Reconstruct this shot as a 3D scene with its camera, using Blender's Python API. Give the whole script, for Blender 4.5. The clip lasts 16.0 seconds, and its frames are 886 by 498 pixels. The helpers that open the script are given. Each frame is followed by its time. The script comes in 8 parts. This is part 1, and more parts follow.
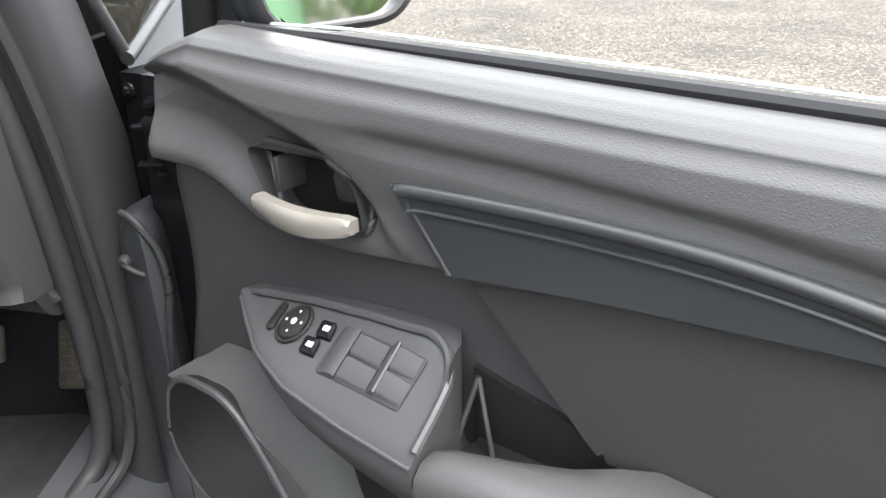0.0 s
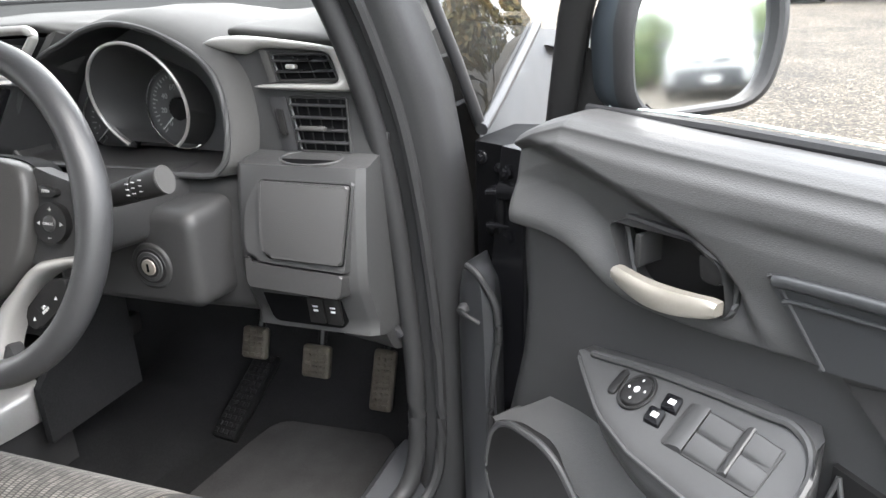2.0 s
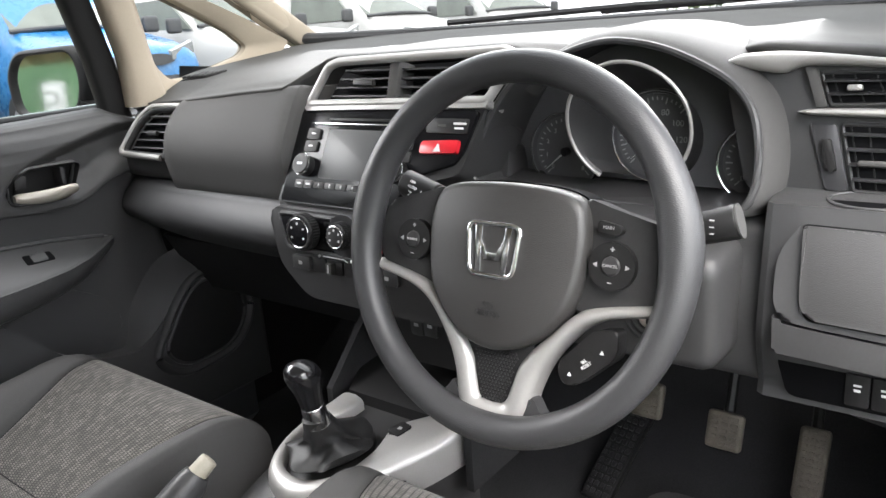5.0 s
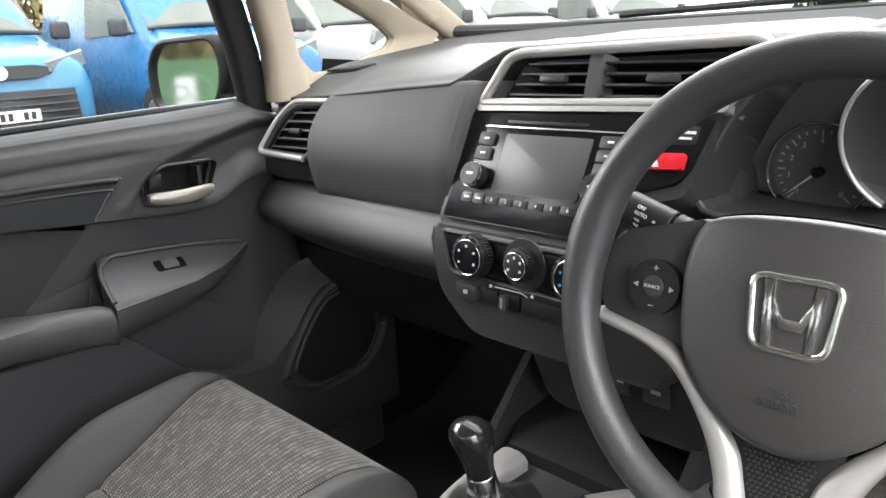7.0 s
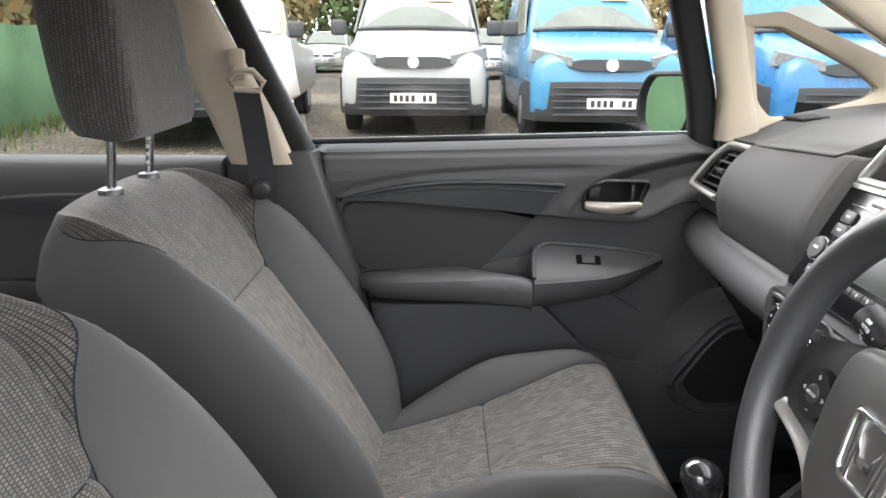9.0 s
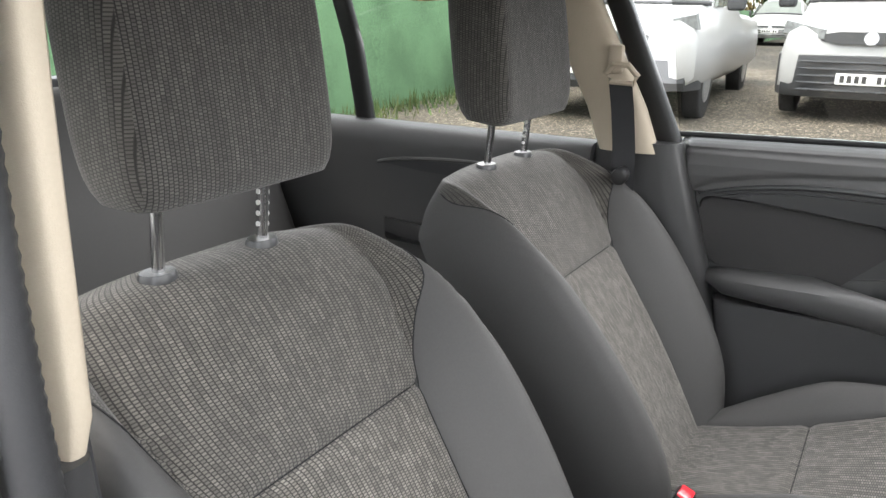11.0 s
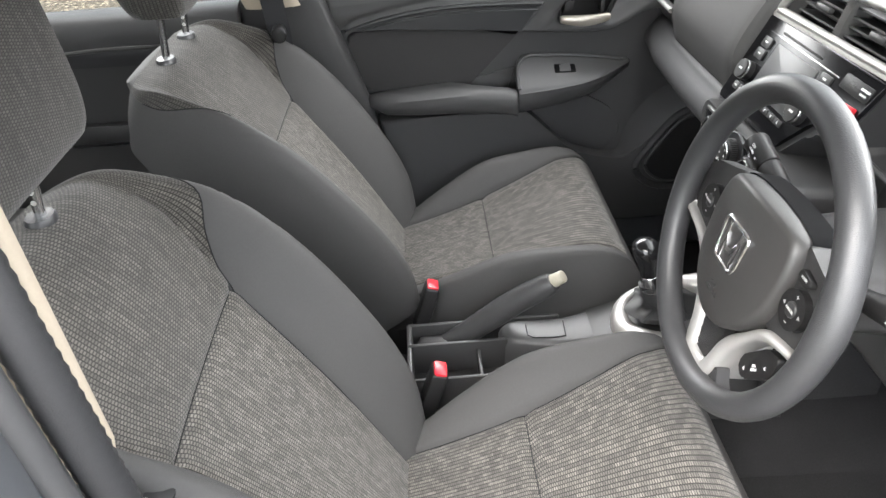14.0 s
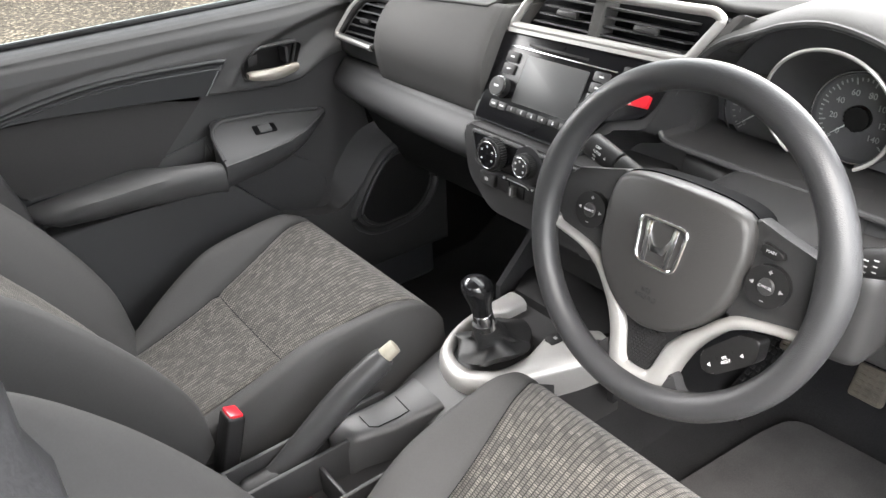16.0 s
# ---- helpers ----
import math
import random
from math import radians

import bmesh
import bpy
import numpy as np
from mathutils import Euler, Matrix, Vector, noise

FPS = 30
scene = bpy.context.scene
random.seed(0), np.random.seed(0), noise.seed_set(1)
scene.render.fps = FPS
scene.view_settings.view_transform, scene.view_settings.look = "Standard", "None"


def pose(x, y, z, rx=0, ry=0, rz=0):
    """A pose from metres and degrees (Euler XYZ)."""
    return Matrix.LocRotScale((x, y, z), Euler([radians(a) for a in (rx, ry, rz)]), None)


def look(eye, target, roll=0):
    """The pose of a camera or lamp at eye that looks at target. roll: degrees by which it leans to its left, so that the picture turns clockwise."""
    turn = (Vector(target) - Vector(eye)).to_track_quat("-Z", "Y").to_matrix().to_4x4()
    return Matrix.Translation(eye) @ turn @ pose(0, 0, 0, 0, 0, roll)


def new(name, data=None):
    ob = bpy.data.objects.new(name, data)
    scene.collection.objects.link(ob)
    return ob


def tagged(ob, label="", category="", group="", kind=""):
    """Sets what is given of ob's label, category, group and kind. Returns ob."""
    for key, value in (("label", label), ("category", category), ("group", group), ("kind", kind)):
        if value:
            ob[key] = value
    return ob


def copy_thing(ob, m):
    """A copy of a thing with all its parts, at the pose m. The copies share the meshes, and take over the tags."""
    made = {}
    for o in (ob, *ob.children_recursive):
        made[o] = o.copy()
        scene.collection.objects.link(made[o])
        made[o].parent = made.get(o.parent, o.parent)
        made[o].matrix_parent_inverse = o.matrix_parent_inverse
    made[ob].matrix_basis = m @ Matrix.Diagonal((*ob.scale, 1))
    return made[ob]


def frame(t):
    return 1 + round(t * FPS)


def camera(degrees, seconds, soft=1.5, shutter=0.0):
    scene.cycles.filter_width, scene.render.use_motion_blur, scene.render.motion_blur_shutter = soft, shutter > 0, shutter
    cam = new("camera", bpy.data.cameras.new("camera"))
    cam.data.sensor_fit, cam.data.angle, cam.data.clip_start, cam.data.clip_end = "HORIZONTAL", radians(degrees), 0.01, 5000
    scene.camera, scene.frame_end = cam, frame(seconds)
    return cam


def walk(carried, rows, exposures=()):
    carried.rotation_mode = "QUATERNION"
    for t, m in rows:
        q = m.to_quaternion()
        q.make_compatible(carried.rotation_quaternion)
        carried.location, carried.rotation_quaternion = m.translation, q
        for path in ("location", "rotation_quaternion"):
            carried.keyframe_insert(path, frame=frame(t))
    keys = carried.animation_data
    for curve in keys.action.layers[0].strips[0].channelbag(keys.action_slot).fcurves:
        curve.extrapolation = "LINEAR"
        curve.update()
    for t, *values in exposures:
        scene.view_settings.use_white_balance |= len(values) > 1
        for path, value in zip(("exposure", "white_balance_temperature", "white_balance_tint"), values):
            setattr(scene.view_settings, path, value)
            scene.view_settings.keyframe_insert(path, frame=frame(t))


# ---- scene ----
cam = camera(61.7, 16.0)
PATH = [
    (0, (1.17, -0.451, 1.087), (1.132, 1.368, 0.256), -1.0),
    (0.5, (1.15, -0.433, 1.089), (0.997, 1.387, 0.273), -1.6),
    (1, (1.136, -0.434, 1.095), (0.814, 1.376, 0.308), -2.4),
    (1.5, (1.112, -0.468, 1.113), (0.617, 1.323, 0.374), -2.7),
    (2, (1.078, -0.504, 1.125), (0.409, 1.251, 0.438), -2.7),
    (2.5, (1.034, -0.538, 1.13), (0.203, 1.165, 0.49), -2.8),
    (3, (0.984, -0.567, 1.131), (0.028, 1.082, 0.526), -2.9),
    (3.5, (0.921, -0.574, 1.131), (-0.126, 1.026, 0.546), -3.1),
    (4, (0.842, -0.561, 1.128), (-0.273, 0.996, 0.551), -3.5),
    (4.2, (0.816, -0.56, 1.126), (-0.319, 0.983, 0.551), -3.6),
    (6.3, (0.577, -0.481, 1.102), (-0.69, 0.96, 0.537), -4.0),
    (6.5, (0.558, -0.478, 1.103), (-0.732, 0.942, 0.54), -3.8),
    (7, (0.518, -0.461, 1.101), (-0.874, 0.868, 0.554), -3.3),
    (7.5, (0.538, -0.455, 1.105), (-1.012, 0.691, 0.569), -3.0),
    (8, (0.636, -0.417, 1.125), (-1.092, 0.443, 0.601), -2.2),
    (8.5, (0.719, -0.356, 1.143), (-1.156, 0.113, 0.629), -1.0),
    (9, (0.784, -0.278, 1.175), (-1.146, -0.272, 0.653), 0.4),
    (9.5, (0.839, -0.205, 1.204), (-1.039, -0.63, 0.665), 1.2),
    (10, (0.852, -0.178, 1.23), (-0.924, -0.91, 0.672), 1.7),
    (10.2, (0.851, -0.192, 1.227), (-0.893, -0.997, 0.673), 1.9),
    (12.3, (0.923, -0.035, 1.225), (-0.559, -1.187, 0.532), -2.8),
    (12.5, (0.95, -0.042, 1.251), (-0.557, -1.104, 0.475), -3.4),
    (13, (1.022, -0.092, 1.306), (-0.571, -0.84, 0.355), -4.3),
    (13.5, (1.043, -0.188, 1.349), (-0.624, -0.547, 0.304), -4.3),
    (14, (1.005, -0.314, 1.366), (-0.672, -0.293, 0.277), -4.1),
    (14.5, (0.938, -0.411, 1.346), (-0.686, -0.046, 0.238), -3.7),
    (15, (0.858, -0.474, 1.328), (-0.68, 0.18, 0.229), -3.2),
    (15.5, (0.795, -0.527, 1.315), (-0.66, 0.35, 0.259), -2.8),
    (16, (0.742, -0.562, 1.294), (-0.651, 0.477, 0.304), -2.4),
]
walk(cam, [(t, look(eye, target, roll)) for t, eye, target, roll in PATH],
     exposures=[(0, 2.92, 6400, 10), (2.5, 3.08, 6400, 10), (4, 3.14, 6450, 11), (7, 3.38, 6520, 11), (9, 3.42, 6550, 12), (10, 3.44, 6580, 11),
                (12.5, 3.44, 6520, 10), (14, 3.52, 6520, 10), (16, 3.6, 6600, 11)])

# ---- light ----
world = bpy.data.worlds.new("overcast_sky")
scene.world = world
world.use_nodes = True
wt = world.node_tree
wt.nodes.clear()
sky = wt.nodes.new("ShaderNodeTexSky")
sky.sky_type, sky.sun_disc = "NISHITA", False
sky.sun_elevation, sky.sun_rotation = radians(60), radians(125)
sky.air_density, sky.dust_density, sky.ozone_density = 1.0, 6.0, 1.0
soft_sky = wt.nodes.new("ShaderNodeMixRGB")
soft_sky.inputs[0].default_value = 0.82
soft_sky.inputs[2].default_value = (9.2, 9.5, 9.8, 1)
wbg = wt.nodes.new("ShaderNodeBackground")
wbg.inputs[1].default_value = 0.118
wout = wt.nodes.new("ShaderNodeOutputWorld")
wt.links.new(sky.outputs[0], soft_sky.inputs[1])
wt.links.new(soft_sky.outputs[0], wbg.inputs[0])
wt.links.new(wbg.outputs[0], wout.inputs[0])
sun_data = bpy.data.lights.new("veiled_sun", "SUN")
sun_data.energy, sun_data.angle, sun_data.color = 1.15, radians(50), (1.0, 0.97, 0.92)
sun = new("veiled_sun", sun_data)
sun.matrix_world = look((4.2, -3.0, 9), (0, 0, 0.8))


def window_light(name, place, out, wide, high, watts):
    """The sky's light in a window's opening, sent down into the cabin."""
    data = bpy.data.lights.new(name, "AREA")
    data.shape, data.size, data.size_y, data.energy, data.spread = "RECTANGLE", wide, high, watts, radians(100)
    ob = new(name, data)
    ob.matrix_world = look(place, Vector(place) + Vector(out))


window_light("windscreen_light", (0, 0.47, 1.265), (0, -0.80, -0.60), 1.0, 0.50, 1.2)
window_light("side_window_light", (-0.615, -0.16, 1.23), (0.70, 0.0, -0.71), 0.62, 0.20, 0.46)
window_light("rear_window_light", (-0.60, -1.15, 1.22), (0.70, 0.0, -0.71), 0.62, 0.20, 0.50)

# ---- materials ----


def mat(name, color, rough=0.5, metal=0.0, grain=0.0, grain_scale=900.0, vary=0.12, vary_scale=9.0, spec=0.5, coat=0.0, kind="noise", coords="Object"):
    """A principled material with colour drift at two scales and a fine relief."""
    m = bpy.data.materials.new(name)
    m.use_nodes = True
    n, l = m.node_tree.nodes, m.node_tree.links
    b = n["Principled BSDF"]
    b.inputs["Roughness"].default_value = rough
    b.inputs["Metallic"].default_value = metal
    b.inputs["Specular IOR Level"].default_value = spec
    b.inputs["Coat Weight"].default_value = coat
    b.inputs["Coat Roughness"].default_value = 0.05
    tc = n.new("ShaderNodeTexCoord")
    big = n.new("ShaderNodeTexNoise")
    big.inputs["Scale"].default_value, big.inputs["Detail"].default_value = vary_scale, 5
    l.new(tc.outputs[coords], big.inputs["Vector"])
    fine = n.new("ShaderNodeTexNoise")
    fine.inputs["Scale"].default_value, fine.inputs["Detail"].default_value = vary_scale * 40, 3
    l.new(tc.outputs[coords], fine.inputs["Vector"])
    add = n.new("ShaderNodeMath")
    add.operation = "ADD"
    l.new(big.outputs["Fac"], add.inputs[0])
    l.new(fine.outputs["Fac"], add.inputs[1])
    mr = n.new("ShaderNodeMapRange")
    mr.inputs["From Min"].default_value, mr.inputs["From Max"].default_value = 0.6, 1.4
    mr.inputs["To Min"].default_value, mr.inputs["To Max"].default_value = 1 - vary, 1 + vary
    l.new(add.outputs[0], mr.inputs["Value"])
    mul = n.new("ShaderNodeVectorMath")
    mul.operation = "SCALE"
    mul.inputs[0].default_value = color
    l.new(mr.outputs[0], mul.inputs["Scale"])
    l.new(mul.outputs[0], b.inputs["Base Color"])
    rr = n.new("ShaderNodeMapRange")
    rr.inputs["To Min"].default_value, rr.inputs["To Max"].default_value = max(0.02, rough - 0.08 * (rough > 0.15)), min(1, rough + 0.08)
    l.new(big.outputs["Fac"], rr.inputs["Value"])
    l.new(rr.outputs[0], b.inputs["Roughness"])
    if grain:
        if kind == "leather":
            g = n.new("ShaderNodeTexVoronoi")
            g.feature = "DISTANCE_TO_EDGE"
            out = "Distance"
            st = n.new("ShaderNodeMapping")
            st.inputs["Scale"].default_value = (0.75, 0.75, 1.5)
            l.new(tc.outputs[coords], st.inputs["Vector"])
            l.new(st.outputs[0], g.inputs["Vector"])
        else:
            g = n.new("ShaderNodeTexNoise")
            g.inputs["Detail"].default_value = 2
            out = "Fac"
            l.new(tc.outputs[coords], g.inputs["Vector"])
        g.inputs["Scale"].default_value = grain_scale
        bump = n.new("ShaderNodeBump")
        bump.inputs["Strength"].default_value = grain
        bump.inputs["Distance"].default_value = 0.0006
        l.new(g.outputs[out], bump.inputs["Height"])
        l.new(bump.outputs[0], b.inputs["Normal"])
    return m


def fabric_mat(name, dark, light, amount, pitch=0.0080, stitch=0.0024, dash=0.022, groove=0.35, low=0.30):
    """Woven cloth: ribs of short pale stitches with dark grooves between, laid out in metres on the cover's own map."""
    m = bpy.data.materials.new(name)
    m.use_nodes = True
    n, l = m.node_tree.nodes, m.node_tree.links
    b = n["Principled BSDF"]
    b.inputs["Roughness"].default_value = 0.95
    b.inputs["Specular IOR Level"].default_value = 0.15
    b.inputs["Sheen Weight"].default_value = 0.12
    b.inputs["Sheen Roughness"].default_value = 0.6
    uv = n.new("ShaderNodeUVMap")

    def bricks(wide, high, mortar, soft, c1, c2, gap):
        t = n.new("ShaderNodeTexBrick")
        t.offset, t.offset_frequency = 0.5, 2
        t.inputs["Scale"].default_value = 1.0
        t.inputs["Brick Width"].default_value, t.inputs["Row Height"].default_value = wide, high
        t.inputs["Mortar Size"].default_value, t.inputs["Mortar Smooth"].default_value = mortar, soft
        for key, v in (("Color1", c1), ("Color2", c2), ("Mortar", gap)):
            t.inputs[key].default_value = (v, v, v, 1)
        l.new(uv.outputs[0], t.inputs["Vector"])
        return t

    def times(a, c):
        x = n.new("ShaderNodeMath")
        x.operation = "MULTIPLY"
        l.new(a, x.inputs[0])
        l.new(c, x.inputs[1])
        return x.outputs[0]

    knots = bricks(stitch, pitch, stitch * 0.28, 0.7, 0.65, 1.0, 0.16)
    ribs = bricks(5.0, pitch, pitch * groove * 0.5, 0.9, 1.0, 1.0, 0.12)
    dashes = bricks(dash, pitch, pitch * 0.05, 1.0, low, 1.0, 0.5 * low)
    weave = times(times(knots.outputs["Color"], ribs.outputs["Color"]), dashes.outputs["Color"])
    blot = n.new("ShaderNodeTexNoise")
    blot.inputs["Scale"].default_value, blot.inputs["Detail"].default_value = 18, 4
    l.new(uv.outputs[0], blot.inputs["Vector"])
    br = n.new("ShaderNodeMapRange")
    br.inputs["To Min"].default_value, br.inputs["To Max"].default_value = amount * 0.8, amount * 1.2
    l.new(blot.outputs["Fac"], br.inputs["Value"])
    mix = n.new("ShaderNodeMixRGB")
    mix.inputs[1].default_value, mix.inputs[2].default_value = (*dark, 1), (*light, 1)
    l.new(times(weave, br.outputs[0]), mix.inputs[0])
    l.new(mix.outputs[0], b.inputs["Base Color"])
    bump = n.new("ShaderNodeBump")
    bump.inputs["Strength"].default_value, bump.inputs["Distance"].default_value = 0.5, 0.0008
    l.new(weave, bump.inputs["Height"])
    l.new(bump.outputs[0], b.inputs["Normal"])
    return m


def glass_mat(name, tint=(1, 1, 1), rough=0.0):
    m = bpy.data.materials.new(name)
    m.use_nodes = True
    n, l = m.node_tree.nodes, m.node_tree.links
    n.clear()
    out, mix = n.new("ShaderNodeOutputMaterial"), n.new("ShaderNodeMixShader")
    tr, gl, fr = n.new("ShaderNodeBsdfTransparent"), n.new("ShaderNodeBsdfGlossy"), n.new("ShaderNodeFresnel")
    tr.inputs[0].default_value = (*tint, 1)
    gl.inputs["Roughness"].default_value = rough
    fr.inputs[0].default_value = 1.45
    l.new(fr.outputs[0], mix.inputs[0])
    l.new(tr.outputs[0], mix.inputs[1])
    l.new(gl.outputs[0], mix.inputs[2])
    l.new(mix.outputs[0], out.inputs[0])
    return m


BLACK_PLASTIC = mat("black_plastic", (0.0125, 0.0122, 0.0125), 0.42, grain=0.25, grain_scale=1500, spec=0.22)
# near-black for hollows and gaps; their inner shade is put into the colour
DEEP_BLACK = mat("recess_shade_black", (0.0040, 0.0040, 0.0045), 0.6, spec=0.04)
SOFT_DASH = mat("soft_dash_plastic", (0.054, 0.053, 0.0522), 0.68, grain=0.35, grain_scale=700, kind="leather", vary=0.06, spec=0.2)
DOOR_GRAIN = mat("grained_door_plastic", (0.050, 0.0496, 0.050), 0.50, grain=0.5, grain_scale=430, kind="leather", vary=0.08, spec=0.36)
DARK_TRIM = mat("dark_trim_plastic", (0.0285, 0.0282, 0.0288), 0.40, grain=0.3, grain_scale=1100, spec=0.3)
SMOOTH_DARK = mat("smooth_dark_plastic", (0.0305, 0.0305, 0.0326), 0.32, grain=0.15, grain_scale=1500, vary=0.05, spec=0.4)
ARM_TRIM = mat("armrest_plastic", (0.039, 0.039, 0.040), 0.42, grain=0.25, grain_scale=1500, vary=0.06, spec=0.36)
LID_GRAIN = mat("ribbed_lid_plastic", (0.045, 0.0445, 0.045), 0.36, grain=0.5, grain_scale=900, vary=0.05, spec=0.4)
MID_PANEL = mat("smooth_door_plastic", (0.037, 0.037, 0.038), 0.55, grain=0.2, grain_scale=1500, vary=0.06, spec=0.3)
INSERT = mat("door_insert_cloth", (0.031, 0.030, 0.0305), 0.8, grain=0.4, grain_scale=1300, vary=0.10, spec=0.2)
BLADE = mat("door_blade_plastic", (0.024, 0.025, 0.0265), 0.33, grain=0.1, grain_scale=1500, vary=0.04, spec=0.45)
GLOSS_BLACK = mat("piano_black", (0.006, 0.006, 0.007), 0.22, vary=0.05, spec=0.15, coat=0.03)
SCREEN = mat("screen_glass", (0.050, 0.051, 0.052), 0.42, vary=0.05, spec=0.35)
SILVER = mat("satin_silver_paint", (0.36, 0.352, 0.34), 0.40, metal=0.5, vary=0.04)
WARM_SILVER = mat("warm_silver_paint", (0.33, 0.305, 0.268), 0.36, metal=0.6, vary=0.05)
CHROME = mat("chrome", (0.72, 0.72, 0.73), 0.14, metal=1.0, vary=0.03)
LEATHERETTE = mat("wheel_leatherette", (0.029, 0.029, 0.0305), 0.42, grain=0.45, grain_scale=520, kind="leather", vary=0.08)
HUB = mat("airbag_cover", (0.031, 0.0298, 0.0292), 0.42, grain=0.4, grain_scale=600, kind="leather", vary=0.06, spec=0.45)
BEIGE = mat("beige_pillar_trim", (0.32, 0.272, 0.212), 0.75, grain=0.4, grain_scale=900, vary=0.05)
RUBBER = mat("rubber_seal", (0.021, 0.021, 0.0222), 0.52, grain=0.3, grain_scale=600, spec=0.25)
PAINT_GREY = mat("dark_grey_metallic_paint", (0.100, 0.104, 0.113), 0.45, metal=0.6, vary=0.05, coat=0.2)
# darker, flatter copy of the body paint, the jamb's shade put into it
JAMB_PAINT = mat("shaded_jamb_paint", (0.024, 0.0247, 0.027), 0.40, metal=0.0, vary=0.25, vary_scale=30, grain=0.25, grain_scale=60)
CARPET = mat("black_carpet", (0.022, 0.022, 0.023), 1.0, grain=1.0, grain_scale=700, vary=0.3, spec=0.1)
MAT_RUBBER = mat("floor_mat_cloth", (0.046, 0.045, 0.0455), 0.9, grain=0.8, grain_scale=500, vary=0.35, vary_scale=14, spec=0.2)
BELT = mat("belt_webbing", (0.010, 0.010, 0.012), 0.8, grain=0.5, grain_scale=800)
RED = mat("red_button", (0.50, 0.012, 0.022), 0.3, vary=0.06)
WHITE_MARK = mat("white_marking", (0.60, 0.60, 0.60), 0.5, vary=0.03)
DIM_MARK = mat("grey_marking", (0.30, 0.30, 0.30), 0.5, vary=0.03)
PEDAL = mat("worn_pedal_rubber", (0.095, 0.081, 0.065), 0.6, grain=0.8, grain_scale=300, vary=0.6, vary_scale=30)
GLASS = glass_mat("tinted_glass", (0.33, 0.336, 0.33))
MIRROR = mat("mirror_glass", (0.9, 0.92, 0.92), 0.01, metal=1.0, vary=0.0)
MIRROR.node_tree.nodes["Principled BSDF"].inputs["Roughness"].default_value = 0.0
WOVEN = fabric_mat("woven_seat_cloth", (0.0115, 0.0108, 0.0100), (0.142, 0.131, 0.117), 1.0, pitch=0.0072, stitch=0.0030, dash=0.0135, groove=0.42, low=0.45)
WOVEN_BACK = fabric_mat("woven_back_cloth", (0.0140, 0.0132, 0.0123), (0.165, 0.152, 0.136), 1.0, pitch=0.0062, stitch=0.0028, dash=0.0135, groove=0.40, low=0.5)
WOVEN_FINE = fabric_mat("fine_woven_seat_cloth", (0.0145, 0.0135, 0.0125), (0.118, 0.109, 0.098), 1.0, pitch=0.0052, stitch=0.0032, dash=0.026, groove=0.38, low=0.6)
WOVEN_HEAD = fabric_mat("headrest_cloth", (0.0115, 0.0108, 0.0102), (0.090, 0.084, 0.077), 0.9, pitch=0.0052, stitch=0.0032, dash=0.026, groove=0.38, low=0.6)
MESH_DARK = fabric_mat("dark_side_mesh", (0.0145, 0.0135, 0.0125), (0.092, 0.086, 0.078), 0.9, pitch=0.0056, stitch=0.0034, dash=0.03, groove=0.34, low=0.65)
BOLSTER = mat("plain_seat_cloth", (0.044, 0.0430, 0.0424), 0.7, grain=0.4, grain_scale=1400, vary=0.08, spec=0.25)
ROOF_CLOTH = mat("beige_headliner", (0.50, 0.45, 0.37), 0.95, vary=0.05)

# ---- mesh helpers ----


def smooth(bm, angle=38):
    for f in bm.faces:
        f.smooth = True
    return bm


def thing(name, label, category, group="", kind="", at=None):
    ob = new(name)
    ob.empty_display_size = 0.05
    if at is not None:
        ob.matrix_world = at
    return tagged(ob, label, category, group, kind)


def box(bm, c, s, bevel=0.0, m=None, seg=2):
    r = bmesh.ops.create_cube(bm, size=1, matrix=(m or Matrix()) @ Matrix.Translation(c) @ Matrix.Diagonal((*s, 1)))
    if bevel:
        es = list({e for v in r["verts"] for e in v.link_edges})
        bmesh.ops.bevel(bm, geom=es, offset=bevel, segments=seg, profile=0.5, affect="EDGES")
    return bm


def cyl(bm, p0, p1, r0, r1=None, seg=28, bevel=0.0):
    p0, p1 = Vector(p0), Vector(p1)
    d = p1 - p0
    q = d.to_track_quat("Z", "Y").to_matrix().to_4x4()
    r = bmesh.ops.create_cone(bm, cap_ends=True, segments=seg, radius1=r0, radius2=r0 if r1 is None else r1, depth=d.length,
                              matrix=Matrix.Translation((p0 + p1) / 2) @ q)
    if bevel:
        vs = set(r["verts"])
        es = [e for e in bm.edges if e.verts[0] in vs and e.verts[1] in vs and len(e.link_faces) == 2
              and any(len(f.verts) > 4 for f in e.link_faces)]
        bmesh.ops.bevel(bm, geom=es, offset=bevel, segments=3, profile=0.5, affect="EDGES")
    return bm


def loft(bm, rings, closed=True, cap=True, loop=False):
    vs = [[bm.verts.new(p) for p in ring] for ring in rings]
    n = len(vs[0])
    pairs = list(zip(vs, vs[1:])) + ([(vs[-1], vs[0])] if loop else [])
    for a, b in pairs:
        for i in range(n if closed else n - 1):
            j = (i + 1) % n
            bm.faces.new((a[i], a[j], b[j], b[i]))
    if cap and closed and not loop:
        bm.faces.new(vs[0][::-1])
        bm.faces.new(vs[-1])
    return bm


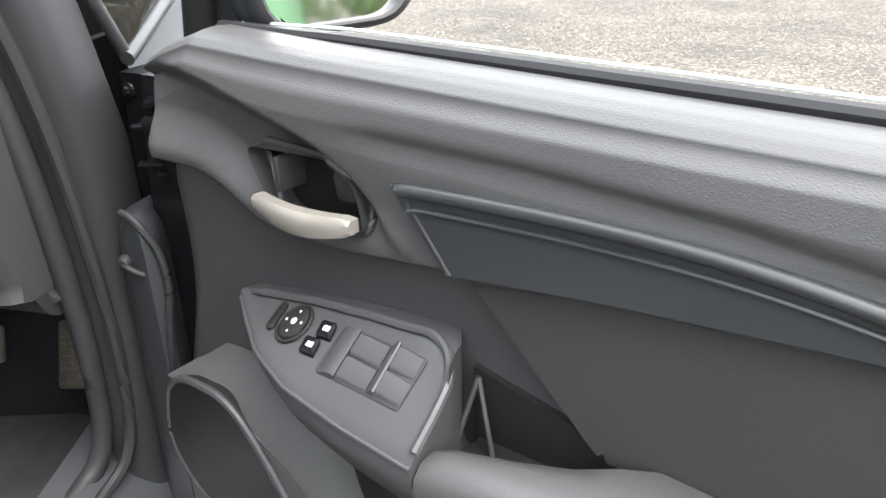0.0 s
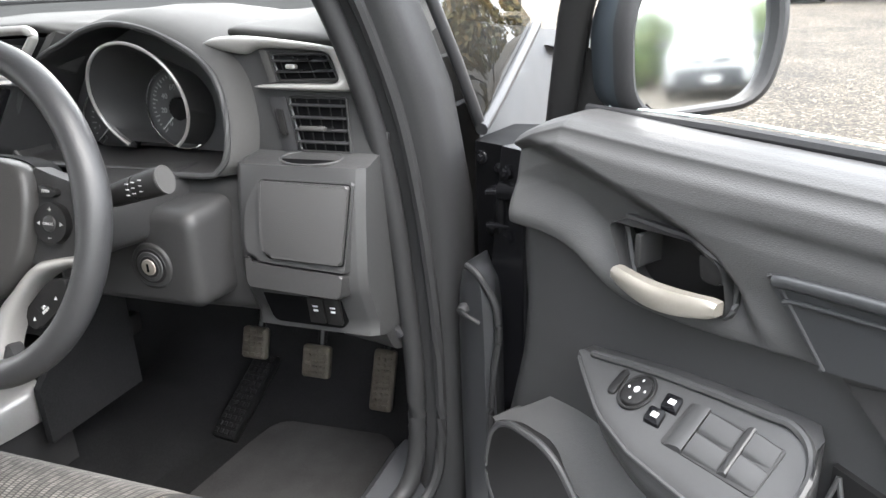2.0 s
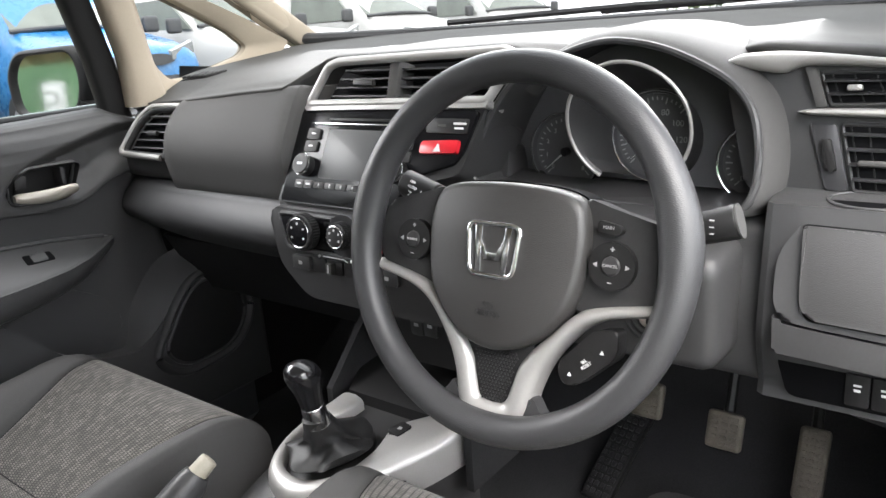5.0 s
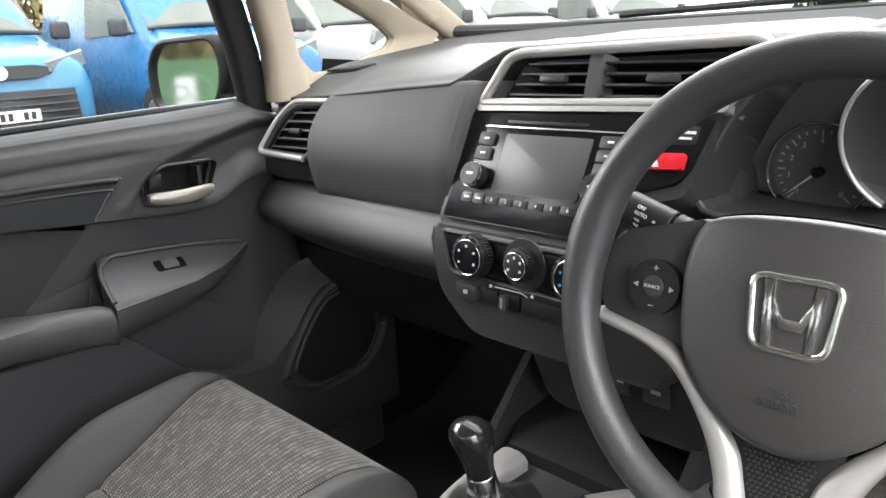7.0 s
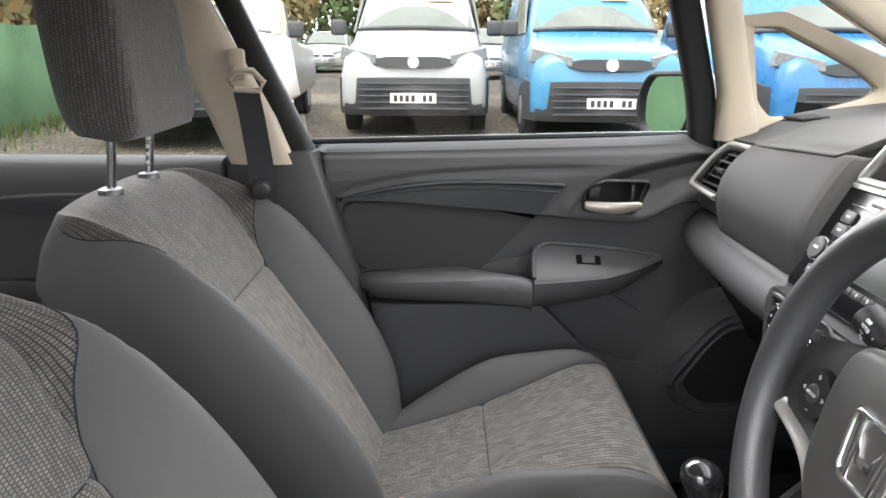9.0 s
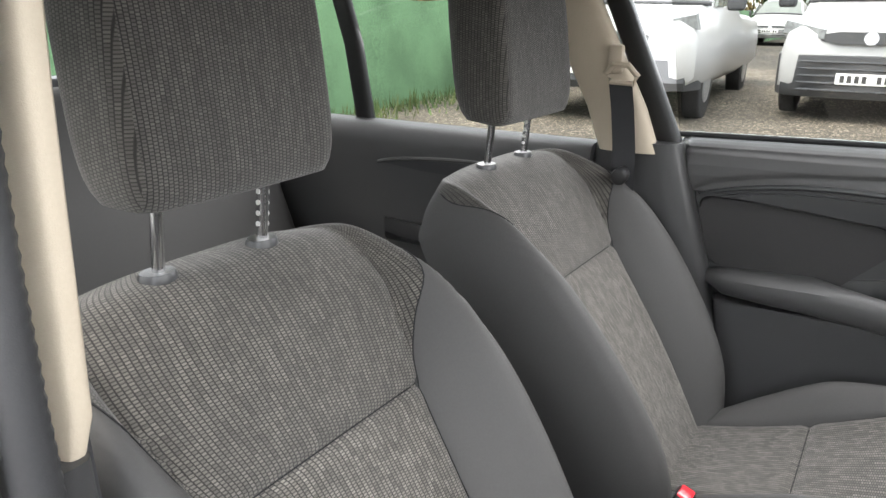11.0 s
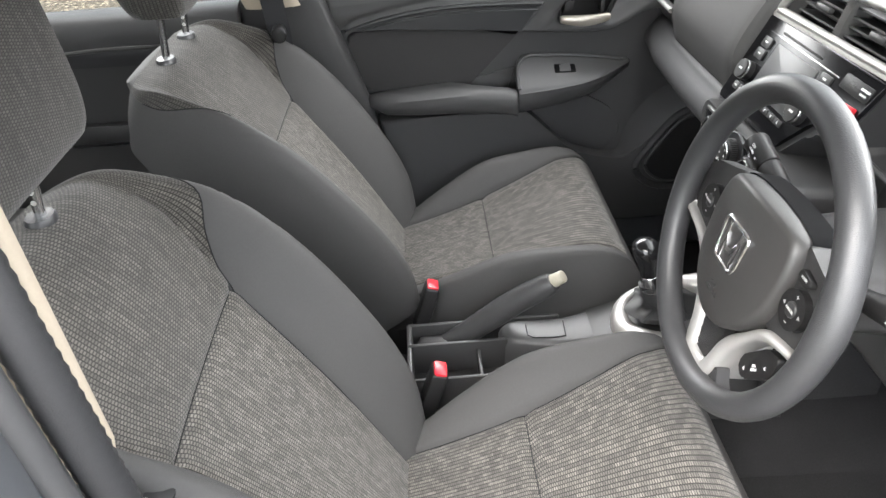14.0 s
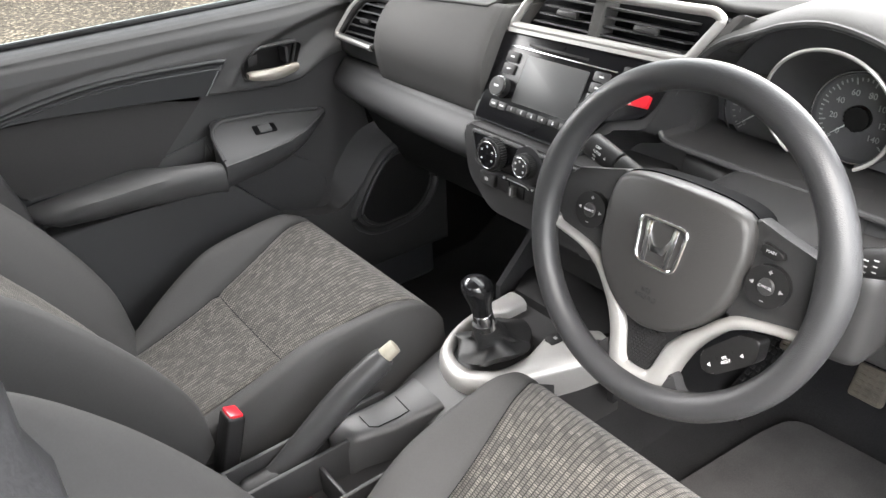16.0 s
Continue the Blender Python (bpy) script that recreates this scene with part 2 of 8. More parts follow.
def prism(bm, pts, to3, d0, d1, bevel=0.0, seg=2):
    """A solid from an outline in a plane, between two depths; the near edge is rounded."""
    a = [bm.verts.new(to3(u, v, d0)) for u, v in pts]
    b = [bm.verts.new(to3(u, v, d1)) for u, v in pts]
    n = len(pts)
    fa, fb = bm.faces.new(a[::-1]), bm.faces.new(b)
    for i in range(n):
        bm.faces.new((a[i], a[(i + 1) % n], b[(i + 1) % n], b[i]))
    if bevel:
        bmesh.ops.bevel(bm, geom=list(fb.edges), offset=bevel, segments=seg, profile=0.5, affect="EDGES")
    return bm


def spline(pts, per=8, closed=False):
    """A smooth line through the points (Catmull-Rom)."""
    p = [np.array(q, float) for q in pts]
    n = len(p)
    out = []
    for i in range(n if closed else n - 1):
        if closed:
            a, b, c, d = p[i - 1], p[i], p[(i + 1) % n], p[(i + 2) % n]
        else:
            a, b, c, d = p[max(i - 1, 0)], p[i], p[i + 1], p[min(i + 2, n - 1)]
        for k in range(per):
            t = k / per
            out.append(0.5 * (2 * b + (c - a) * t + (2 * a - 5 * b + 4 * c - d) * t * t + (3 * b - a - 3 * c + d) * t**3))
    if not closed:
        out.append(p[-1])
    return [tuple(float(v) for v in q) for q in out]


def tube(bm, pts, radius, seg=12, closed=False, flat=1.0):
    """A round bar along a line; radius may be a list; flat squeezes it along its up side."""
    pts = [Vector(p) for p in pts]
    n = len(pts)
    rings = []
    up = Vector((0, 0, 1))
    for i, p in enumerate(pts):
        a = pts[i - 1] if (i or closed) else p
        b = pts[(i + 1) % n] if (i < n - 1 or closed) else p
        d = (b - a).normalized()
        s = d.cross(up)
        if s.length < 0.05:
            s = d.cross(Vector((0, 1, 0)))
        s.normalize()
        w = s.cross(d)
        r = radius[i] if isinstance(radius, (list, tuple)) else radius
        rings.append([p + s * (r * math.cos(2 * math.pi * k / seg)) + w * (r * flat * math.sin(2 * math.pi * k / seg)) for k in range(seg)])
    return loft(bm, rings, cap=not closed, loop=closed)


def rounded(pts, r, seg=4):
    """An outline with its corners rounded."""
    out, n = [], len(pts)
    for i in range(n):
        p, a, b = Vector(pts[i]), Vector(pts[i - 1]), Vector(pts[(i + 1) % n])
        rr = r[i] if isinstance(r, (list, tuple)) else r
        da, db = (a - p), (b - p)
        k = min(rr, da.length * 0.48, db.length * 0.48)
        s, e = p + da.normalized() * k, p + db.normalized() * k
        for j in range(seg + 1):
            t = j / seg
            q = s * (1 - t) ** 2 + p * 2 * t * (1 - t) + e * t * t
            out.append((q.x, q.y))
    return out


def sheet(bm, f, nu, nv, thick=None, uvs=None, keep=None):
    """A surface from f(i/nu, j/nv)."""
    vs = [[bm.verts.new(f(i / nu, j / nv)) for j in range(nv + 1)] for i in range(nu + 1)]
    lay = bm.loops.layers.uv.new("UVMap") if uvs else None
    for i in range(nu):
        for j in range(nv):
            if keep and not keep((i + 0.5) / nu, (j + 0.5) / nv):
                continue
            fc = bm.faces.new((vs[i][j], vs[i + 1][j], vs[i + 1][j + 1], vs[i][j + 1]))
            if uvs:
                for lp, (a, b) in zip(fc.loops, ((i, j), (i + 1, j), (i + 1, j + 1), (i, j + 1))):
                    lp[lay].uv = uvs(a / nu, b / nv)
    lone = [v for v in bm.verts if not v.link_faces]
    bmesh.ops.delete(bm, geom=lone, context="VERTS")
    return bm


def ss(a, b, x):
    t = min(1, max(0, (x - a) / (b - a)))
    return t * t * (3 - 2 * t)


def lerp(a, b, t):
    return a + (b - a) * t


def interp(table, x):
    xs, ys = zip(*table)
    return float(np.interp(x, xs, ys))


SMOOTHED = {}


def curve(table, x):
    """As interp, but with a smooth line through the table."""
    key = tuple(table)
    if key not in SMOOTHED:
        SMOOTHED[key] = np.array(spline(key, 8)).T
    xs, ys = SMOOTHED[key]
    return float(np.interp(x, xs, ys))


def text_on(name, words, size, m, material, parent, depth=0.0004):
    cu = bpy.data.curves.new(name, "FONT")
    cu.body, cu.size, cu.extrude, cu.align_x, cu.align_y = words, size, depth, "CENTER", "CENTER"
    tmp = bpy.data.objects.new(name, cu)
    scene.collection.objects.link(tmp)
    dg = bpy.context.evaluated_depsgraph_get()
    me = bpy.data.meshes.new_from_object(tmp.evaluated_get(dg))
    bpy.data.objects.remove(tmp)
    bpy.data.curves.remove(cu)
    me.materials.clear()
    me.materials.append(material)
    ob = new(name, me)
    ob.matrix_world = m
    ob.parent = parent
    return ob


def facing(p, out, up=(0, 0, 1)):
    """A pose at p whose z points along out and whose y is near up; flat things are drawn in its x and y."""
    z = Vector(out).normalized()
    x = Vector(up).cross(z).normalized()
    y = z.cross(x)
    m = Matrix((x, y, z)).transposed().to_4x4()
    m.translation = p
    return m


def part(name, bm, material, parent, label="", sharp=38):
    """One mesh object, drawn in the world's own metres, under a thing or a part of it."""
    me = bpy.data.meshes.new(name)
    bmesh.ops.recalc_face_normals(bm, faces=bm.faces)
    smooth(bm)
    bm.to_mesh(me)
    bm.free()
    me.set_sharp_from_angle(angle=radians(sharp))
    me.materials.append(material)
    ob = new(name, me)
    hang(ob, parent)
    if label:
        tagged(ob, label)
    return ob


def hang(ob, parent):
    ob.parent = parent
    if parent.parent is None:
        ob.matrix_parent_inverse = parent.matrix_basis.inverted()


B = bmesh.new


def pane(name, bm, parent, inward, material=None):
    """Window glass, one sheet; its face is turned towards the given point."""
    c = Vector(inward)
    ob = part(name, bm, material or GLASS, parent)
    me = ob.data
    flip = [p for p in me.polygons if (c - Vector(p.center)).dot(Vector(p.normal)) < 0]
    if len(flip) > len(me.polygons) / 2:
        me.flip_normals()
    ob.visible_shadow = False
    return ob


# ---- ground ----


def ground_z(x, y=0.0):
    return 0.019 * (1.0 - max(-15.0, min(8.0, x)))


def gravel_mat(name, k):
    m = bpy.data.materials.new(name)
    m.use_nodes = True
    n, l = m.node_tree.nodes, m.node_tree.links
    b = n["Principled BSDF"]
    b.inputs["Roughness"].default_value = 0.95
    tc = n.new("ShaderNodeTexCoord")
    vo = n.new("ShaderNodeTexVoronoi")
    vo.inputs["Scale"].default_value = 55
    l.new(tc.outputs["Object"], vo.inputs["Vector"])
    vo2 = n.new("ShaderNodeTexVoronoi")
    vo2.inputs["Scale"].default_value = 21
    l.new(tc.outputs["Object"], vo2.inputs["Vector"])
    no = n.new("ShaderNodeTexNoise")
    no.inputs["Scale"].default_value, no.inputs["Detail"].default_value = 0.9, 8
    l.new(tc.outputs["Object"], no.inputs["Vector"])
    sep = n.new("ShaderNodeSeparateColor")
    l.new(vo.outputs["Color"], sep.inputs[0])
    sep2 = n.new("ShaderNodeSeparateColor")
    l.new(vo2.outputs["Color"], sep2.inputs[0])
    r1 = n.new("ShaderNodeValToRGB")
    r1.color_ramp.elements[0].color, r1.color_ramp.elements[1].color = (0.016 * k, 0.0133 * k, 0.0098 * k, 1), (0.148 * k, 0.126 * k, 0.093 * k, 1)
    e = r1.color_ramp.elements.new(0.8)
    e.color = (0.045 * k, 0.038 * k, 0.0285 * k, 1)
    l.new(sep.outputs[0], r1.inputs[0])
    r2 = n.new("ShaderNodeMapRange")
    r2.inputs["From Min"].default_value, r2.inputs["From Max"].default_value = 0.3, 0.7
    r2.inputs["To Min"].default_value, r2.inputs["To Max"].default_value = 0.62, 1.35
    l.new(no.outputs["Fac"], r2.inputs["Value"])
    r3 = n.new("ShaderNodeMapRange")
    r3.inputs["To Min"].default_value, r3.inputs["To Max"].default_value = 0.8, 1.2
    l.new(sep2.outputs[1], r3.inputs["Value"])
    mm = n.new("ShaderNodeMath")
    mm.operation = "MULTIPLY"
    l.new(r2.outputs[0], mm.inputs[0])
    l.new(r3.outputs[0], mm.inputs[1])
    sc = n.new("ShaderNodeVectorMath")
    sc.operation = "SCALE"
    l.new(r1.outputs[0], sc.inputs[0])
    l.new(mm.outputs[0], sc.inputs["Scale"])
    l.new(sc.outputs[0], b.inputs["Base Color"])
    bump = n.new("ShaderNodeBump")
    bump.inputs["Strength"].default_value, bump.inputs["Distance"].default_value = 0.9, 0.02
    l.new(vo.outputs["Distance"], bump.inputs["Height"])
    bump.invert = True
    l.new(bump.outputs[0], b.inputs["Normal"])
    return m


GRAVEL = gravel_mat("grey_gravel", 1.3)
SAND = gravel_mat("pale_gravel", 2.5)
bm = B()
xs = [-400, -120, -60, -30, -15, -12, -9, -6, -3, 0, 3, 6, 8, 20, 60, 400]
ys = [-400, -100, -40, -20, -10, -5, 0, 5, 10, 20, 40, 100, 400]
gv = [[bm.verts.new((x, y, ground_z(x))) for y in ys] for x in xs]
for i in range(len(xs) - 1):
    for j in range(len(ys) - 1):
        bm.faces.new((gv[i][j], gv[i + 1][j], gv[i + 1][j + 1], gv[i][j + 1]))
me = bpy.data.meshes.new("ground")
bm.to_mesh(me)
bm.free()
me.materials.append(GRAVEL)
tagged(new("ground", me), "grey-brown gravel yard under the parked vehicles", "ground", kind="structure")

bm = B()
xs = [-15, -12, -9, -6, -3, -1.2]
edge = [[bm.verts.new((x if i < 5 else x + 0.25 * math.sin(j * 1.7), y, ground_z(x) + (0.006 if 0 < i < 5 else -0.002))) for j, y in enumerate(range(-16, 31))] for i, x in enumerate(xs)]
for a, b in zip(edge, edge[1:]):
    for j in range(len(a) - 1):
        bm.faces.new((a[j], b[j], b[j + 1], a[j + 1]))
me = bpy.data.meshes.new("road")
bm.to_mesh(me)
bm.free()
me.materials.append(SAND)
tagged(new("road", me), "paler sandy gravel lane before the parked vans", "ground", kind="structure")

# ---- body of the car ----
car = thing("car_body", "dark grey metallic hatchback body shell with open driver's side", "car", at=pose(0, -0.6, 0.3))

bm = B()
sheet(bm, lambda u, v: (lerp(-0.70, 0.70, u), interp([(0, -1.9), (0.45, -0.3), (0.75, 0.45), (0.9, 0.78), (1, 0.95)], v),
                        interp([(0, 0.42), (0.30, 0.40), (0.45, 0.28), (0.75, 0.255), (0.83, 0.265), (0.9, 0.37), (1, 0.72)], v)
                        + 0.17 * math.exp(-(lerp(-0.70, 0.70, u) / 0.10) ** 4) * ss(1.0, 0.6, v)), 40, 40)
part("floor_carpet", bm, CARPET, car, "black carpet over floor and tunnel")
bm = B()
box(bm, (0, 0.93, 0.76), (1.42, 0.05, 0.58), 0.01)
part("bulkhead", bm, CARPET, car)
bm = B()
sheet(bm, lambda u, v: (lerp(-0.60, 0.60, u), lerp(0.12, -1.75, v), 1.415 + 0.05 * math.sin(math.pi * u) - 0.03 * v * v), 16, 16)
part("headliner", bm, ROOF_CLOTH, car, "beige cloth headliner")
bm = B()
sheet(bm, lambda u, v: (lerp(-0.64, 0.64, u), lerp(0.10, -1.85, v), 1.45 + 0.06 * math.sin(math.pi * u) - 0.03 * v * v), 16, 16)
part("roof", bm, PAINT_GREY, car)
for s in (1, -1):
    bm = B()
    loft(bm, [[(s * (0.60 + dx), y, z + dz) for dx, dz in ((0, -0.05), (0.07, -0.07), (0.085, 0.0), (0.03, 0.05), (0, 0.03))]
              for y, z in ((0.14, 1.40), (-0.4, 1.43), (-1.0, 1.42), (-1.8, 1.38))])
    part("roof_rail", bm, PAINT_GREY, car)
# sills, with the painted step at the open side
for s in (1, -1):
    bm = B()
    loft(bm, [[(s * x, y, z) for x, z in ((0.62, 0.28), (0.62, 0.40), (0.645, 0.43), (0.70, 0.43), (0.73, 0.40), (0.80, 0.36), (0.82, 0.24), (0.70, 0.20))]
              for y in (-1.5, -0.6, 0.2, 0.42)])
    part("sill", bm, PAINT_GREY, car)
# rear end
bm = B()
box(bm, (0, -1.95, 0.72), (1.3, 0.05, 0.7), 0.02)
part("tailgate", bm, PAINT_GREY, car)
for s in (1, -1):
    part("rear_pillar_trim", box(B(), (s * 0.60, -1.82, 1.15), (0.10, 0.22, 0.55), 0.03), BEIGE, car, "beige rear pillar trim")
    part("kick_panel", box(B(), (s * 0.705, 0.66, 0.60), (0.03, 0.62, 0.70), 0.01), BLACK_PLASTIC, car)
bm = B()
sheet(bm, lambda u, v: (lerp(-0.56, 0.56, u), lerp(-1.95, -1.85, v), lerp(1.05, 1.38, v)), 4, 4)
pane("rear_window", bm, car, (0, -0.3, 0.8))
# windscreen
bm = B()
sheet(bm, lambda u, v: (lerp(-0.66, 0.66, u) * lerp(1, 0.86, v), lerp(0.90 - 0.20 * (2 * u - 1) ** 2, 0.16 - 0.04 * (2 * u - 1) ** 2, v), lerp(1.10, 1.42, v)), 16, 8)
pane("windscreen", bm, car, (0, -0.3, 0.8)).visible_shadow = True
bm = B()
tube(bm, spline([(-0.70, 0.70, 1.115), (-0.45, 0.80, 1.108), (0, 0.86, 1.105), (0.45, 0.80, 1.108), (0.70, 0.70, 1.115)], 8), 0.012, 8)
part("windscreen_seal", bm, RUBBER, car)
bm = B()
loft(bm, [[(x, y + 0.03, 1.08), (x, y + 0.01, 1.118), (x, y + 0.16, 1.11), (x, y + 0.16, 1.06)] for x, y in ((-0.72, 0.74), (-0.4, 0.86), (0, 0.90), (0.4, 0.86), (0.72, 0.74))])
part("scuttle_panel", bm, BLACK_PLASTIC, car)
bm = B()
tube(bm, [(-0.35, 0.90, 1.125), (0.1, 0.915, 1.132), (0.5, 0.87, 1.128)], 0.007, 6)
tube(bm, [(0.02, 0.93, 1.125), (0.45, 0.93, 1.13), (0.66, 0.84, 1.122)], 0.006, 6)
part("wiper", bm, BLACK_PLASTIC, car)
bm = B()
sheet(bm, lambda u, v: (lerp(-0.78, 0.78, u), lerp(0.95, 1.75, v), 1.07 - 0.16 * v - 0.05 * (2 * u - 1) ** 2 + 0.03 * math.cos((u - 0.5) * 6)), 16, 10)
part("bonnet", bm, PAINT_GREY, car)
for s in (1, -1):
    bm = B()
    sheet(bm, lambda u, v: (s * (0.772 + 0.045 * math.sin(v * math.pi / 2) - 0.03 * (1 - v) ** 6), lerp(0.44, 1.70, u), lerp(1.075 - 0.12 * u, 0.35, v)), 16, 10)
    part("front_wing", bm, PAINT_GREY, car)


def bar(pts, w, d, axis=(0, 1, 0)):
    """A pillar with a rounded oblong section along a line."""
    bm = B()
    rings = []
    for p, ww, dd in zip(pts, w, d):
        rings.append([(p[0] + ww * (abs(math.cos(a)) ** 0.6) * math.copysign(1, math.cos(a)) / 2,
                       p[1] + dd * (abs(math.sin(a)) ** 0.6) * math.copysign(1, math.sin(a)) / 2, p[2])
                      for a in [2 * math.pi * k / 20 for k in range(20)]])
    return loft(bm, rings)


for s in (1, -1):
    # front screen pillar, and the upright behind the small fixed window
    bm = bar([(s * 0.675, 0.78, 1.09), (s * 0.655, 0.60, 1.19), (s * 0.60, 0.32, 1.345), (s * 0.57, 0.12, 1.43)], (0.055, 0.055, 0.06, 0.06), (0.11, 0.11, 0.12, 0.14))
    part("screen_pillar", bm, BEIGE if s < 0 else PAINT_GREY, car, "beige pillar trim" if s < 0 else "")
bm = B()
sheet(bm, lambda u, v: (-lerp(0.662, 0.63, v), lerp(0.29, 0.62, u) - 0.10 * v, lerp(1.04, 1.33, v)), 6, 6)
pane("quarter_window", bm, car, (0, -0.3, 0.8))
# small fixed window ahead of the open door, flush with the outside, and its lower edge strip


def quarter(u, v):
    z = lerp(0.945, 1.38, v)
    y0 = interp([(0.94, 0.440), (1.0, 0.405), (1.11, 0.355), (1.38, 0.20)], z)
    y1 = max(y0 + 0.004, interp([(0.94, 0.445), (1.04, 0.80), (1.38, 0.21)], z))
    return (interp([(0.94, 0.785), (1.05, 0.768), (1.15, 0.743), (1.40, 0.665)], z) + 0.004 * math.sin(math.pi * u), lerp(y0, y1, u), z)


bm = B()
sheet(bm, quarter, 12, 16)
pane("quarter_window", bm, car, (3, -2, 1.5))
bm = B()
tube(bm, [(0.786, 0.425, 0.935), (0.786, 0.50, 0.958), (0.779, 0.66, 1.003), (0.772, 0.80, 1.042)], 0.009, 10)
part("window_edge_strip", bm, SMOOTH_DARK, car)
bm = B()
tube(bm, [(0.782, 0.432, 0.94), (0.768, 0.385, 1.03), (0.748, 0.345, 1.12), (0.69, 0.225, 1.33)], 0.008, 10)
part("window_edge_strip", bm, SMOOTH_DARK, car)
# beige frame round the passenger side's small window
opening = rounded([(0.296, 1.215), (0.318, 1.081), (0.345, 1.052), (0.402, 1.054), (0.530, 1.088), (0.548, 1.106), (0.503, 1.140), (0.345, 1.215)], 0.012)
around = rounded([(0.25, 1.235), (0.275, 1.05), (0.30, 1.02), (0.41, 1.03), (0.60, 1.06), (0.66, 1.11), (0.54, 1.165), (0.345, 1.245)], 0.012)
bm = B()
loft(bm, [[(x, y, z) for y, z in line] for x, line in ((-0.665, opening), (-0.640, opening), (-0.634, [(lerp(a[0], b[0], 0.15), lerp(a[1], b[1], 0.15)) for a, b in zip(opening, around)]), (-0.628, around), (-0.665, around))], cap=False)
part("pillar_trim", bm, BEIGE, car, "beige trim round the small window")
# passenger side upright, beige inside
bm = bar([(-0.635, 0.285, 1.01), (-0.632, 0.27, 1.10), (-0.60, 0.21, 1.30), (-0.58, 0.17, 1.42)], (0.05, 0.05, 0.05, 0.05), (0.085, 0.06, 0.06, 0.08))
part("pillar_trim", bm, BEIGE, car, "beige pillar trim")
bm = bar([(-0.668, 0.235, 0.99), (-0.662, 0.215, 1.10), (-0.63, 0.15, 1.30), (-0.60, 0.11, 1.42)], (0.04, 0.04, 0.04, 0.04), (0.055, 0.055, 0.055, 0.055))
part("window_frame", bm, BLACK_PLASTIC, car)
# driver side upright of the door opening, painted, with rubber seals
bm = bar([(0.735, 0.385, 0.33), (0.738, 0.385, 0.60), (0.738, 0.37, 0.85), (0.722, 0.345, 1.0), (0.685, 0.30, 1.15), (0.62, 0.20, 1.38), (0.60, 0.14, 1.45)],
         (0.08, 0.08, 0.085, 0.09, 0.09, 0.08, 0.07), (0.12, 0.11, 0.11, 0.11, 0.10, 0.09, 0.08))
part("hinge_pillar", bm, RUBBER, car, "dark satin pillar cover")
bm = B()
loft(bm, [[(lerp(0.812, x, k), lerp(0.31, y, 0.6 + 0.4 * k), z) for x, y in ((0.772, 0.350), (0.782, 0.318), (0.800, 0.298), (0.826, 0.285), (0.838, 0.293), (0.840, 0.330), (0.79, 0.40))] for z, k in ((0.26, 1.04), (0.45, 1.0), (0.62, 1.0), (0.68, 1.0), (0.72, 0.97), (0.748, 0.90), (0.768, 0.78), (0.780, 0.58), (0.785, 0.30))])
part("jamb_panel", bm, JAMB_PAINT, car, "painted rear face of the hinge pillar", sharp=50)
bm = B()
cyl(bm, (0.797, 0.302, 0.733), (0.795, 0.291, 0.731), 0.009, 0.007, 20, 0.002)
tube(bm, spline([(0.796, 0.293, 0.731), (0.803, 0.288, 0.729), (0.811, 0.2865, 0.725), (0.820, 0.288, 0.720)], 8), 0.0034, 10)
part("wiring_boot", bm, RUBBER, car, "thin black rubber cable sleeve")
bm = B()
tube(bm, spline([(0.800, 0.303, 0.790), (0.812, 0.296, 0.787), (0.826, 0.289, 0.775), (0.841, 0.288, 0.745), (0.844, 0.288, 0.70), (0.838, 0.287, 0.66), (0.832, 0.286, 0.58), (0.831, 0.287, 0.45), (0.832, 0.29, 0.27)], 8), 0.0045, 8)
part("jamb_bead", bm, RUBBER, car)
seal_line = spline([(0.600, 0.09, 1.40), (0.655, 0.235, 1.15), (0.688, 0.285, 1.0), (0.706, 0.305, 0.85), (0.714, 0.32, 0.62), (0.705, 0.315, 0.46), (0.68, 0.24, 0.415), (0.66, 0.0, 0.41), (0.66, -0.40, 0.42)], 8)
bm = B()
tube(bm, seal_line, 0.0135, 10)
part("door_seal", bm, RUBBER, car)
bm = B()
tube(bm, [(x + 0.035, y + 0.004, z) for x, y, z in seal_line[:-14]], 0.008, 8)
part("outer_seal", bm, RUBBER, car)
# driver side middle pillar: paint, seal and beige trim
bm = bar([(0.735, -0.60, 0.40), (0.745, -0.60, 0.70), (0.735, -0.60, 0.95), (0.70, -0.635, 1.2), (0.65, -0.67, 1.45)], (0.13, 0.12, 0.10, 0.09, 0.08), (0.13, 0.11, 0.10, 0.10, 0.10))
part("middle_pillar", bm, PAINT_GREY, car)
bm = B()
ridged = spline([(0.655, -0.395, 0.42), (0.658, -0.494, 0.55), (0.658, -0.534, 0.75), (0.664, -0.539, 0.92), (0.654, -0.566, 1.15), (0.615, -0.609, 1.42)], 44)
tube(bm, ridged, [0.0142 if k % 2 else 0.0154 for k in range(len(ridged))], 10)
part("door_seal", bm, RUBBER, car)
bm = B()
tube(bm, spline([(0.672, -0.405, 0.42), (0.685, -0.506, 0.55), (0.685, -0.546, 0.75), (0.690, -0.551, 0.92), (0.680, -0.578, 1.15), (0.640, -0.621, 1.42)], 8), 0.0105, 10)
part("door_flange", bm, ARM_TRIM, car)
bm = bar([(0.629, -0.578, 0.943), (0.622, -0.585, 0.975), (0.605, -0.61, 1.18), (0.573, -0.645, 1.43)], (0.016, 0.022, 0.024, 0.026), (0.04, 0.06, 0.07, 0.07))
part("pillar_trim", bm, BEIGE, car, "beige upper pillar trim")
bm = bar([(0.635, -0.60, 0.42), (0.632, -0.60, 0.70), (0.636, -0.595, 0.95)], (0.05, 0.05, 0.04), (0.12, 0.11, 0.09))
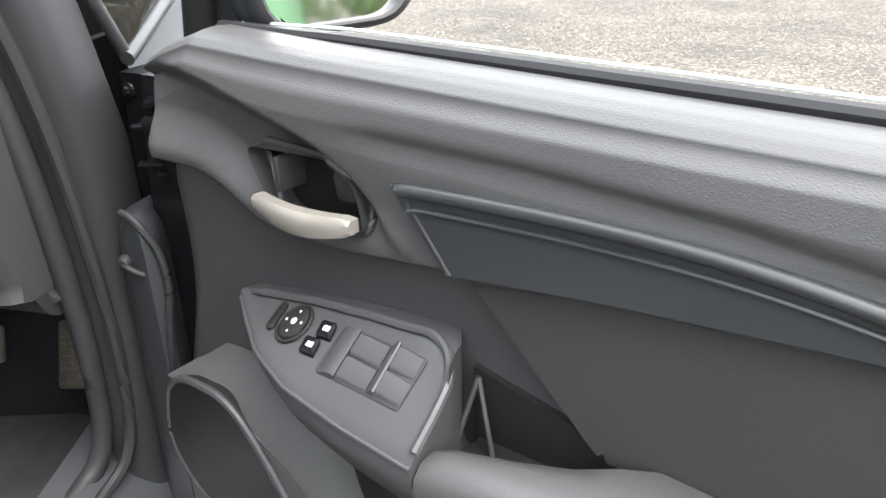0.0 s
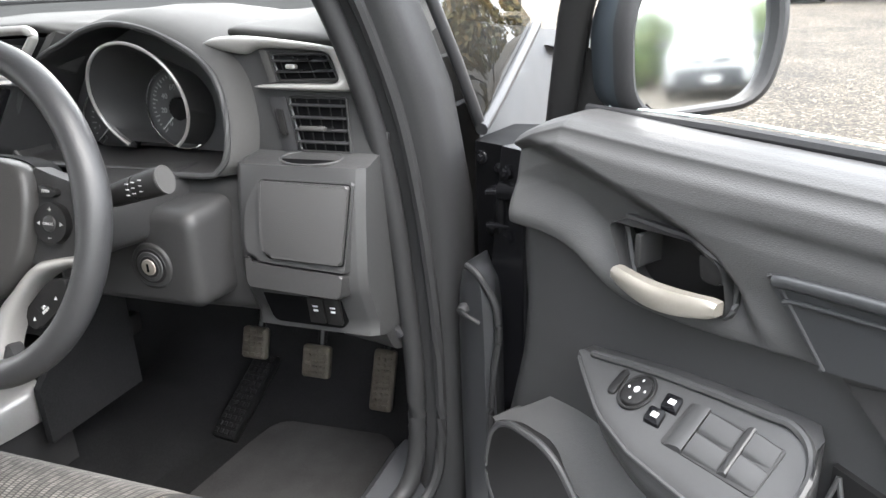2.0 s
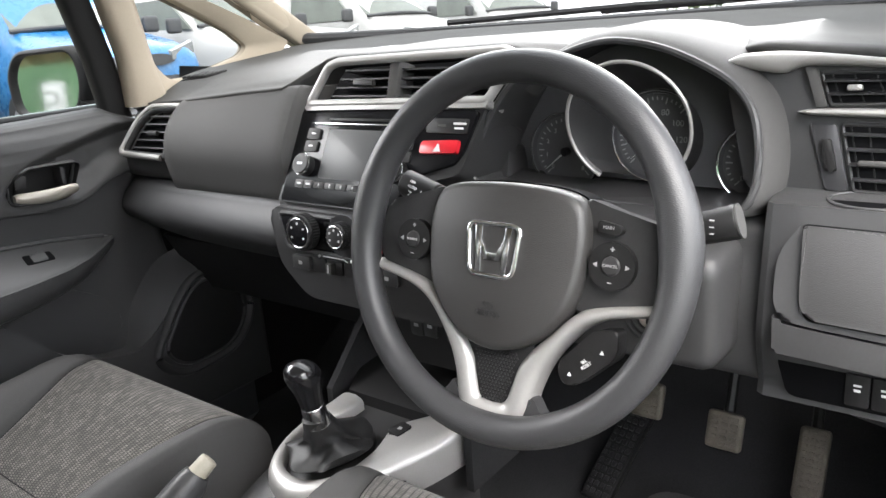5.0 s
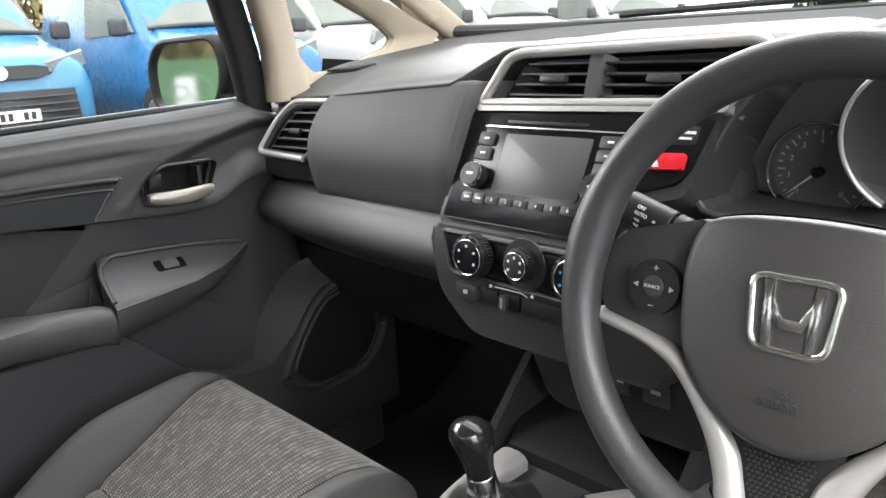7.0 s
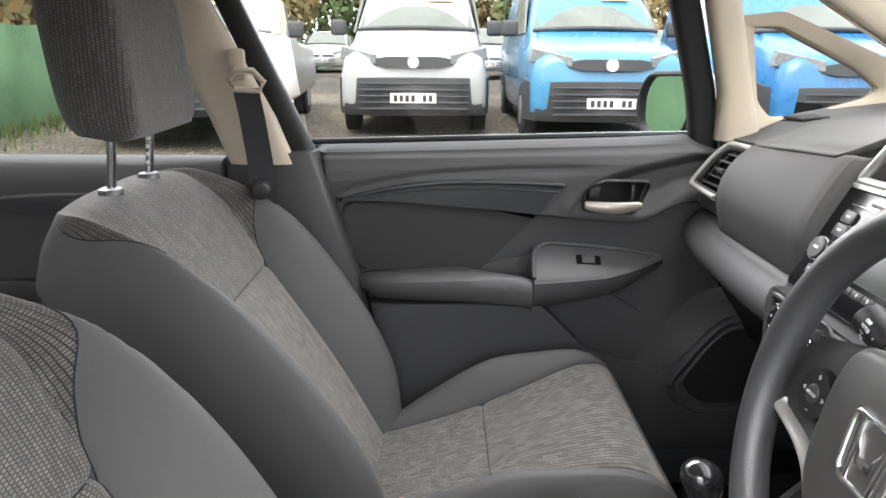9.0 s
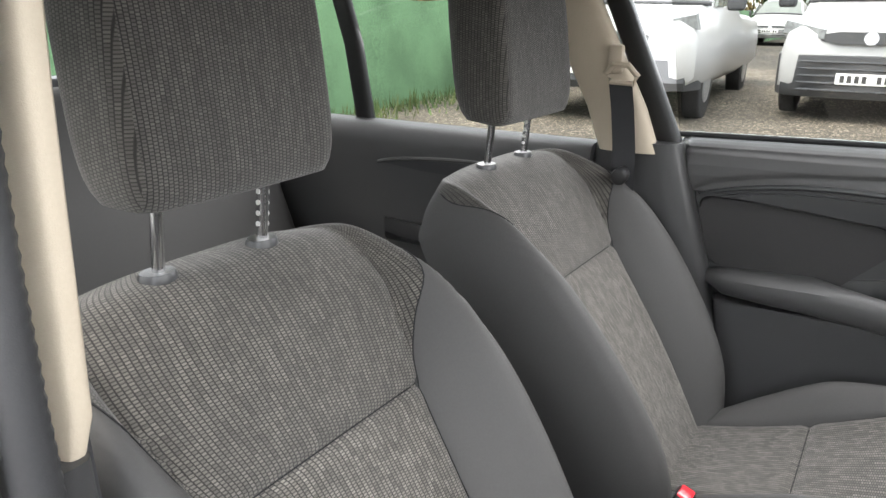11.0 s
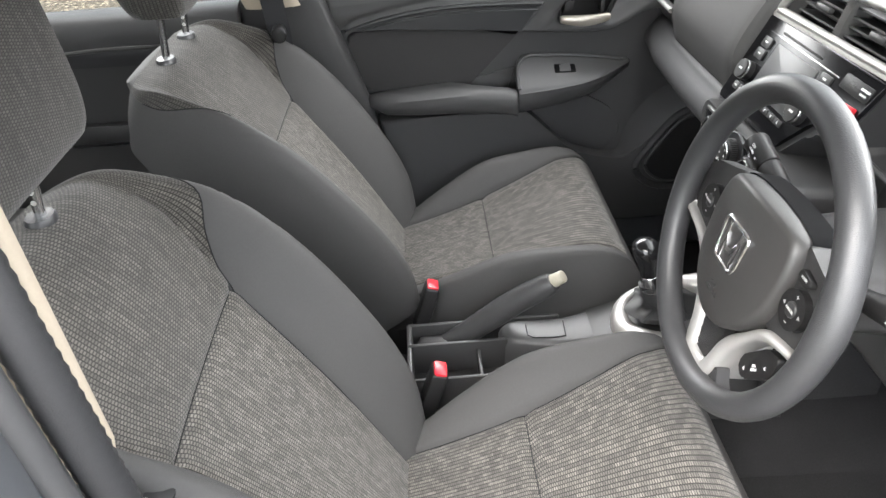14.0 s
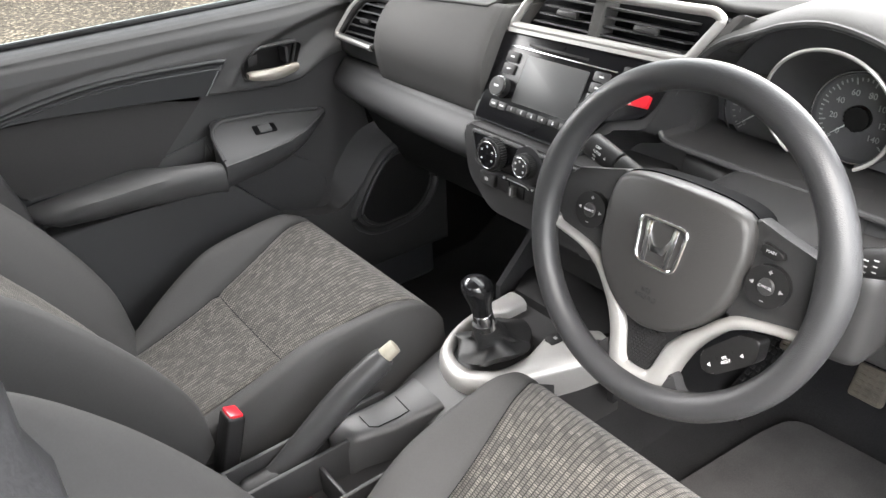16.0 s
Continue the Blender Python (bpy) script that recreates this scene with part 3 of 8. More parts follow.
part("lower_pillar_trim", bm, DARK_TRIM, car)
# passenger side middle pillar
bm = bar([(-0.605, -0.612, 0.965), (-0.605, -0.645, 1.05), (-0.588, -0.745, 1.25), (-0.57, -0.82, 1.42)], (0.05, 0.05, 0.05, 0.05), (0.12, 0.12, 0.12, 0.12))
part("pillar_trim", bm, BEIGE, car, "beige upper pillar trim")
bm = bar([(-0.635, -0.56, 0.42), (-0.635, -0.575, 0.70), (-0.635, -0.60, 0.985)], (0.09, 0.09, 0.09), (0.40, 0.30, 0.17))
part("lower_pillar_trim", bm, DARK_TRIM, car)
bm = bar([(-0.655, -0.545, 0.98), (-0.645, -0.598, 1.1), (-0.61, -0.735, 1.42)], (0.04, 0.04, 0.04), (0.05, 0.05, 0.05))
part("window_frame", bm, BLACK_PLASTIC, car)
# rear sides, closed below the windows
for s in (1, -1):
    bm = B()
    prof_r = spline([(0.64, 0.40), (0.612, 0.55), (0.600, 0.70), (0.602, 0.82), (0.592, 0.90), (0.590, 0.94), (0.604, 0.966), (0.64, 0.972), (0.68, 0.968)], 4)
    loft(bm, [[(s * x, y, z) for x, z in prof_r] + [(s * 0.78, y, 0.85), (s * 0.80, y, 0.40)] for y in (-0.69, -1.1, -1.5, -1.9)])
    part("rear_door_panel", bm, DOOR_GRAIN, car, "charcoal rear door panel")
    rear3 = lambda a, b, n: Vector((s * (0.597 - n), a, b))
    part("rear_trim_strip", prism(B(), rounded([(-0.78, 0.902), (-0.98, 0.905), (-1.16, 0.895), (-1.24, 0.878), (-1.1, 0.868), (-0.80, 0.862)], 0.012), rear3, -0.02, 0.010, 0.004), SMOOTH_DARK, car)
    bm = B()
    tube(bm, [rear3(a, b, 0.012) for a, b in spline([(-0.785, 0.900), (-0.98, 0.904), (-1.15, 0.893), (-1.23, 0.878)], 6)], 0.005, 8)
    part("rib", bm, SOFT_DASH, car)
    bm = B()
    loft(bm, [[rear3(y, 0.735, -0.01), rear3(y, 0.738, n * 0.8), rear3(y, 0.725, n), rear3(y, 0.70, n), rear3(y, 0.68, 0.0), rear3(y, 0.68, -0.01)] for y, n in ((-0.74, 0.004), (-0.80, 0.030), (-1.0, 0.034), (-1.15, 0.028), (-1.22, 0.004))])
    part("rear_armrest", bm, DARK_TRIM, car)
    bm = B()
    sheet(bm, lambda u, v: (s * lerp(0.665, 0.62, v), lerp(-0.66, -1.75, u), lerp(0.95, 1.41, v)), 4, 4)
    pane("rear_side_window", bm, car, (0, -0.3, 0.8))
    bm = bar([(s * 0.655, -1.32, 0.97), (s * 0.64, -1.34, 1.15), (s * 0.61, -1.40, 1.41)], (0.03, 0.03, 0.03), (0.05, 0.05, 0.05))
    part("window_frame", bm, BLACK_PLASTIC, car)

# road wheels
for s in (1, -1):
    for y in (1.15, -1.38):
        bm = B()
        cyl(bm, (s * 0.62, y, 0.30), (s * 0.80, y, 0.30), 0.295, seg=36, bevel=0.03)
        tyre = part("tyre", bm, RUBBER, car)
        bm = B()
        cyl(bm, (s * 0.72, y, 0.30), (s * 0.806, y, 0.30), 0.20, 0.19, 32, 0.01)
        part("rim", bm, SILVER, tyre)

# ---- seats ----
BOLSTER_DARK = mat("black_seat_cloth", (0.012, 0.012, 0.013), 0.8, grain=0.5, grain_scale=1400, vary=0.1, spec=0.2)



def seat(cx):
    st = thing("front_seat", "dark grey cloth front seat with woven centre and headrest", "car seat", "front seats", at=pose(cx, -0.35, 0.30))

    def body(f, edge, nu, nv, regions, uvf):
        """A padded body from f(side, v); side runs -2..2, the cover's seam stands at +-1."""
        k1 = nu // 4
        for nm, m, lo, hi, v0, v1, lb in regions:
            lo_at, hi_at = (lo if callable(lo) else lambda v: lo), (hi if callable(hi) else lambda v: hi)
            j0, j1 = round(v0 * nv), round(v1 * nv)
            for side in ((-1, 1) if lo_at(v0) > 0 else (0,)):
                bm = B()
                cols = k1 if side else 2 * k1
                q_at = lambda i, v: lerp(lo_at(v), hi_at(v), i / k1) * side if side else lerp(-hi_at(v), hi_at(v), i / cols)
                vs = [[bm.verts.new(f(q_at(i, j / nv), j / nv)) for j in range(j0, j1 + 1)] for i in range(cols + 1)]
                lay = bm.loops.layers.uv.new("UVMap")
                for i in range(cols):
                    for j in range(j1 - j0):
                        fc = bm.faces.new((vs[i][j], vs[i + 1][j], vs[i + 1][j + 1], vs[i][j + 1]))
                        for lp, (p, q) in zip(fc.loops, ((i, j), (i + 1, j), (i + 1, j + 1), (i, j + 1))):
                            lp[lay].uv = uvf(q_at(p, (q + j0) / nv), (q + j0) / nv)
                part(nm, bm, m, st, lb, sharp=70)

    # cushion, from the back to the front edge and over it
    def line(v):
        return curve([(0, 0.115), (0.5, 0.135), (0.8, 0.185), (0.9, 0.205), (1, 0.21)], v)

    def cushion(q, v):
        aq, sg = abs(q), math.copysign(1, q)
        y = curve([(0, -0.47), (0.1, -0.42), (0.5, -0.20), (0.8, -0.015), (0.88, 0.028), (0.93, 0.052), (0.97, 0.064), (1, 0.066)], v)
        mid = curve([(0, 0.475), (0.1, 0.49), (0.3, 0.515), (0.5, 0.548), (0.75, 0.603), (0.83, 0.608), (0.88, 0.600), (0.93, 0.575), (0.97, 0.54), (1, 0.44)], v)
        ln, wide = line(v), curve([(0, 0.145), (0.2, 0.172), (0.35, 0.202), (0.5, 0.221), (0.8, 0.228), (0.93, 0.220), (1, 0.212)], v)
        crown = curve([(0, 0.0), (0.15, 0.0), (0.3, 0.026), (0.45, 0.048), (0.55, 0.052), (0.7, 0.028), (0.82, 0.008), (0.9, 0.0), (1, 0)], v)
        if aq <= 1:
            x, z = ln * aq, mid - 0.006 * (1 - aq * aq) * ss(0.9, 0.5, v) * 0 + crown * 0.10 * aq ** 3
            z -= 0.006 * math.exp(-((v - 0.50) / 0.012) ** 2)
            z -= 0.006 * ss(0.93, 1.0, aq)
        else:
            t = (aq - 1) / 1.0
            prof_x = curve([(0, 0), (0.12, 0.10), (0.3, 0.38), (0.5, 0.68), (0.65, 0.86), (0.78, 0.97), (0.88, 1.0), (1, 0.99)], t)
            prof_z = curve([(0, 0.10), (0.12, 0.32), (0.3, 0.80), (0.45, 1.0), (0.58, 0.98), (0.68, 0.85), (0.78, 0.55), (0.88, 0.0), (1, -1.5)], t)
            x = lerp(ln, wide, prof_x)
            z = mid + (crown * prof_z if prof_z > 0 else 0)
            z -= 0.006 * math.exp(-(t / 0.05) ** 2)
            if t > 0.60:
                z -= 0.085 * ((t - 0.60) / 0.28) ** 2.2
            z = max(z, 0.40)
        return Vector((cx + sg * x, y, z))

    def uvc(q, v):
        return (v * 0.60, q * 0.15)

    body(cushion, line, 64, 80, (("cushion_centre", WOVEN, 0, 1, 0.0, 0.9, "grey woven cloth with pale flecks"), ("cushion_front", BOLSTER, 0, 1, 0.9, 1.0, ""),
                                 ("cushion_bolster", BOLSTER, 1, 2, 0.0, 1.0, "plain dark grey cloth")), uvc)
    for sd in (-1, 1):
        bm = B()
        tube(bm, [cushion(sd * 1.0, 0.02 + 0.88 * k / 40) + Vector((0, 0, 0.0004)) for k in range(41)], 0.0010, 6)
        part("seam", bm, BOLSTER_DARK, st)
    bm = B()
    tube(bm, [cushion(q / 10, 0.50) + Vector((0, 0, 0.0003)) for q in range(-10, 11)], 0.0010, 6)
    part("seam", bm, BOLSTER_DARK, st)
    bm = B()
    box(bm, (cx, -0.20, 0.39), (0.40, 0.50, 0.14), 0.03)
    part("seat_base", bm, BLACK_PLASTIC, st, "black plastic seat base")

    # backrest: v up along the back
    def spine(v):
        y = curve([(0, -0.375), (0.3, -0.470), (0.6, -0.586), (0.8, -0.662), (0.9, -0.705), (0.95, -0.735), (1.0, -0.775)], v)
        z = curve([(0, 0.49), (0.3, 0.645), (0.6, 0.806), (0.8, 0.912), (0.9, 0.958), (0.95, 0.974), (1.0, 0.975)], v)
        return y, z

    def bline(v):
        return curve([(0, 0.105), (0.2, 0.118), (0.5, 0.142), (0.6, 0.154), (0.7, 0.176), (0.78, 0.189), (0.85, 0.190), (0.95, 0.180), (1.0, 0.142)], v)

    def bwide(v):
        return curve([(0, 0.205), (0.15, 0.225), (0.4, 0.242), (0.55, 0.248), (0.7, 0.243), (0.8, 0.231), (0.9, 0.214), (0.95, 0.200), (0.98, 0.180), (1, 0.150)], v)

    def back(q, v):
        aq, sg = abs(q), math.copysign(1, q)
        y, z = spine(v)
        ln, wide = bline(v), bwide(v)
        crown = curve([(0, 0.03), (0.15, 0.065), (0.4, 0.080), (0.6, 0.078), (0.75, 0.054), (0.85, 0.028), (0.95, 0.006), (1, 0)], v)
        deep = curve([(0, 0.14), (0.5, 0.135), (0.85, 0.11), (0.95, 0.07), (1, 0.02)], v)
        if aq <= 1:
            x, out = ln * aq, crown * 0.08 * aq ** 3
            out -= 0.007 * math.exp(-((v - 0.60) / 0.010) ** 2)
            out -= 0.006 * ss(0.93, 1.0, aq) * ss(0.9, 0.75, v)
            out -= 0.012 * aq ** 4 * ss(0.75, 0.95, v)
        else:
            t = aq - 1
            px = curve([(0, 0), (0.1, 0.12), (0.25, 0.45), (0.4, 0.78), (0.52, 0.95), (0.62, 1.0), (0.8, 0.97), (1, 0.93)], t)
            pz = curve([(0, 0.08), (0.1, 0.30), (0.25, 0.85), (0.36, 1.0), (0.46, 0.92), (0.55, 0.60), (0.62, 0.15)], t)
            x = lerp(ln, wide, px)
            out = crown * pz - 0.006 * math.exp(-(t / 0.05) ** 2) * ss(0.9, 0.75, v) - 0.012 * ss(0.75, 0.95, v)
            if t > 0.42:
                out -= (deep + crown * 0.2) * ((t - 0.42) / 0.58) ** 1.3
        n = Vector((0, 0.84, 0.54)) if v < 0.85 else Vector((0, lerp(0.84, 0.5, (v - 0.85) / 0.15), lerp(0.54, 0.86, (v - 0.85) / 0.15))).normalized()
        return Vector((cx + sg * x, y, z)) + n * out

    def uvb(q, v):
        return (v * 0.60, q * 0.15)

    def wrap(v):
        """How far round the shoulder the woven cover reaches."""
        return curve([(0.60, 1.0), (0.66, 1.03), (0.72, 1.12), (0.78, 1.28), (0.84, 1.44), (0.90, 1.58), (1.0, 1.66)], v)

    body(back, bline, 64, 80, (("back_centre", WOVEN_BACK, 0, 1, 0.0, 0.6, "grey woven cloth with pale flecks"), ("shoulder_panel", WOVEN_FINE, 0, lambda v: min(wrap(v), 1.24), 0.6, 1.0, "finely woven brownish grey cloth"),
                               ("shoulder_gusset", MESH_DARK, lambda v: min(wrap(v), 1.24), wrap, 0.76, 1.0, "dark ribbed mesh cloth"),
                               ("back_bolster", BOLSTER, lambda v: wrap(v) if v > 0.6 else 1.0, 2, 0.0, 1.0, "plain dark grey cloth")), uvb)
    for sd in (-1, 1):
        bm = B()
        tube(bm, [back(sd * (1.0 if v <= 0.6 else wrap(v)), v) + Vector((0, 0.0004, 0.0002)) for v in [0.05 + 0.90 * k / 60 for k in range(61)]], 0.0010, 6)
        part("seam", bm, BOLSTER_DARK, st)
    bm = B()
    tube(bm, [back(q / 10, 0.60) + Vector((0, 0.0003, 0.0002)) for q in range(-10, 11)], 0.0010, 6)
    part("seam", bm, BOLSTER_DARK, st)
    # rear shell closes the back
    bm = B()
    rings = []
    for k in range(15):
        v = k / 14
        y, z = spine(v)
        h = bwide(v) * curve([(0, 0.93), (0.7, 0.90), (0.9, 0.84), (1, 0.70)], v)
        dp = curve([(0, 0.14), (0.5, 0.135), (0.85, 0.11), (0.95, 0.06), (1, 0.03)], v)
        rings.append([(cx + h * math.copysign(abs(math.cos(a)) ** 0.6, math.cos(a)), y - dp * 0.62 + 0.030 * math.sin(a), z - dp * 0.52 + 0.015 * math.sin(a)) for a in [2 * math.pi * j / 28 for j in range(28)]])
    loft(bm, rings)
    part("back_shell", bm, BOLSTER, st)
    # headrest with two steel posts
    hr = B()
    rings = []
    for k in range(25):
        t = k / 24
        z = lerp(1.048, 1.300, t)
        yc = -0.722 - 0.03 * t
        e = (1 - abs(2 * t - 1) ** 4.0) ** (1 / 4.0) if 0 < t < 1 else 0.0
        hw, hd = 0.085 + 0.050 * e * (1 - 0.08 * t), 0.012 + 0.050 * e
        rings.append([(cx + hw * math.copysign(abs(math.cos(a)) ** 0.42, math.cos(a)), yc + hd * math.copysign(abs(math.sin(a)) ** 0.5, math.sin(a)) + 0.010 * math.cos(2 * a) * e, z) for a in [2 * math.pi * j / 48 for j in range(48)]])
    loft(hr, rings)
    lay = hr.loops.layers.uv.new("UVMap")
    for f in hr.faces:
        c0 = f.calc_center_median()
        for lp in f.loops:
            c = lp.vert.co
            lp[lay].uv = (c.z, c.x) if abs(c0.x - cx) < 0.1205 else (c.z, c.y + 0.3)
    side_bm = hr.copy()
    for bmx, keep_side in ((hr, False), (side_bm, True)):
        bmesh.ops.delete(bmx, geom=[f for f in bmx.faces if (abs(f.calc_center_median().x - cx) > 0.1205) != keep_side], context="FACES")
    head = part("headrest", hr, WOVEN_HEAD, st, "dark woven cloth headrest", sharp=70)
    other = side_bm.copy()
    for bmx, sg in ((side_bm, 1), (other, -1)):
        bmesh.ops.delete(bmx, geom=[f for f in bmx.faces if (f.calc_center_median().x - cx) * sg < 0], context="FACES")
        part("headrest_side", bmx, MESH_DARK, head, "dark mesh cloth side", sharp=70)
    for s in (-1, 1):
        x = cx + s * 0.070
        bm = B()
        cyl(bm, (x, -0.745, 0.955), (x, -0.731, 1.09), 0.0064, seg=16)
        post = part("headrest_post", bm, CHROME, st, "chromed steel post")
        if s < 0:
            bm = B()
            for k in range(5):
                cyl(bm, (x - 0.0070, -0.741 + 0.0012 * k, 0.996 + 0.0125 * k), (x + 0.0070, -0.741 + 0.0012 * k, 0.999 + 0.0125 * k), 0.0042, 0.003, 8)
            part("notch", bm, SILVER, post)
        bm = B()
        loft(bm, [[(x + r * 1.25 * math.cos(a), -0.744 + r * math.sin(a), z) for a in [2 * math.pi * j / 28 for j in range(28)]] for r, z in ((0.0165, 0.968), (0.0165, 0.977), (0.0145, 0.981), (0.008, 0.9815))])
        part("post_guide", bm, SMOOTH_DARK, st, "black plastic guide collar")
    return st


driver_seat = seat(0.350)
copy_thing(driver_seat, pose(-0.318, -0.35, 0.30))

# ---- rear bench ----
rb = thing("rear_bench", "dark grey cloth rear bench seat behind the front seats", "car seat", at=pose(0, -1.3, 0.4))
bm = B()
box(bm, (0, -1.28, 0.49), (1.14, 0.50, 0.16), 0.05, seg=4)
part("bench_cushion", bm, BOLSTER, rb)
bm = B()
box(bm, (0, 0, 0), (1.14, 0.14, 0.56), 0.05, pose(0, -1.60, 0.80, 22), 4)
part("bench_back", bm, BOLSTER, rb)
for x in (-0.36, 0.36):
    bm = B()
    box(bm, (0, 0, 0), (0.26, 0.09, 0.12), 0.03, pose(x, -1.69, 1.13, 15), 4)
    part("rear_headrest", bm, WOVEN_FINE, rb)

# ---- doors ----
WALL = [(-0.43, 0.76), (-0.10, 0.806), (-0.06, 0.806), (0, 0.802), (0.06, 0.796), (0.12, 0.786), (0.165, 0.778)]
NEAR = [(-0.10, 0.747), (-0.03, 0.751), (0.04, 0.756), (0.09, 0.763), (0.13, 0.771), (0.165, 0.778)]
REACH = [(-0.10, 0.080), (-0.03, 0.077), (0.04, 0.069), (0.09, 0.053), (0.13, 0.028), (0.165, 0.004)]


TOP = [(-0.53, 0.990), (-0.25, 0.998), (0.07, 1.008), (0.20, 1.014), (0.245, 1.000), (0.30, 0.975)]
CREASE = [(-0.10, 0.860), (-0.045, 0.866), (-0.031, 0.875), (-0.008, 0.900), (0.012, 0.922), (0.045, 0.940), (0.076, 0.950), (0.107, 0.959), (0.161, 0.973), (0.212, 0.984), (0.30, 0.992)]
LIP = [(-0.53, 0.896), (-0.45, 0.893), (-0.3, 0.880), (-0.15, 0.868), (-0.08, 0.8615), (-0.02, 0.856), (0.034, 0.851), (0.095, 0.850), (0.125, 0.854), (0.150, 0.865), (0.178, 0.881), (0.208, 0.890), (0.245, 0.892), (0.30, 0.893)]
BOWL = rounded([(0.132, 0.926), (0.030, 0.929), (0.008, 0.912), (0.000, 0.870), (0.104, 0.866)], 0.012)


def in_line(pts, x, y):
    """True where a place lies inside an outline."""
    hit = False
    for (x0, y0), (x1, y1) in zip(pts, pts[1:] + pts[:1]):
        if (y0 > y) != (y1 > y) and x < x0 + (x1 - x0) * (y - y0) / (y1 - y0):
            hit = not hit
    return hit


def door(name, label, to3, driver):
    """A front door's inner side; a runs forward, b up, n into the cabin from the door's middle plane."""
    d = thing(name, label, "car door", "front doors", at=Matrix.Translation(to3(-0.1, 0.40, 0)))
    front, rear = 0.30, -0.53

    # the moulded upper pad: rolled top, scooped hollow round the handle, tucked lower lip
    def crease(a):
        return interp(CREASE, a)

    def lip_at(a):
        return curve(LIP, a)

    def skin(a, b):
        top = interp(TOP, a)
        n = interp([(0.84, -0.004), (0.88, 0.000), (0.905, 0.005), (0.935, 0.010), (0.955, 0.0105), (0.975, 0.007), (0.985, 0.002), (1.02, -0.010)], b + 1.0 - top)
        line2 = interp([(-0.5, 0.885), (-0.45, 0.912), (-0.38, 0.928), (-0.28, 0.942), (-0.15, 0.951), (0.03, 0.955)], a)
        n -= 0.0045 * math.exp(-((b - line2) / (0.007 if b > line2 else 0.016)) ** 2) * ss(0.05, -0.05, a)
        c, l = crease(a), lip_at(a)
        d = 0.024 * ss(-0.055, 0.02, a) * ss(0.34, 0.24, a)
        n -= d * ss(-0.004, 0.022, c - b)
        n += d * 1.05 * ss(l + 0.050, l + 0.004, b)
        return n

    top_roll = [(0.0, -0.060, -0.004), (0.04, -0.052, 0.0), (0.08, -0.036, 0.001), (0.12, -0.021, -0.001), (0.16, -0.010, -0.005), (0.20, -0.002, -0.011)]

    def panel(u, v):
        a = lerp(front, rear, u)
        top, l = interp(TOP, a), lip_at(a)
        if v <= 0.20:
            b, n = top + interp([(r[0], r[2]) for r in top_roll], v), interp([(r[0], r[1]) for r in top_roll], v)
        elif v <= 0.94:
            b = lerp(top - 0.011, l, (v - 0.20) / 0.74)
            n = skin(a, b)
            n = lerp(-0.002, n, ss(0.20, 0.30, v))
        else:
            k = (v - 0.94) / 0.06
            b = l - 0.0035 * math.sin(math.pi * min(1, k * 1.2))
            n = skin(a, l) - 0.030 * k ** 1.6
        n -= 0.045 * (ss(front - 0.030, front, a) + ss(rear + 0.03, rear, a))
        return to3(a, b, n)

    def inside(u, v):
        a = lerp(front, rear, u)
        b = lerp(interp(TOP, a) - 0.011, lip_at(a), (v - 0.20) / 0.74)
        return not (0.20 < v < 0.94 and in_line(BOWL, a, b))

    part("upper_pad", sheet(B(), panel, 208, 130, keep=inside), DOOR_GRAIN, d, "grained charcoal plastic upper pad", sharp=60)

    def lower(u, v):
        a = lerp(front, rear, u)
        b = lerp(lip_at(a) + 0.012, 0.38, v)
        n = interp([(0.38, -0.012), (0.50, -0.010), (0.62, -0.014), (0.72, -0.020), (0.80, -0.019), (0.86, -0.016), (0.90, -0.020)], b)
        n -= 0.045 * (ss(front - 0.030, front, a) + ss(rear + 0.03, rear, a))
        return to3(a + 0.05 * ss(0.80, 0.50, b) * ss(0.1, 0.3, a), b, n)

    part("door_panel", sheet(B(), lower, 70, 60), MID_PANEL, d, "smooth dark plastic panel", sharp=60)
    part("door_core", prism(B(), [(0.30, 0.97), (0.24, 0.992), (-0.53, 0.982), (-0.40, 0.62), (-0.36, 0.36), (0.34, 0.36), (0.36, 0.62)], to3, -0.06, -0.048), BLACK_PLASTIC, d)
    # blade shaped strip under a rounded rail, and the padded insert below it
    strip = rounded([(-0.030, 0.922), (-0.06, 0.928), (-0.18, 0.932), (-0.28, 0.930), (-0.37, 0.919), (-0.44, 0.903), (-0.478, 0.888), (-0.36, 0.888), (-0.2, 0.876), (-0.082, 0.862)], [0.008, 0.02, 0.03, 0.03, 0.03, 0.03, 0.004, 0.03, 0.03, 0.004])
    part("trim_strip", prism(B(), strip, to3, -0.03, 0.0075, 0.003, 3), BLADE, d, "smooth dark strip")
    rail = spline([(-0.038, 0.919), (-0.06, 0.9225), (-0.18, 0.9265), (-0.28, 0.9245), (-0.37, 0.9135), (-0.44, 0.899), (-0.470, 0.891)], 8)
    bm = B()
    tube(bm, [to3(a, b, 0.0085) for a, b in rail], [interp([(0, 0.0015), (0.06, 0.0055), (0.7, 0.0055), (1, 0.0015)], k / (len(rail) - 1)) for k in range(len(rail))], 10)
    part("rail", bm, BLADE, d)
    bm = B()
    tube(bm, [to3(a - 0.010, b - 0.0135, 0.0085) for a, b in rail[:-10]], 0.0021, 8)
    part("blade_edge", bm, BLADE, d)
    bm = B()
    tube(bm, [to3(a, b, 0.0065) for a, b in strip[2:-1] if a > -0.085 and b < 0.925], 0.0022, 8)
    part("strip_edge", bm, SMOOTH_DARK, d)
    pad = rounded([(-0.088, 0.857), (-0.2, 0.870), (-0.36, 0.881), (-0.480, 0.882), (-0.445, 0.745), (-0.205, 0.740)], [0.004, 0.02, 0.02, 0.03, 0.02, 0.004])
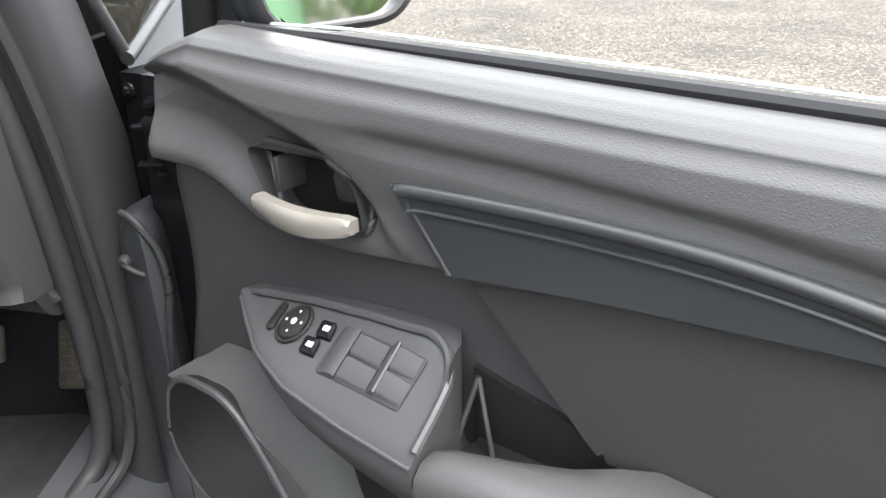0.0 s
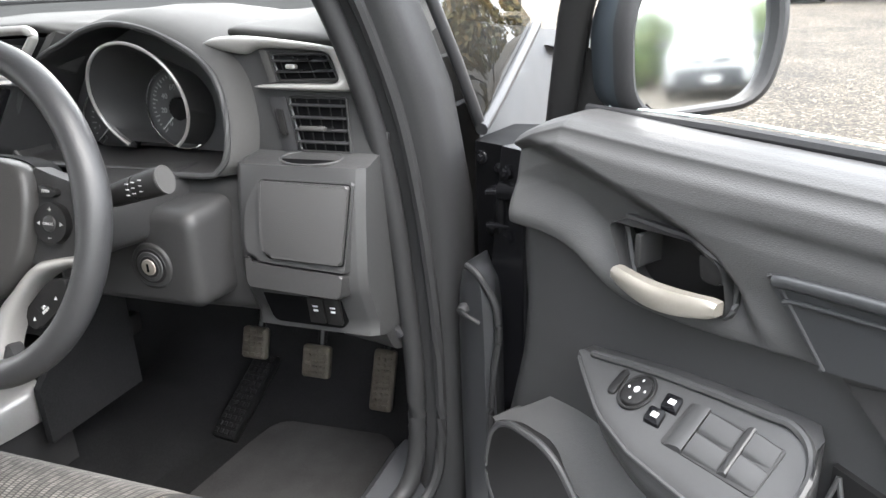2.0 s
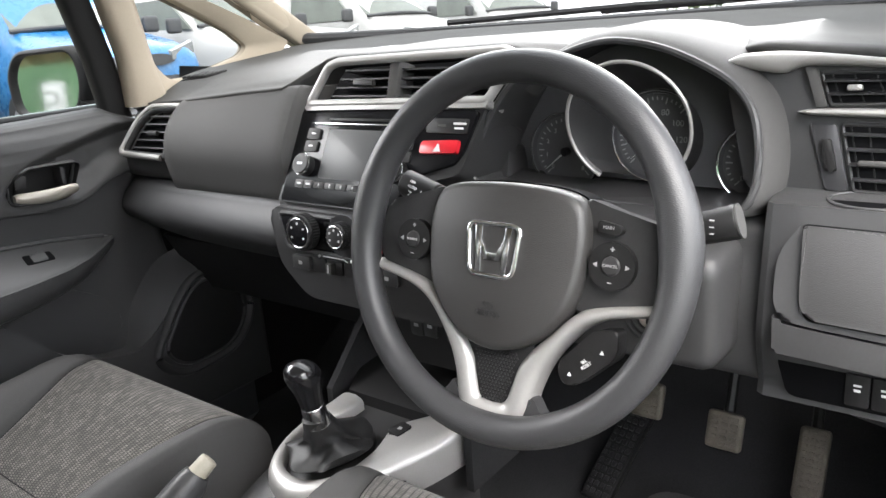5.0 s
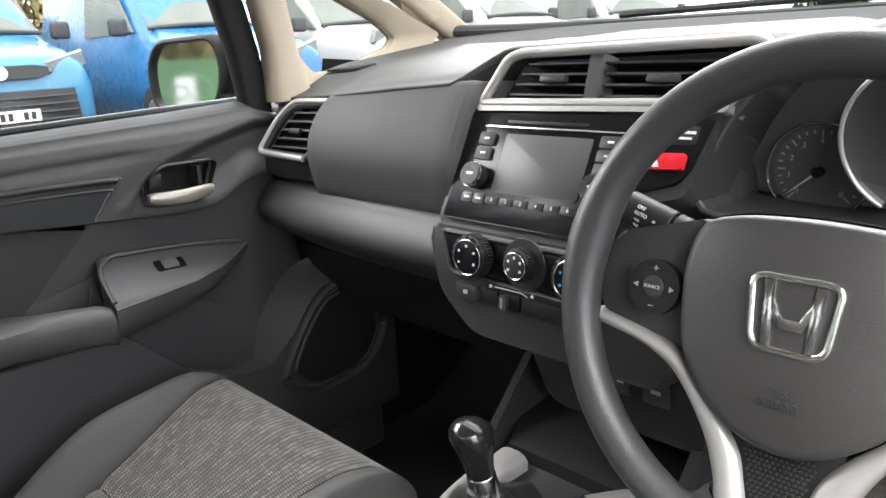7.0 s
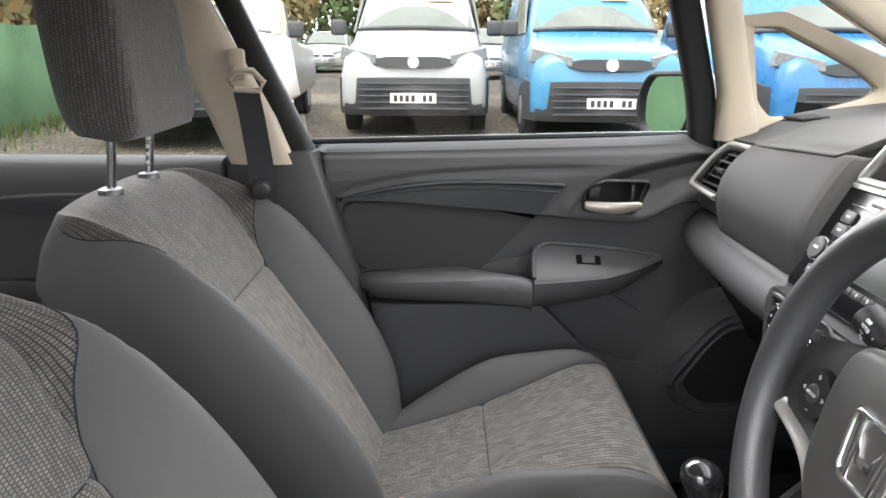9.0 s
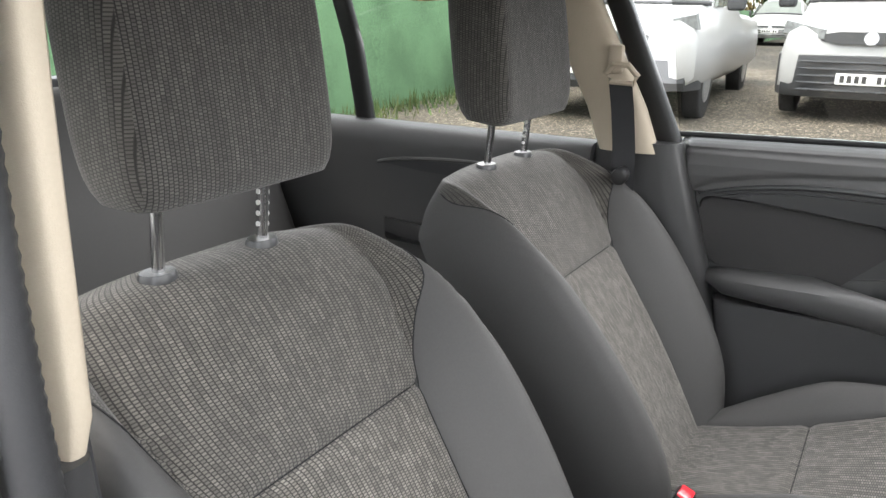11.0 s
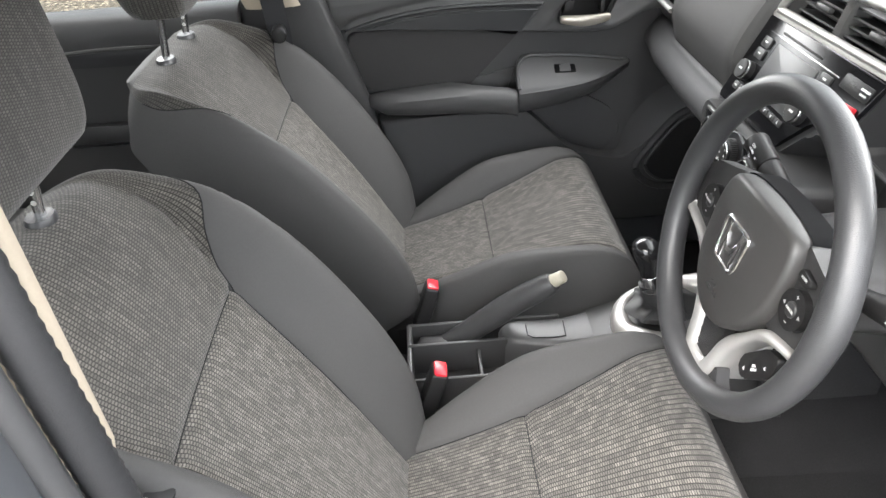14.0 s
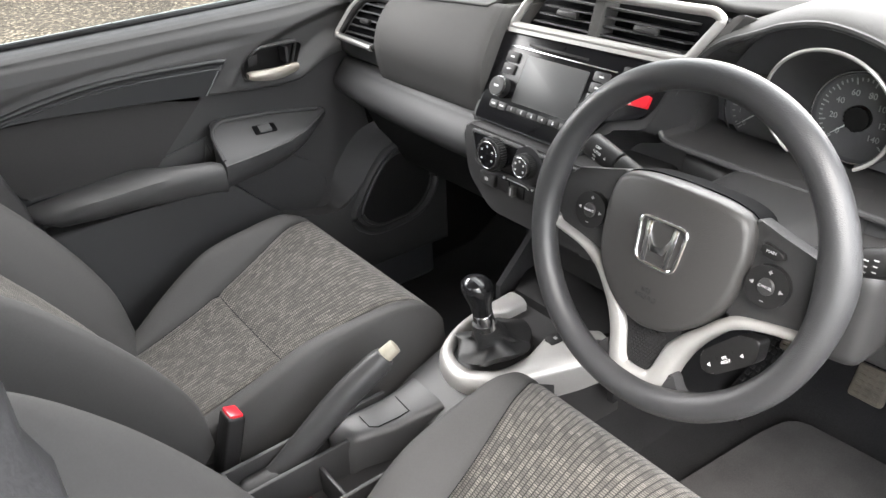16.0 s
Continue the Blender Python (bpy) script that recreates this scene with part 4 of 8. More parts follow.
    part("padded_insert", prism(B(), pad, to3, -0.04, -0.008, 0.007, 5), INSERT, d, "dark padded insert")
    # inner handle in its bowl
    bm = B()
    loft(bm, [[to3(a, b, n) for a, b in BOWL] for n in (0.004, -0.030)], cap=False)
    part("bowl_wall", bm, DARK_TRIM, d)
    part("handle_bowl", prism(B(), BOWL, to3, -0.034, -0.026, 0.001), BLACK_PLASTIC, d)
    bm = B()
    tube(bm, [to3(a, b, skin(a, b) + 0.001) for a, b in BOWL], 0.0042, 8, closed=True)
    part("bowl_rim", bm, DARK_TRIM, d)
    bm = B()
    rings = []
    for k in range(17):
        t = k / 16
        a = lerp(0.110, 0.000, t)
        h = (0.0075 + 0.0035 * math.sin(math.pi * t)) * (1 if 0 < t < 1 else 0.75)
        n0 = 0.016 + 0.009 * math.sin(math.pi * t)
        bz = 0.884 - 0.004 * math.sin(math.pi * t)
        rings.append([to3(a, bz - h, n0 - 0.006), to3(a, bz - h, n0 + 0.003), to3(a, bz - h * 0.5, n0 + 0.006), to3(a, bz + h * 0.5, n0 + 0.006), to3(a, bz + h, n0 + 0.003), to3(a, bz + h, n0 - 0.006)])
    loft(bm, rings)
    part("lever", bm, WARM_SILVER, d, "satin silver lever")
    part("lever_arm", prism(B(), rounded([(0.092, 0.921), (0.098, 0.921), (0.098, 0.890), (0.092, 0.890)], 0.002), to3, -0.03, 0.004, 0.001), DARK_TRIM, d)
    part("lock_slider", prism(B(), rounded([(0.034, 0.918), (0.014, 0.918), (0.010, 0.896), (0.030, 0.896)], 0.003), to3, -0.03, 0.000, 0.002), BLACK_PLASTIC, d)

    # switch pod: a sloped plate with a raised lip
    def top3(a, w, h):
        return to3(a, lerp(interp(WALL, a), interp(NEAR, a), w / interp(REACH, a)) + h, w)

    bm = B()
    rings = []
    for k in range(25):
        a = lerp(0.165, -0.100, k / 24)
        wa, ne, rc = interp(WALL, a), interp(NEAR, a), interp(REACH, a)
        deep = interp([(-0.1, 0.050), (0.0, 0.044), (0.08, 0.032), (0.13, 0.016), (0.165, 0.004)], a)
        kk = min(1, max(0, (-0.065 - a) / 0.035))
        w0 = 0.032 * (1 - math.sqrt(1 - kk * kk))
        rings.append([to3(a, wa - 0.10, w0 - 0.03 * (1 - kk)), to3(a, wa - 0.004, w0 - 0.03 * (1 - kk)), top3(a, w0, -0.002)] + [top3(a, lerp(w0, rc, f), -0.0015 * math.sin(math.pi * f)) for f in (0.1, 0.3, 0.6, 0.9)]
                     + [to3(a, ne - 0.002, rc), to3(a, ne - 0.006, rc + 0.002), to3(a, ne - deep * 0.6, rc * 0.98), to3(a, ne - deep, rc * 0.90), to3(a, ne - deep - 0.012, rc * 0.55), to3(a, ne - deep - 0.012, -0.03)])
    loft(bm, rings)
    part("switch_pod", bm, ARM_TRIM, d, "satin charcoal switch pod", sharp=50)
    bm = B()
    lip = [(a, 0.0035) for a in (0.145, 0.10, 0.05, 0.0, -0.045, -0.066)] + [(-0.084, 0.011), (-0.0955, 0.026), (-0.0985, 0.045), (-0.0985, 0.074)]
    tube(bm, [top3(a, w, 0.001) for a, w in spline(lip, 5)], 0.0042, 8)
    part("pod_lip", bm, ARM_TRIM, d)
    bm = B()
    tube(bm, [to3(a, interp(NEAR, a) - 0.004, interp(REACH, a) + 0.0012) for a in [lerp(0.16, -0.10, k / 24) for k in range(25)]], 0.0022, 8)
    part("pod_lip", bm, ARM_TRIM, d)
    # arm pad behind it, with the pull cup between pad and panel
    bm = B()
    rings = []
    for a, n0, n1, tb in ((-0.102, 0.048, 0.082, 0.745), (-0.12, 0.046, 0.083, 0.752), (-0.16, 0.038, 0.081, 0.756), (-0.20, 0.022, 0.078, 0.757), (-0.225, 0.004, 0.076, 0.757), (-0.25, -0.01, 0.074, 0.756), (-0.33, -0.01, 0.068, 0.751), (-0.40, -0.01, 0.055, 0.746), (-0.435, -0.01, 0.030, 0.741), (-0.45, -0.01, 0.008, 0.737)):
        lo = tb - interp([(-0.45, 0.02), (-0.40, 0.045), (-0.25, 0.056), (-0.2, 0.06), (-0.1, 0.06)], a)
        rings.append([to3(a, lo, n0), to3(a, tb - 0.012, n0), to3(a, tb - 0.003, n0 + 0.004), to3(a, tb, lerp(n0, n1, 0.35)), to3(a, tb - 0.002, lerp(n0, n1, 0.7)), to3(a, tb - 0.010, n1 - 0.002), to3(a, tb - 0.022, n1), to3(a, lo + 0.008, n1 - 0.004), to3(a, lo, n1 - 0.016)])
    loft(bm, rings)
    part("arm_pad", bm, DOOR_GRAIN, d, "grained arm pad", sharp=55)
    # driver's cup wall and both cup floors are blackened for the shade inside
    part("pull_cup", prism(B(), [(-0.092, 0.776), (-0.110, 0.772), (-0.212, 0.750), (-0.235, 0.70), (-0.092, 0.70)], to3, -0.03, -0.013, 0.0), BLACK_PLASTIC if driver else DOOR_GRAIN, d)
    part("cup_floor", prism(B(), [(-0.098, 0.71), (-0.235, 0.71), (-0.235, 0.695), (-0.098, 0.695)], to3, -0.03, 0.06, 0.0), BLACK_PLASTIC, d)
    for foot, fn in ((-0.090, 0.012), (-0.121, 0.004)):
        bm = B()
        tube(bm, [to3(-0.100, 0.772, -0.008), to3(foot, 0.712, fn)], 0.0022, 8)
        part("cup_rib", bm, ARM_TRIM, d)

    def plate(nm, pts, m, h0, h1, bev=0.0012, lb="", under=d):
        return part(nm, prism(B(), pts, top3, h0, h1, bev), m, under, lb)

    def rocker(nm, a0, a1, w0, w1, high):
        bm = B()
        q = [(a0, -0.004), (a0, high), (lerp(a0, a1, 0.25), high * 0.9), (lerp(a0, a1, 0.7), high * 0.35), (a1, high * 0.2), (a1, -0.004)]
        loft(bm, [[top3(a, w, h - (0.0012 if e else 0)) for a, h in q] for w, e in ((w0, 1), (w0 + 0.0015, 0), (w1 - 0.0015, 0), (w1, 1))])
        return part(nm, bm, ARM_TRIM, d, "rocker switch")

    ring = lambda ca, cw, r, n=32: [(ca + r * math.cos(2 * math.pi * k / n), cw + r * math.sin(2 * math.pi * k / n)) for k in range(n)]
    if driver:
        bm = B()
        tube(bm, [top3(a, w, 0.0005) for a, w in ring(0.070, 0.025, 0.0165)], 0.0016, 8, closed=True)
        part("knob_collar", bm, BLACK_PLASTIC, d)
        knob = plate("mirror_knob", ring(0.070, 0.025, 0.0140), BLACK_PLASTIC, -0.006, 0.0030, 0.0015, "black mirror adjuster")
        for da, dw in ((0.009, 0), (-0.009, 0), (0, 0.009), (0, -0.009), (0, 0)):
            plate("marking", ring(0.070 + da, 0.025 + dw, 0.0011 if da or dw else 0.003, 8), WHITE_MARK, 0.002, 0.0034, 0, under=knob)
        plate("mirror_selector", rounded([(0.100, 0.009), (0.091, 0.009), (0.089, 0.035), (0.098, 0.035)], 0.004), BLACK_PLASTIC, -0.006, 0.0018)
        for w0, a0 in ((0.017, 0.042), (0.032, 0.048)):
            plate("lock_button", rounded([(a0, w0), (a0 - 0.017, w0), (a0 - 0.019, w0 + 0.0125), (a0 - 0.002, w0 + 0.0125)], 0.0015), GLOSS_BLACK, -0.006, 0.0024)
            plate("marking", rect(a0 - 0.013, a0 - 0.006, w0 + 0.004, w0 + 0.008), WHITE_MARK, 0.002, 0.0028, 0)
        plate("switch_well", rounded([(0.018, 0.015), (-0.072, 0.019), (-0.069, 0.056), (0.020, 0.053)], 0.003), DARK_TRIM, -0.008, 0.0003, 0.0002)
        for a0, a1 in ((0.016, -0.002), (-0.036, -0.044)):
            bm = B()
            q = [(a0, 0.0), (lerp(a0, a1, 0.3), 0.003), (lerp(a0, a1, 0.8), 0.0045), (a1, 0.0035), (a1, -0.003), (a0, -0.003)]
            loft(bm, [[top3(a, w, h) for a, h in q] for w in (0.017, 0.0535)])
            part("switch_hump", bm, ARM_TRIM, d)
        for a0, a1 in ((-0.004, -0.035), (-0.045, -0.069)):
            for w0, w1 in ((0.0190, 0.0348), (0.0368, 0.0530)):
                rocker("window_switch", a0, a1, w0, w1, 0.0045)
    else:
        plate("switch_well", rounded([(0.034, 0.024), (-0.014, 0.024), (-0.014, 0.042), (0.034, 0.042)], 0.003), DEEP_BLACK, -0.008, 0.0004, 0.0002)
        rocker("window_switch", 0.022, -0.002, 0.025, 0.041, 0.005)
    # lower panel: sweeping pocket rim that climbs round the speaker
    sh, ub = (-0.125, 0.022) if driver else (0.0, 0.0)
    far = 0.47 if not driver else 0.28
    low = spline([(-0.095 + sh * 0.4, 0.690), (-0.066 + sh * 0.6, 0.672), (0.02 + sh, 0.586 + ub), (0.07 + sh, 0.561 + ub), (0.125 + sh, 0.547 + ub), (0.171 + sh, 0.548 + ub), (0.221 + sh, 0.588 + ub), (0.285 + sh, 0.650 - ub * 0.5), (0.345 + sh, 0.674 - ub), (far, 0.676 - ub * 1.2)], 6)
    pocket = list(low) + [(far, 0.36), (-0.37, 0.36), (-0.42, 0.685), (-0.30, 0.685)]
    # passenger's panel and shoulder use darker plastic: footwell shade put into the colour
    part("lower_panel", prism(B(), pocket, to3, -0.012, 0.032, 0.014, 5), DOOR_GRAIN if driver else MID_PANEL, d, "moulded lower panel with pocket")
    # soft shoulder between the pocket and the speaker housing
    bm = B()
    crest = [q for q in low if q[0] > 0.13 + sh]
    taper = [ss(0.0, 0.45, j / (len(crest) - 1)) for j in range(len(crest))]
    loft(bm, [[to3(a - da * f, b + db * f, n - 0.012 * (1 - f)) for (a, b), f in zip(crest, taper)] for da, db, n in ((0.0, 0.0, 0.030), (0.008, 0.006, 0.026), (0.020, 0.014, 0.014), (0.036, 0.024, 0.0), (0.050, 0.034, -0.018))], closed=False, cap=False)
    part("pocket_shoulder", bm, DOOR_GRAIN if driver else MID_PANEL, d, sharp=70)
    # driver's pocket hollow is a black plate, its inner shade put into the colour
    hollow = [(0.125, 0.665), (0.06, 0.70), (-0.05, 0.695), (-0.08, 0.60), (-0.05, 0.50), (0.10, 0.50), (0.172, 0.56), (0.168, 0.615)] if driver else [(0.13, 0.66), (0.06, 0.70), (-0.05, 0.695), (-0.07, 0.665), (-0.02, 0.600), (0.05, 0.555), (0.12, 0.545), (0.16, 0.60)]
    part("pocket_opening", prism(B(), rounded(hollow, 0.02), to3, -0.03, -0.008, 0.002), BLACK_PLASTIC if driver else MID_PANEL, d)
    r = rounded([(0.205 + sh, 0.515 + ub), (0.258 + sh, 0.596 + ub), (0.300 + sh, 0.640 + ub), (0.395 + sh, 0.640 + ub), (0.418 + sh, 0.540 + ub), (0.370 + sh, 0.478 + ub), (0.255 + sh, 0.470 + ub)], 0.045, 8)
    part("speaker_grille", prism(B(), r, to3, 0.0, 0.036, 0.006, 3), BLACK_PLASTIC, d, "black speaker grille")
    bm = B()
    tube(bm, [to3(a, b, 0.033) for a, b in r], 0.0045, 8, closed=True)
    part("speaker_rim", bm, ARM_TRIM, d)
    if not driver:
        ma, mb = 0.315, 0.555
        loop = [(ma + (a - ma) * 1.22, mb + (b - mb) * 1.20) for a, b in r]
        bm = B()
        tube(bm, [to3(a, b, 0.028) for a, b in loop], 0.0125, 10, closed=True, flat=0.8)
        part("speaker_moulding", bm, MID_PANEL, d)
    return d


def rect(x0, x1, y0, y1, r=0.0, seg=4):
    p = [(x0, y0), (x1, y0), (x1, y1), (x0, y1)]
    return rounded(p, r, seg) if r else p


def passenger_side(a, b, n):
    return Vector((-0.64 + n, a, b))


DOOR_TURN = Matrix.Rotation(radians(55), 3, "Z")


def driver_side(a, b, n):
    p = DOOR_TURN @ Vector((0.64 - n - 0.636, a - 0.030, 0))
    return Vector((p.x + 1.0727, p.y + 0.1007, b - 0.018))


door_p = door("passenger_door", "closed passenger door with charcoal panel and silver handle", passenger_side, False)
door_d = door("driver_door", "wide open driver's door with switch panel and silver handle", driver_side, True)
# outer skin and window edge of the open door, and the metal front end with its bolts
for d, to3 in ((door_d, driver_side), (door_p, passenger_side)):
    bm = B()
    prism(bm, [(0.31, 0.96), (0.24, 0.985), (-0.55, 0.975), (-0.45, 0.62), (-0.38, 0.30), (0.35, 0.30), (0.38, 0.62)], to3, -0.16, -0.06, 0.0)
    part("outer_skin", bm, PAINT_GREY, d)
    bm = B()
    tube(bm, [to3(a, b, -0.058) for a, b in ((0.22, 1.010), (0.07, 1.010), (-0.25, 1.002), (-0.54, 0.994))], 0.006, 8)
    part("glass_seal", bm, RUBBER, d)
    bm = B()
    sheet(bm, lambda u, v: to3(lerp(0.235, -0.54, u) - 0.06 * v * (1 - u) - 0.05 * v, lerp(0.98, 1.36, v), -0.066 - 0.0 * v if to3 is driver_side else -0.066 + 0.04 * v), 6, 6)
    if to3 is passenger_side:
        pane("window_glass", bm, d, (0, -0.3, 0.8))
    else:
        bm.free()

# ---- steering wheel ----
WHEEL = facing((0.351, 0.017, 0.9136), (0, -math.cos(radians(14.8)), math.sin(radians(14.8))))
wheel = thing("steering_wheel", "dark leatherette steering wheel with silver Y-shaped spokes", "steering wheel", at=WHEEL)


def w3(x, y, z):
    return WHEEL @ Vector((x, y, z))


bm = B()
rings = []
for k in range(96):
    t = 2 * math.pi * k / 96
    c = Vector((0.1695 * math.cos(t), 0.1695 * math.sin(t), 0))
    r = Vector((math.cos(t), math.sin(t), 0))
    fat = 1 + 0.18 * sum(math.exp(-((t - g + math.pi) % (2 * math.pi) - math.pi) ** 2 / 0.05) for g in (radians(170), radians(10)))
    rings.append([WHEEL @ (c + r * (0.0155 * fat * math.cos(q)) + Vector((0, 0, 0.0165 * math.sin(q)))) for q in [2 * math.pi * j / 16 for j in range(16)]])
loft(bm, rings, cap=False, loop=True)
part("rim", bm, LEATHERETTE, wheel, "charcoal leatherette rim")


def wprism(nm, pts, m, z0, z1, bev=0.004, lb="", under=None, seg=3):
    return part(nm, prism(B(), pts, w3, z0, z1, bev, seg), m, under or wheel, lb)


hub_line = rounded([(-0.079, 0.054), (-0.05, 0.0615), (0, 0.064), (0.05, 0.0615), (0.079, 0.054), (0.087, 0.022), (0.083, -0.022), (0.076, -0.045), (0.055, -0.072), (0.030, -0.090), (0, -0.0965), (-0.030, -0.090), (-0.055, -0.072), (-0.076, -0.045), (-0.083, -0.022), (-0.087, 0.022)], [0.014, 0.02, 0.02, 0.02, 0.014] + [0.02] * 11)


def hub_z(x, y):
    return 0.015 - 1.9 * (x * x) - 2.0 * max(0.0, abs(y + 0.012) - 0.02) ** 2


bm = B()
rings = [[w3(x * s, y * s - 0.012 * (1 - s), z if s == 1 else hub_z(x * s, y * s - 0.012 * (1 - s)) - (0.0035 if s > 0.96 else 0)) for x, y in hub_line] for s, z in ((1, -0.045), (1, -0.012), (0.985, 0.0), (0.95, 0), (0.9, 0), (0.8, 0), (0.7, 0), (0.6, 0), (0.5, 0), (0.4, 0), (0.3, 0), (0.2, 0), (0.05, 0))]
loft(bm, rings)
part("airbag_cover", bm, HUB, wheel, "grained charcoal airbag cover", sharp=50)
bm = B()
loft(bm, [[w3(x, y, z) for x, y in hub_line] for z in (-0.046, -0.018)] + [[w3(x * 1.022, y * 1.022, -0.016) for x, y in hub_line], [w3(x * 1.03, y * 1.03, -0.046) for x, y in hub_line]], cap=False)
part("cover_gap", bm, DEEP_BLACK, wheel)
for s in (-1, 1):
    pts = [(s * 0.074, 0.056), (s * 0.105, 0.047), (s * 0.150, 0.036), (s * 0.160, 0.0), (s * 0.155, -0.030), (s * 0.112, -0.040), (s * 0.074, -0.050)]
    wprism("spoke", rounded(pts, 0.008), DARK_TRIM, -0.034, -0.012, 0.005)
arm_out = spline([(0.157, -0.0385), (0.125, -0.044), (0.104, -0.050), (0.086, -0.060), (0.073, -0.073), (0.060, -0.090), (0.051, -0.106), (0.043, -0.128), (0.038, -0.150), (0.028, -0.164), (0.0, -0.168)], 6)
arm_in = spline([(0.158, -0.0275), (0.128, -0.033), (0.108, -0.037), (0.088, -0.0425), (0.073, -0.053), (0.057, -0.070), (0.039, -0.088), (0.0265, -0.106), (0.0205, -0.126), (0.0140, -0.1435), (0.0, -0.147)], 6)
for s in (-1, 1):
    bm = B()
    loft(bm, [[w3(s * lerp(p[0], q[0], f), lerp(p[1], q[1], f), z) for f, z in ((0, -0.030), (0, -0.011), (0.10, -0.006), (0.30, -0.0032), (0.6, -0.0028), (0.85, -0.005), (1.0, -0.010), (1.0, -0.030))] for p, q in zip(arm_out, arm_in)])
    part("silver_spoke", bm, SILVER, wheel, "satin silver spoke trim", sharp=60)
    web = [(s * 0.026, -0.172), (s * 0.034, -0.152), (s * 0.040, -0.132), (s * 0.046, -0.134), (s * 0.054, -0.146), (s * 0.072, -0.153), (s * 0.060, -0.164)]
    wprism("rim_web", rounded(web, 0.006), LEATHERETTE, -0.024, -0.008, 0.005)
mesh_pad = wprism("mesh_insert", rounded([(-0.040, -0.084), (0.040, -0.084), (0.016, -0.150), (-0.016, -0.150)], 0.004), BLACK_PLASTIC, -0.028, -0.011, 0.001, "black mesh patterned insert")
bm = B()
for i in range(-8, 9):
    for j in range(15):
        x, y = i * 0.0036 + 0.0018 * (j % 2), -0.0965 - j * 0.0034
        if abs(x) < 0.025 + (y + 0.095) * 0.24:
            box(bm, (0, 0, 0), (0.0021, 0.0021, 0.0014), 0, WHEEL @ pose(x, y, -0.0095, 0, 0, 45))
part("mesh_relief", bm, DARK_TRIM, mesh_pad)
# control pods
for s, cy in ((-1, -0.002), (1, -0.001)):
    cx = s * 0.1085
    pod = wprism("control_pad", [(cx + 0.0212 * math.cos(2 * math.pi * k / 60), cy + 0.0208 * math.sin(2 * math.pi * k / 60)) for k in range(60)], BLACK_PLASTIC, -0.02, -0.0040, 0.001, "round black control pad")
    wprism("centre_button", [(cx + 0.0085 * math.cos(2 * math.pi * k / 24), cy + 0.0085 * math.sin(2 * math.pi * k / 24)) for k in range(24)], DARK_TRIM, -0.008, -0.0020, 0.002, under=pod)
    for dx, dy, w, h in ((0, 0.0145, 0.0040, 0.0009), (0, 0.0145, 0.0009, 0.0040), (0, -0.0145, 0.0040, 0.0009)):
        wprism("marking", [(cx + dx - w / 2, cy + dy - h / 2), (cx + dx + w / 2, cy + dy - h / 2), (cx + dx + w / 2, cy + dy + h / 2), (cx + dx - w / 2, cy + dy + h / 2)], DIM_MARK, -0.006, -0.0036 if abs(dy) > 0 else -0.0016, 0, under=pod)
    text_on("button_word", "SOURCE" if s < 0 else "CANCEL", 0.0036, WHEEL @ pose(cx, cy, -0.0017), DIM_MARK, pod)
    for q in (-1, 1):
        wprism("marking", [(cx + q * 0.0170, cy), (cx + q * 0.0130, cy + 0.0022), (cx + q * 0.0130, cy - 0.0022)], DIM_MARK, -0.006, -0.0036, 0, under=pod)
b = wprism("main_button", rounded([(0.092, 0.0375), (0.113, 0.0335), (0.116, 0.028), (0.108, 0.0245), (0.092, 0.0265)], 0.003), BLACK_PLASTIC, -0.018, -0.005, 0.0015)
text_on("button_word", "MAIN", 0.0042, WHEEL @ pose(0.1025, 0.0312, -0.0047), DIM_MARK, b)
# info buttons below the right spoke
tab = wprism("info_switch", rounded([(0.062, -0.096), (0.068, -0.114), (0.083, -0.113), (0.119, -0.080), (0.117, -0.056), (0.095, -0.060)], 0.006), BLACK_PLASTIC, -0.034, -0.014, 0.002, "gloss black button tab")
for k in range(3):
    x, y = 0.0755 + 0.0145 * k, -0.1035 + 0.0125 * k
    if k == 1:
        text_on("button_word", "SEL\nRESET", 0.0042, WHEEL @ pose(x, y, -0.0137, 0, 0, 40), WHITE_MARK, tab)
    else:
        wprism("marking", [(x - 0.0021, y - 0.0016), (x + 0.0021, y - 0.0016), (x, y + 0.0022)], WHITE_MARK, -0.015, -0.0137, 0, under=tab)
    if k:
        wprism("button_gap", [(x - 0.0115, y - 0.0005), (x - 0.0108, y - 0.0011), (x - 0.0045, y + 0.0060 - 0.012), (x - 0.0052, y + 0.0066 - 0.012)], DEEP_BLACK, -0.015, -0.0138, 0, under=tab)
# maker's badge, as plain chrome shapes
bz = hub_z(0.02, 0.0) + 0.0012
ring = rounded([(-0.0285, 0.024), (0.0285, 0.024), (0.0235, -0.024), (-0.0235, -0.024)], 0.010, 6)
bm = B()
tube(bm, [w3(x, y, bz - 0.001) for x, y in ring], 0.0026, 10, closed=True)
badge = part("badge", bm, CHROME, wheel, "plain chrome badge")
for pts in ([(-0.020, 0.0215), (-0.0125, 0.0215), (-0.0105, -0.0215), (-0.0165, -0.0215)], [(0.020, 0.0215), (0.0125, 0.0215), (0.0105, -0.0215), (0.0165, -0.0215)],
            [(-0.0125, 0.012), (-0.006, -0.0035), (0.006, -0.0035), (0.0125, 0.012), (0.0125, 0.002), (0.0085, -0.0095), (-0.0085, -0.0095), (-0.0125, 0.002)]):
    wprism("badge_bar", pts, CHROME, bz - 0.006, bz + 0.001, 0.001, under=badge, seg=2)
wprism("badge_field", ring, BLACK_PLASTIC, bz - 0.008, bz - 0.003, 0, under=badge)
text_on("cover_lettering", "SRS\nAIRBAG", 0.0080, WHEEL @ pose(0, -0.055, hub_z(0, -0.055) + 0.0003, 4.6), DARK_TRIM, wheel)
hang(bpy.data.objects["cover_lettering"], wheel)

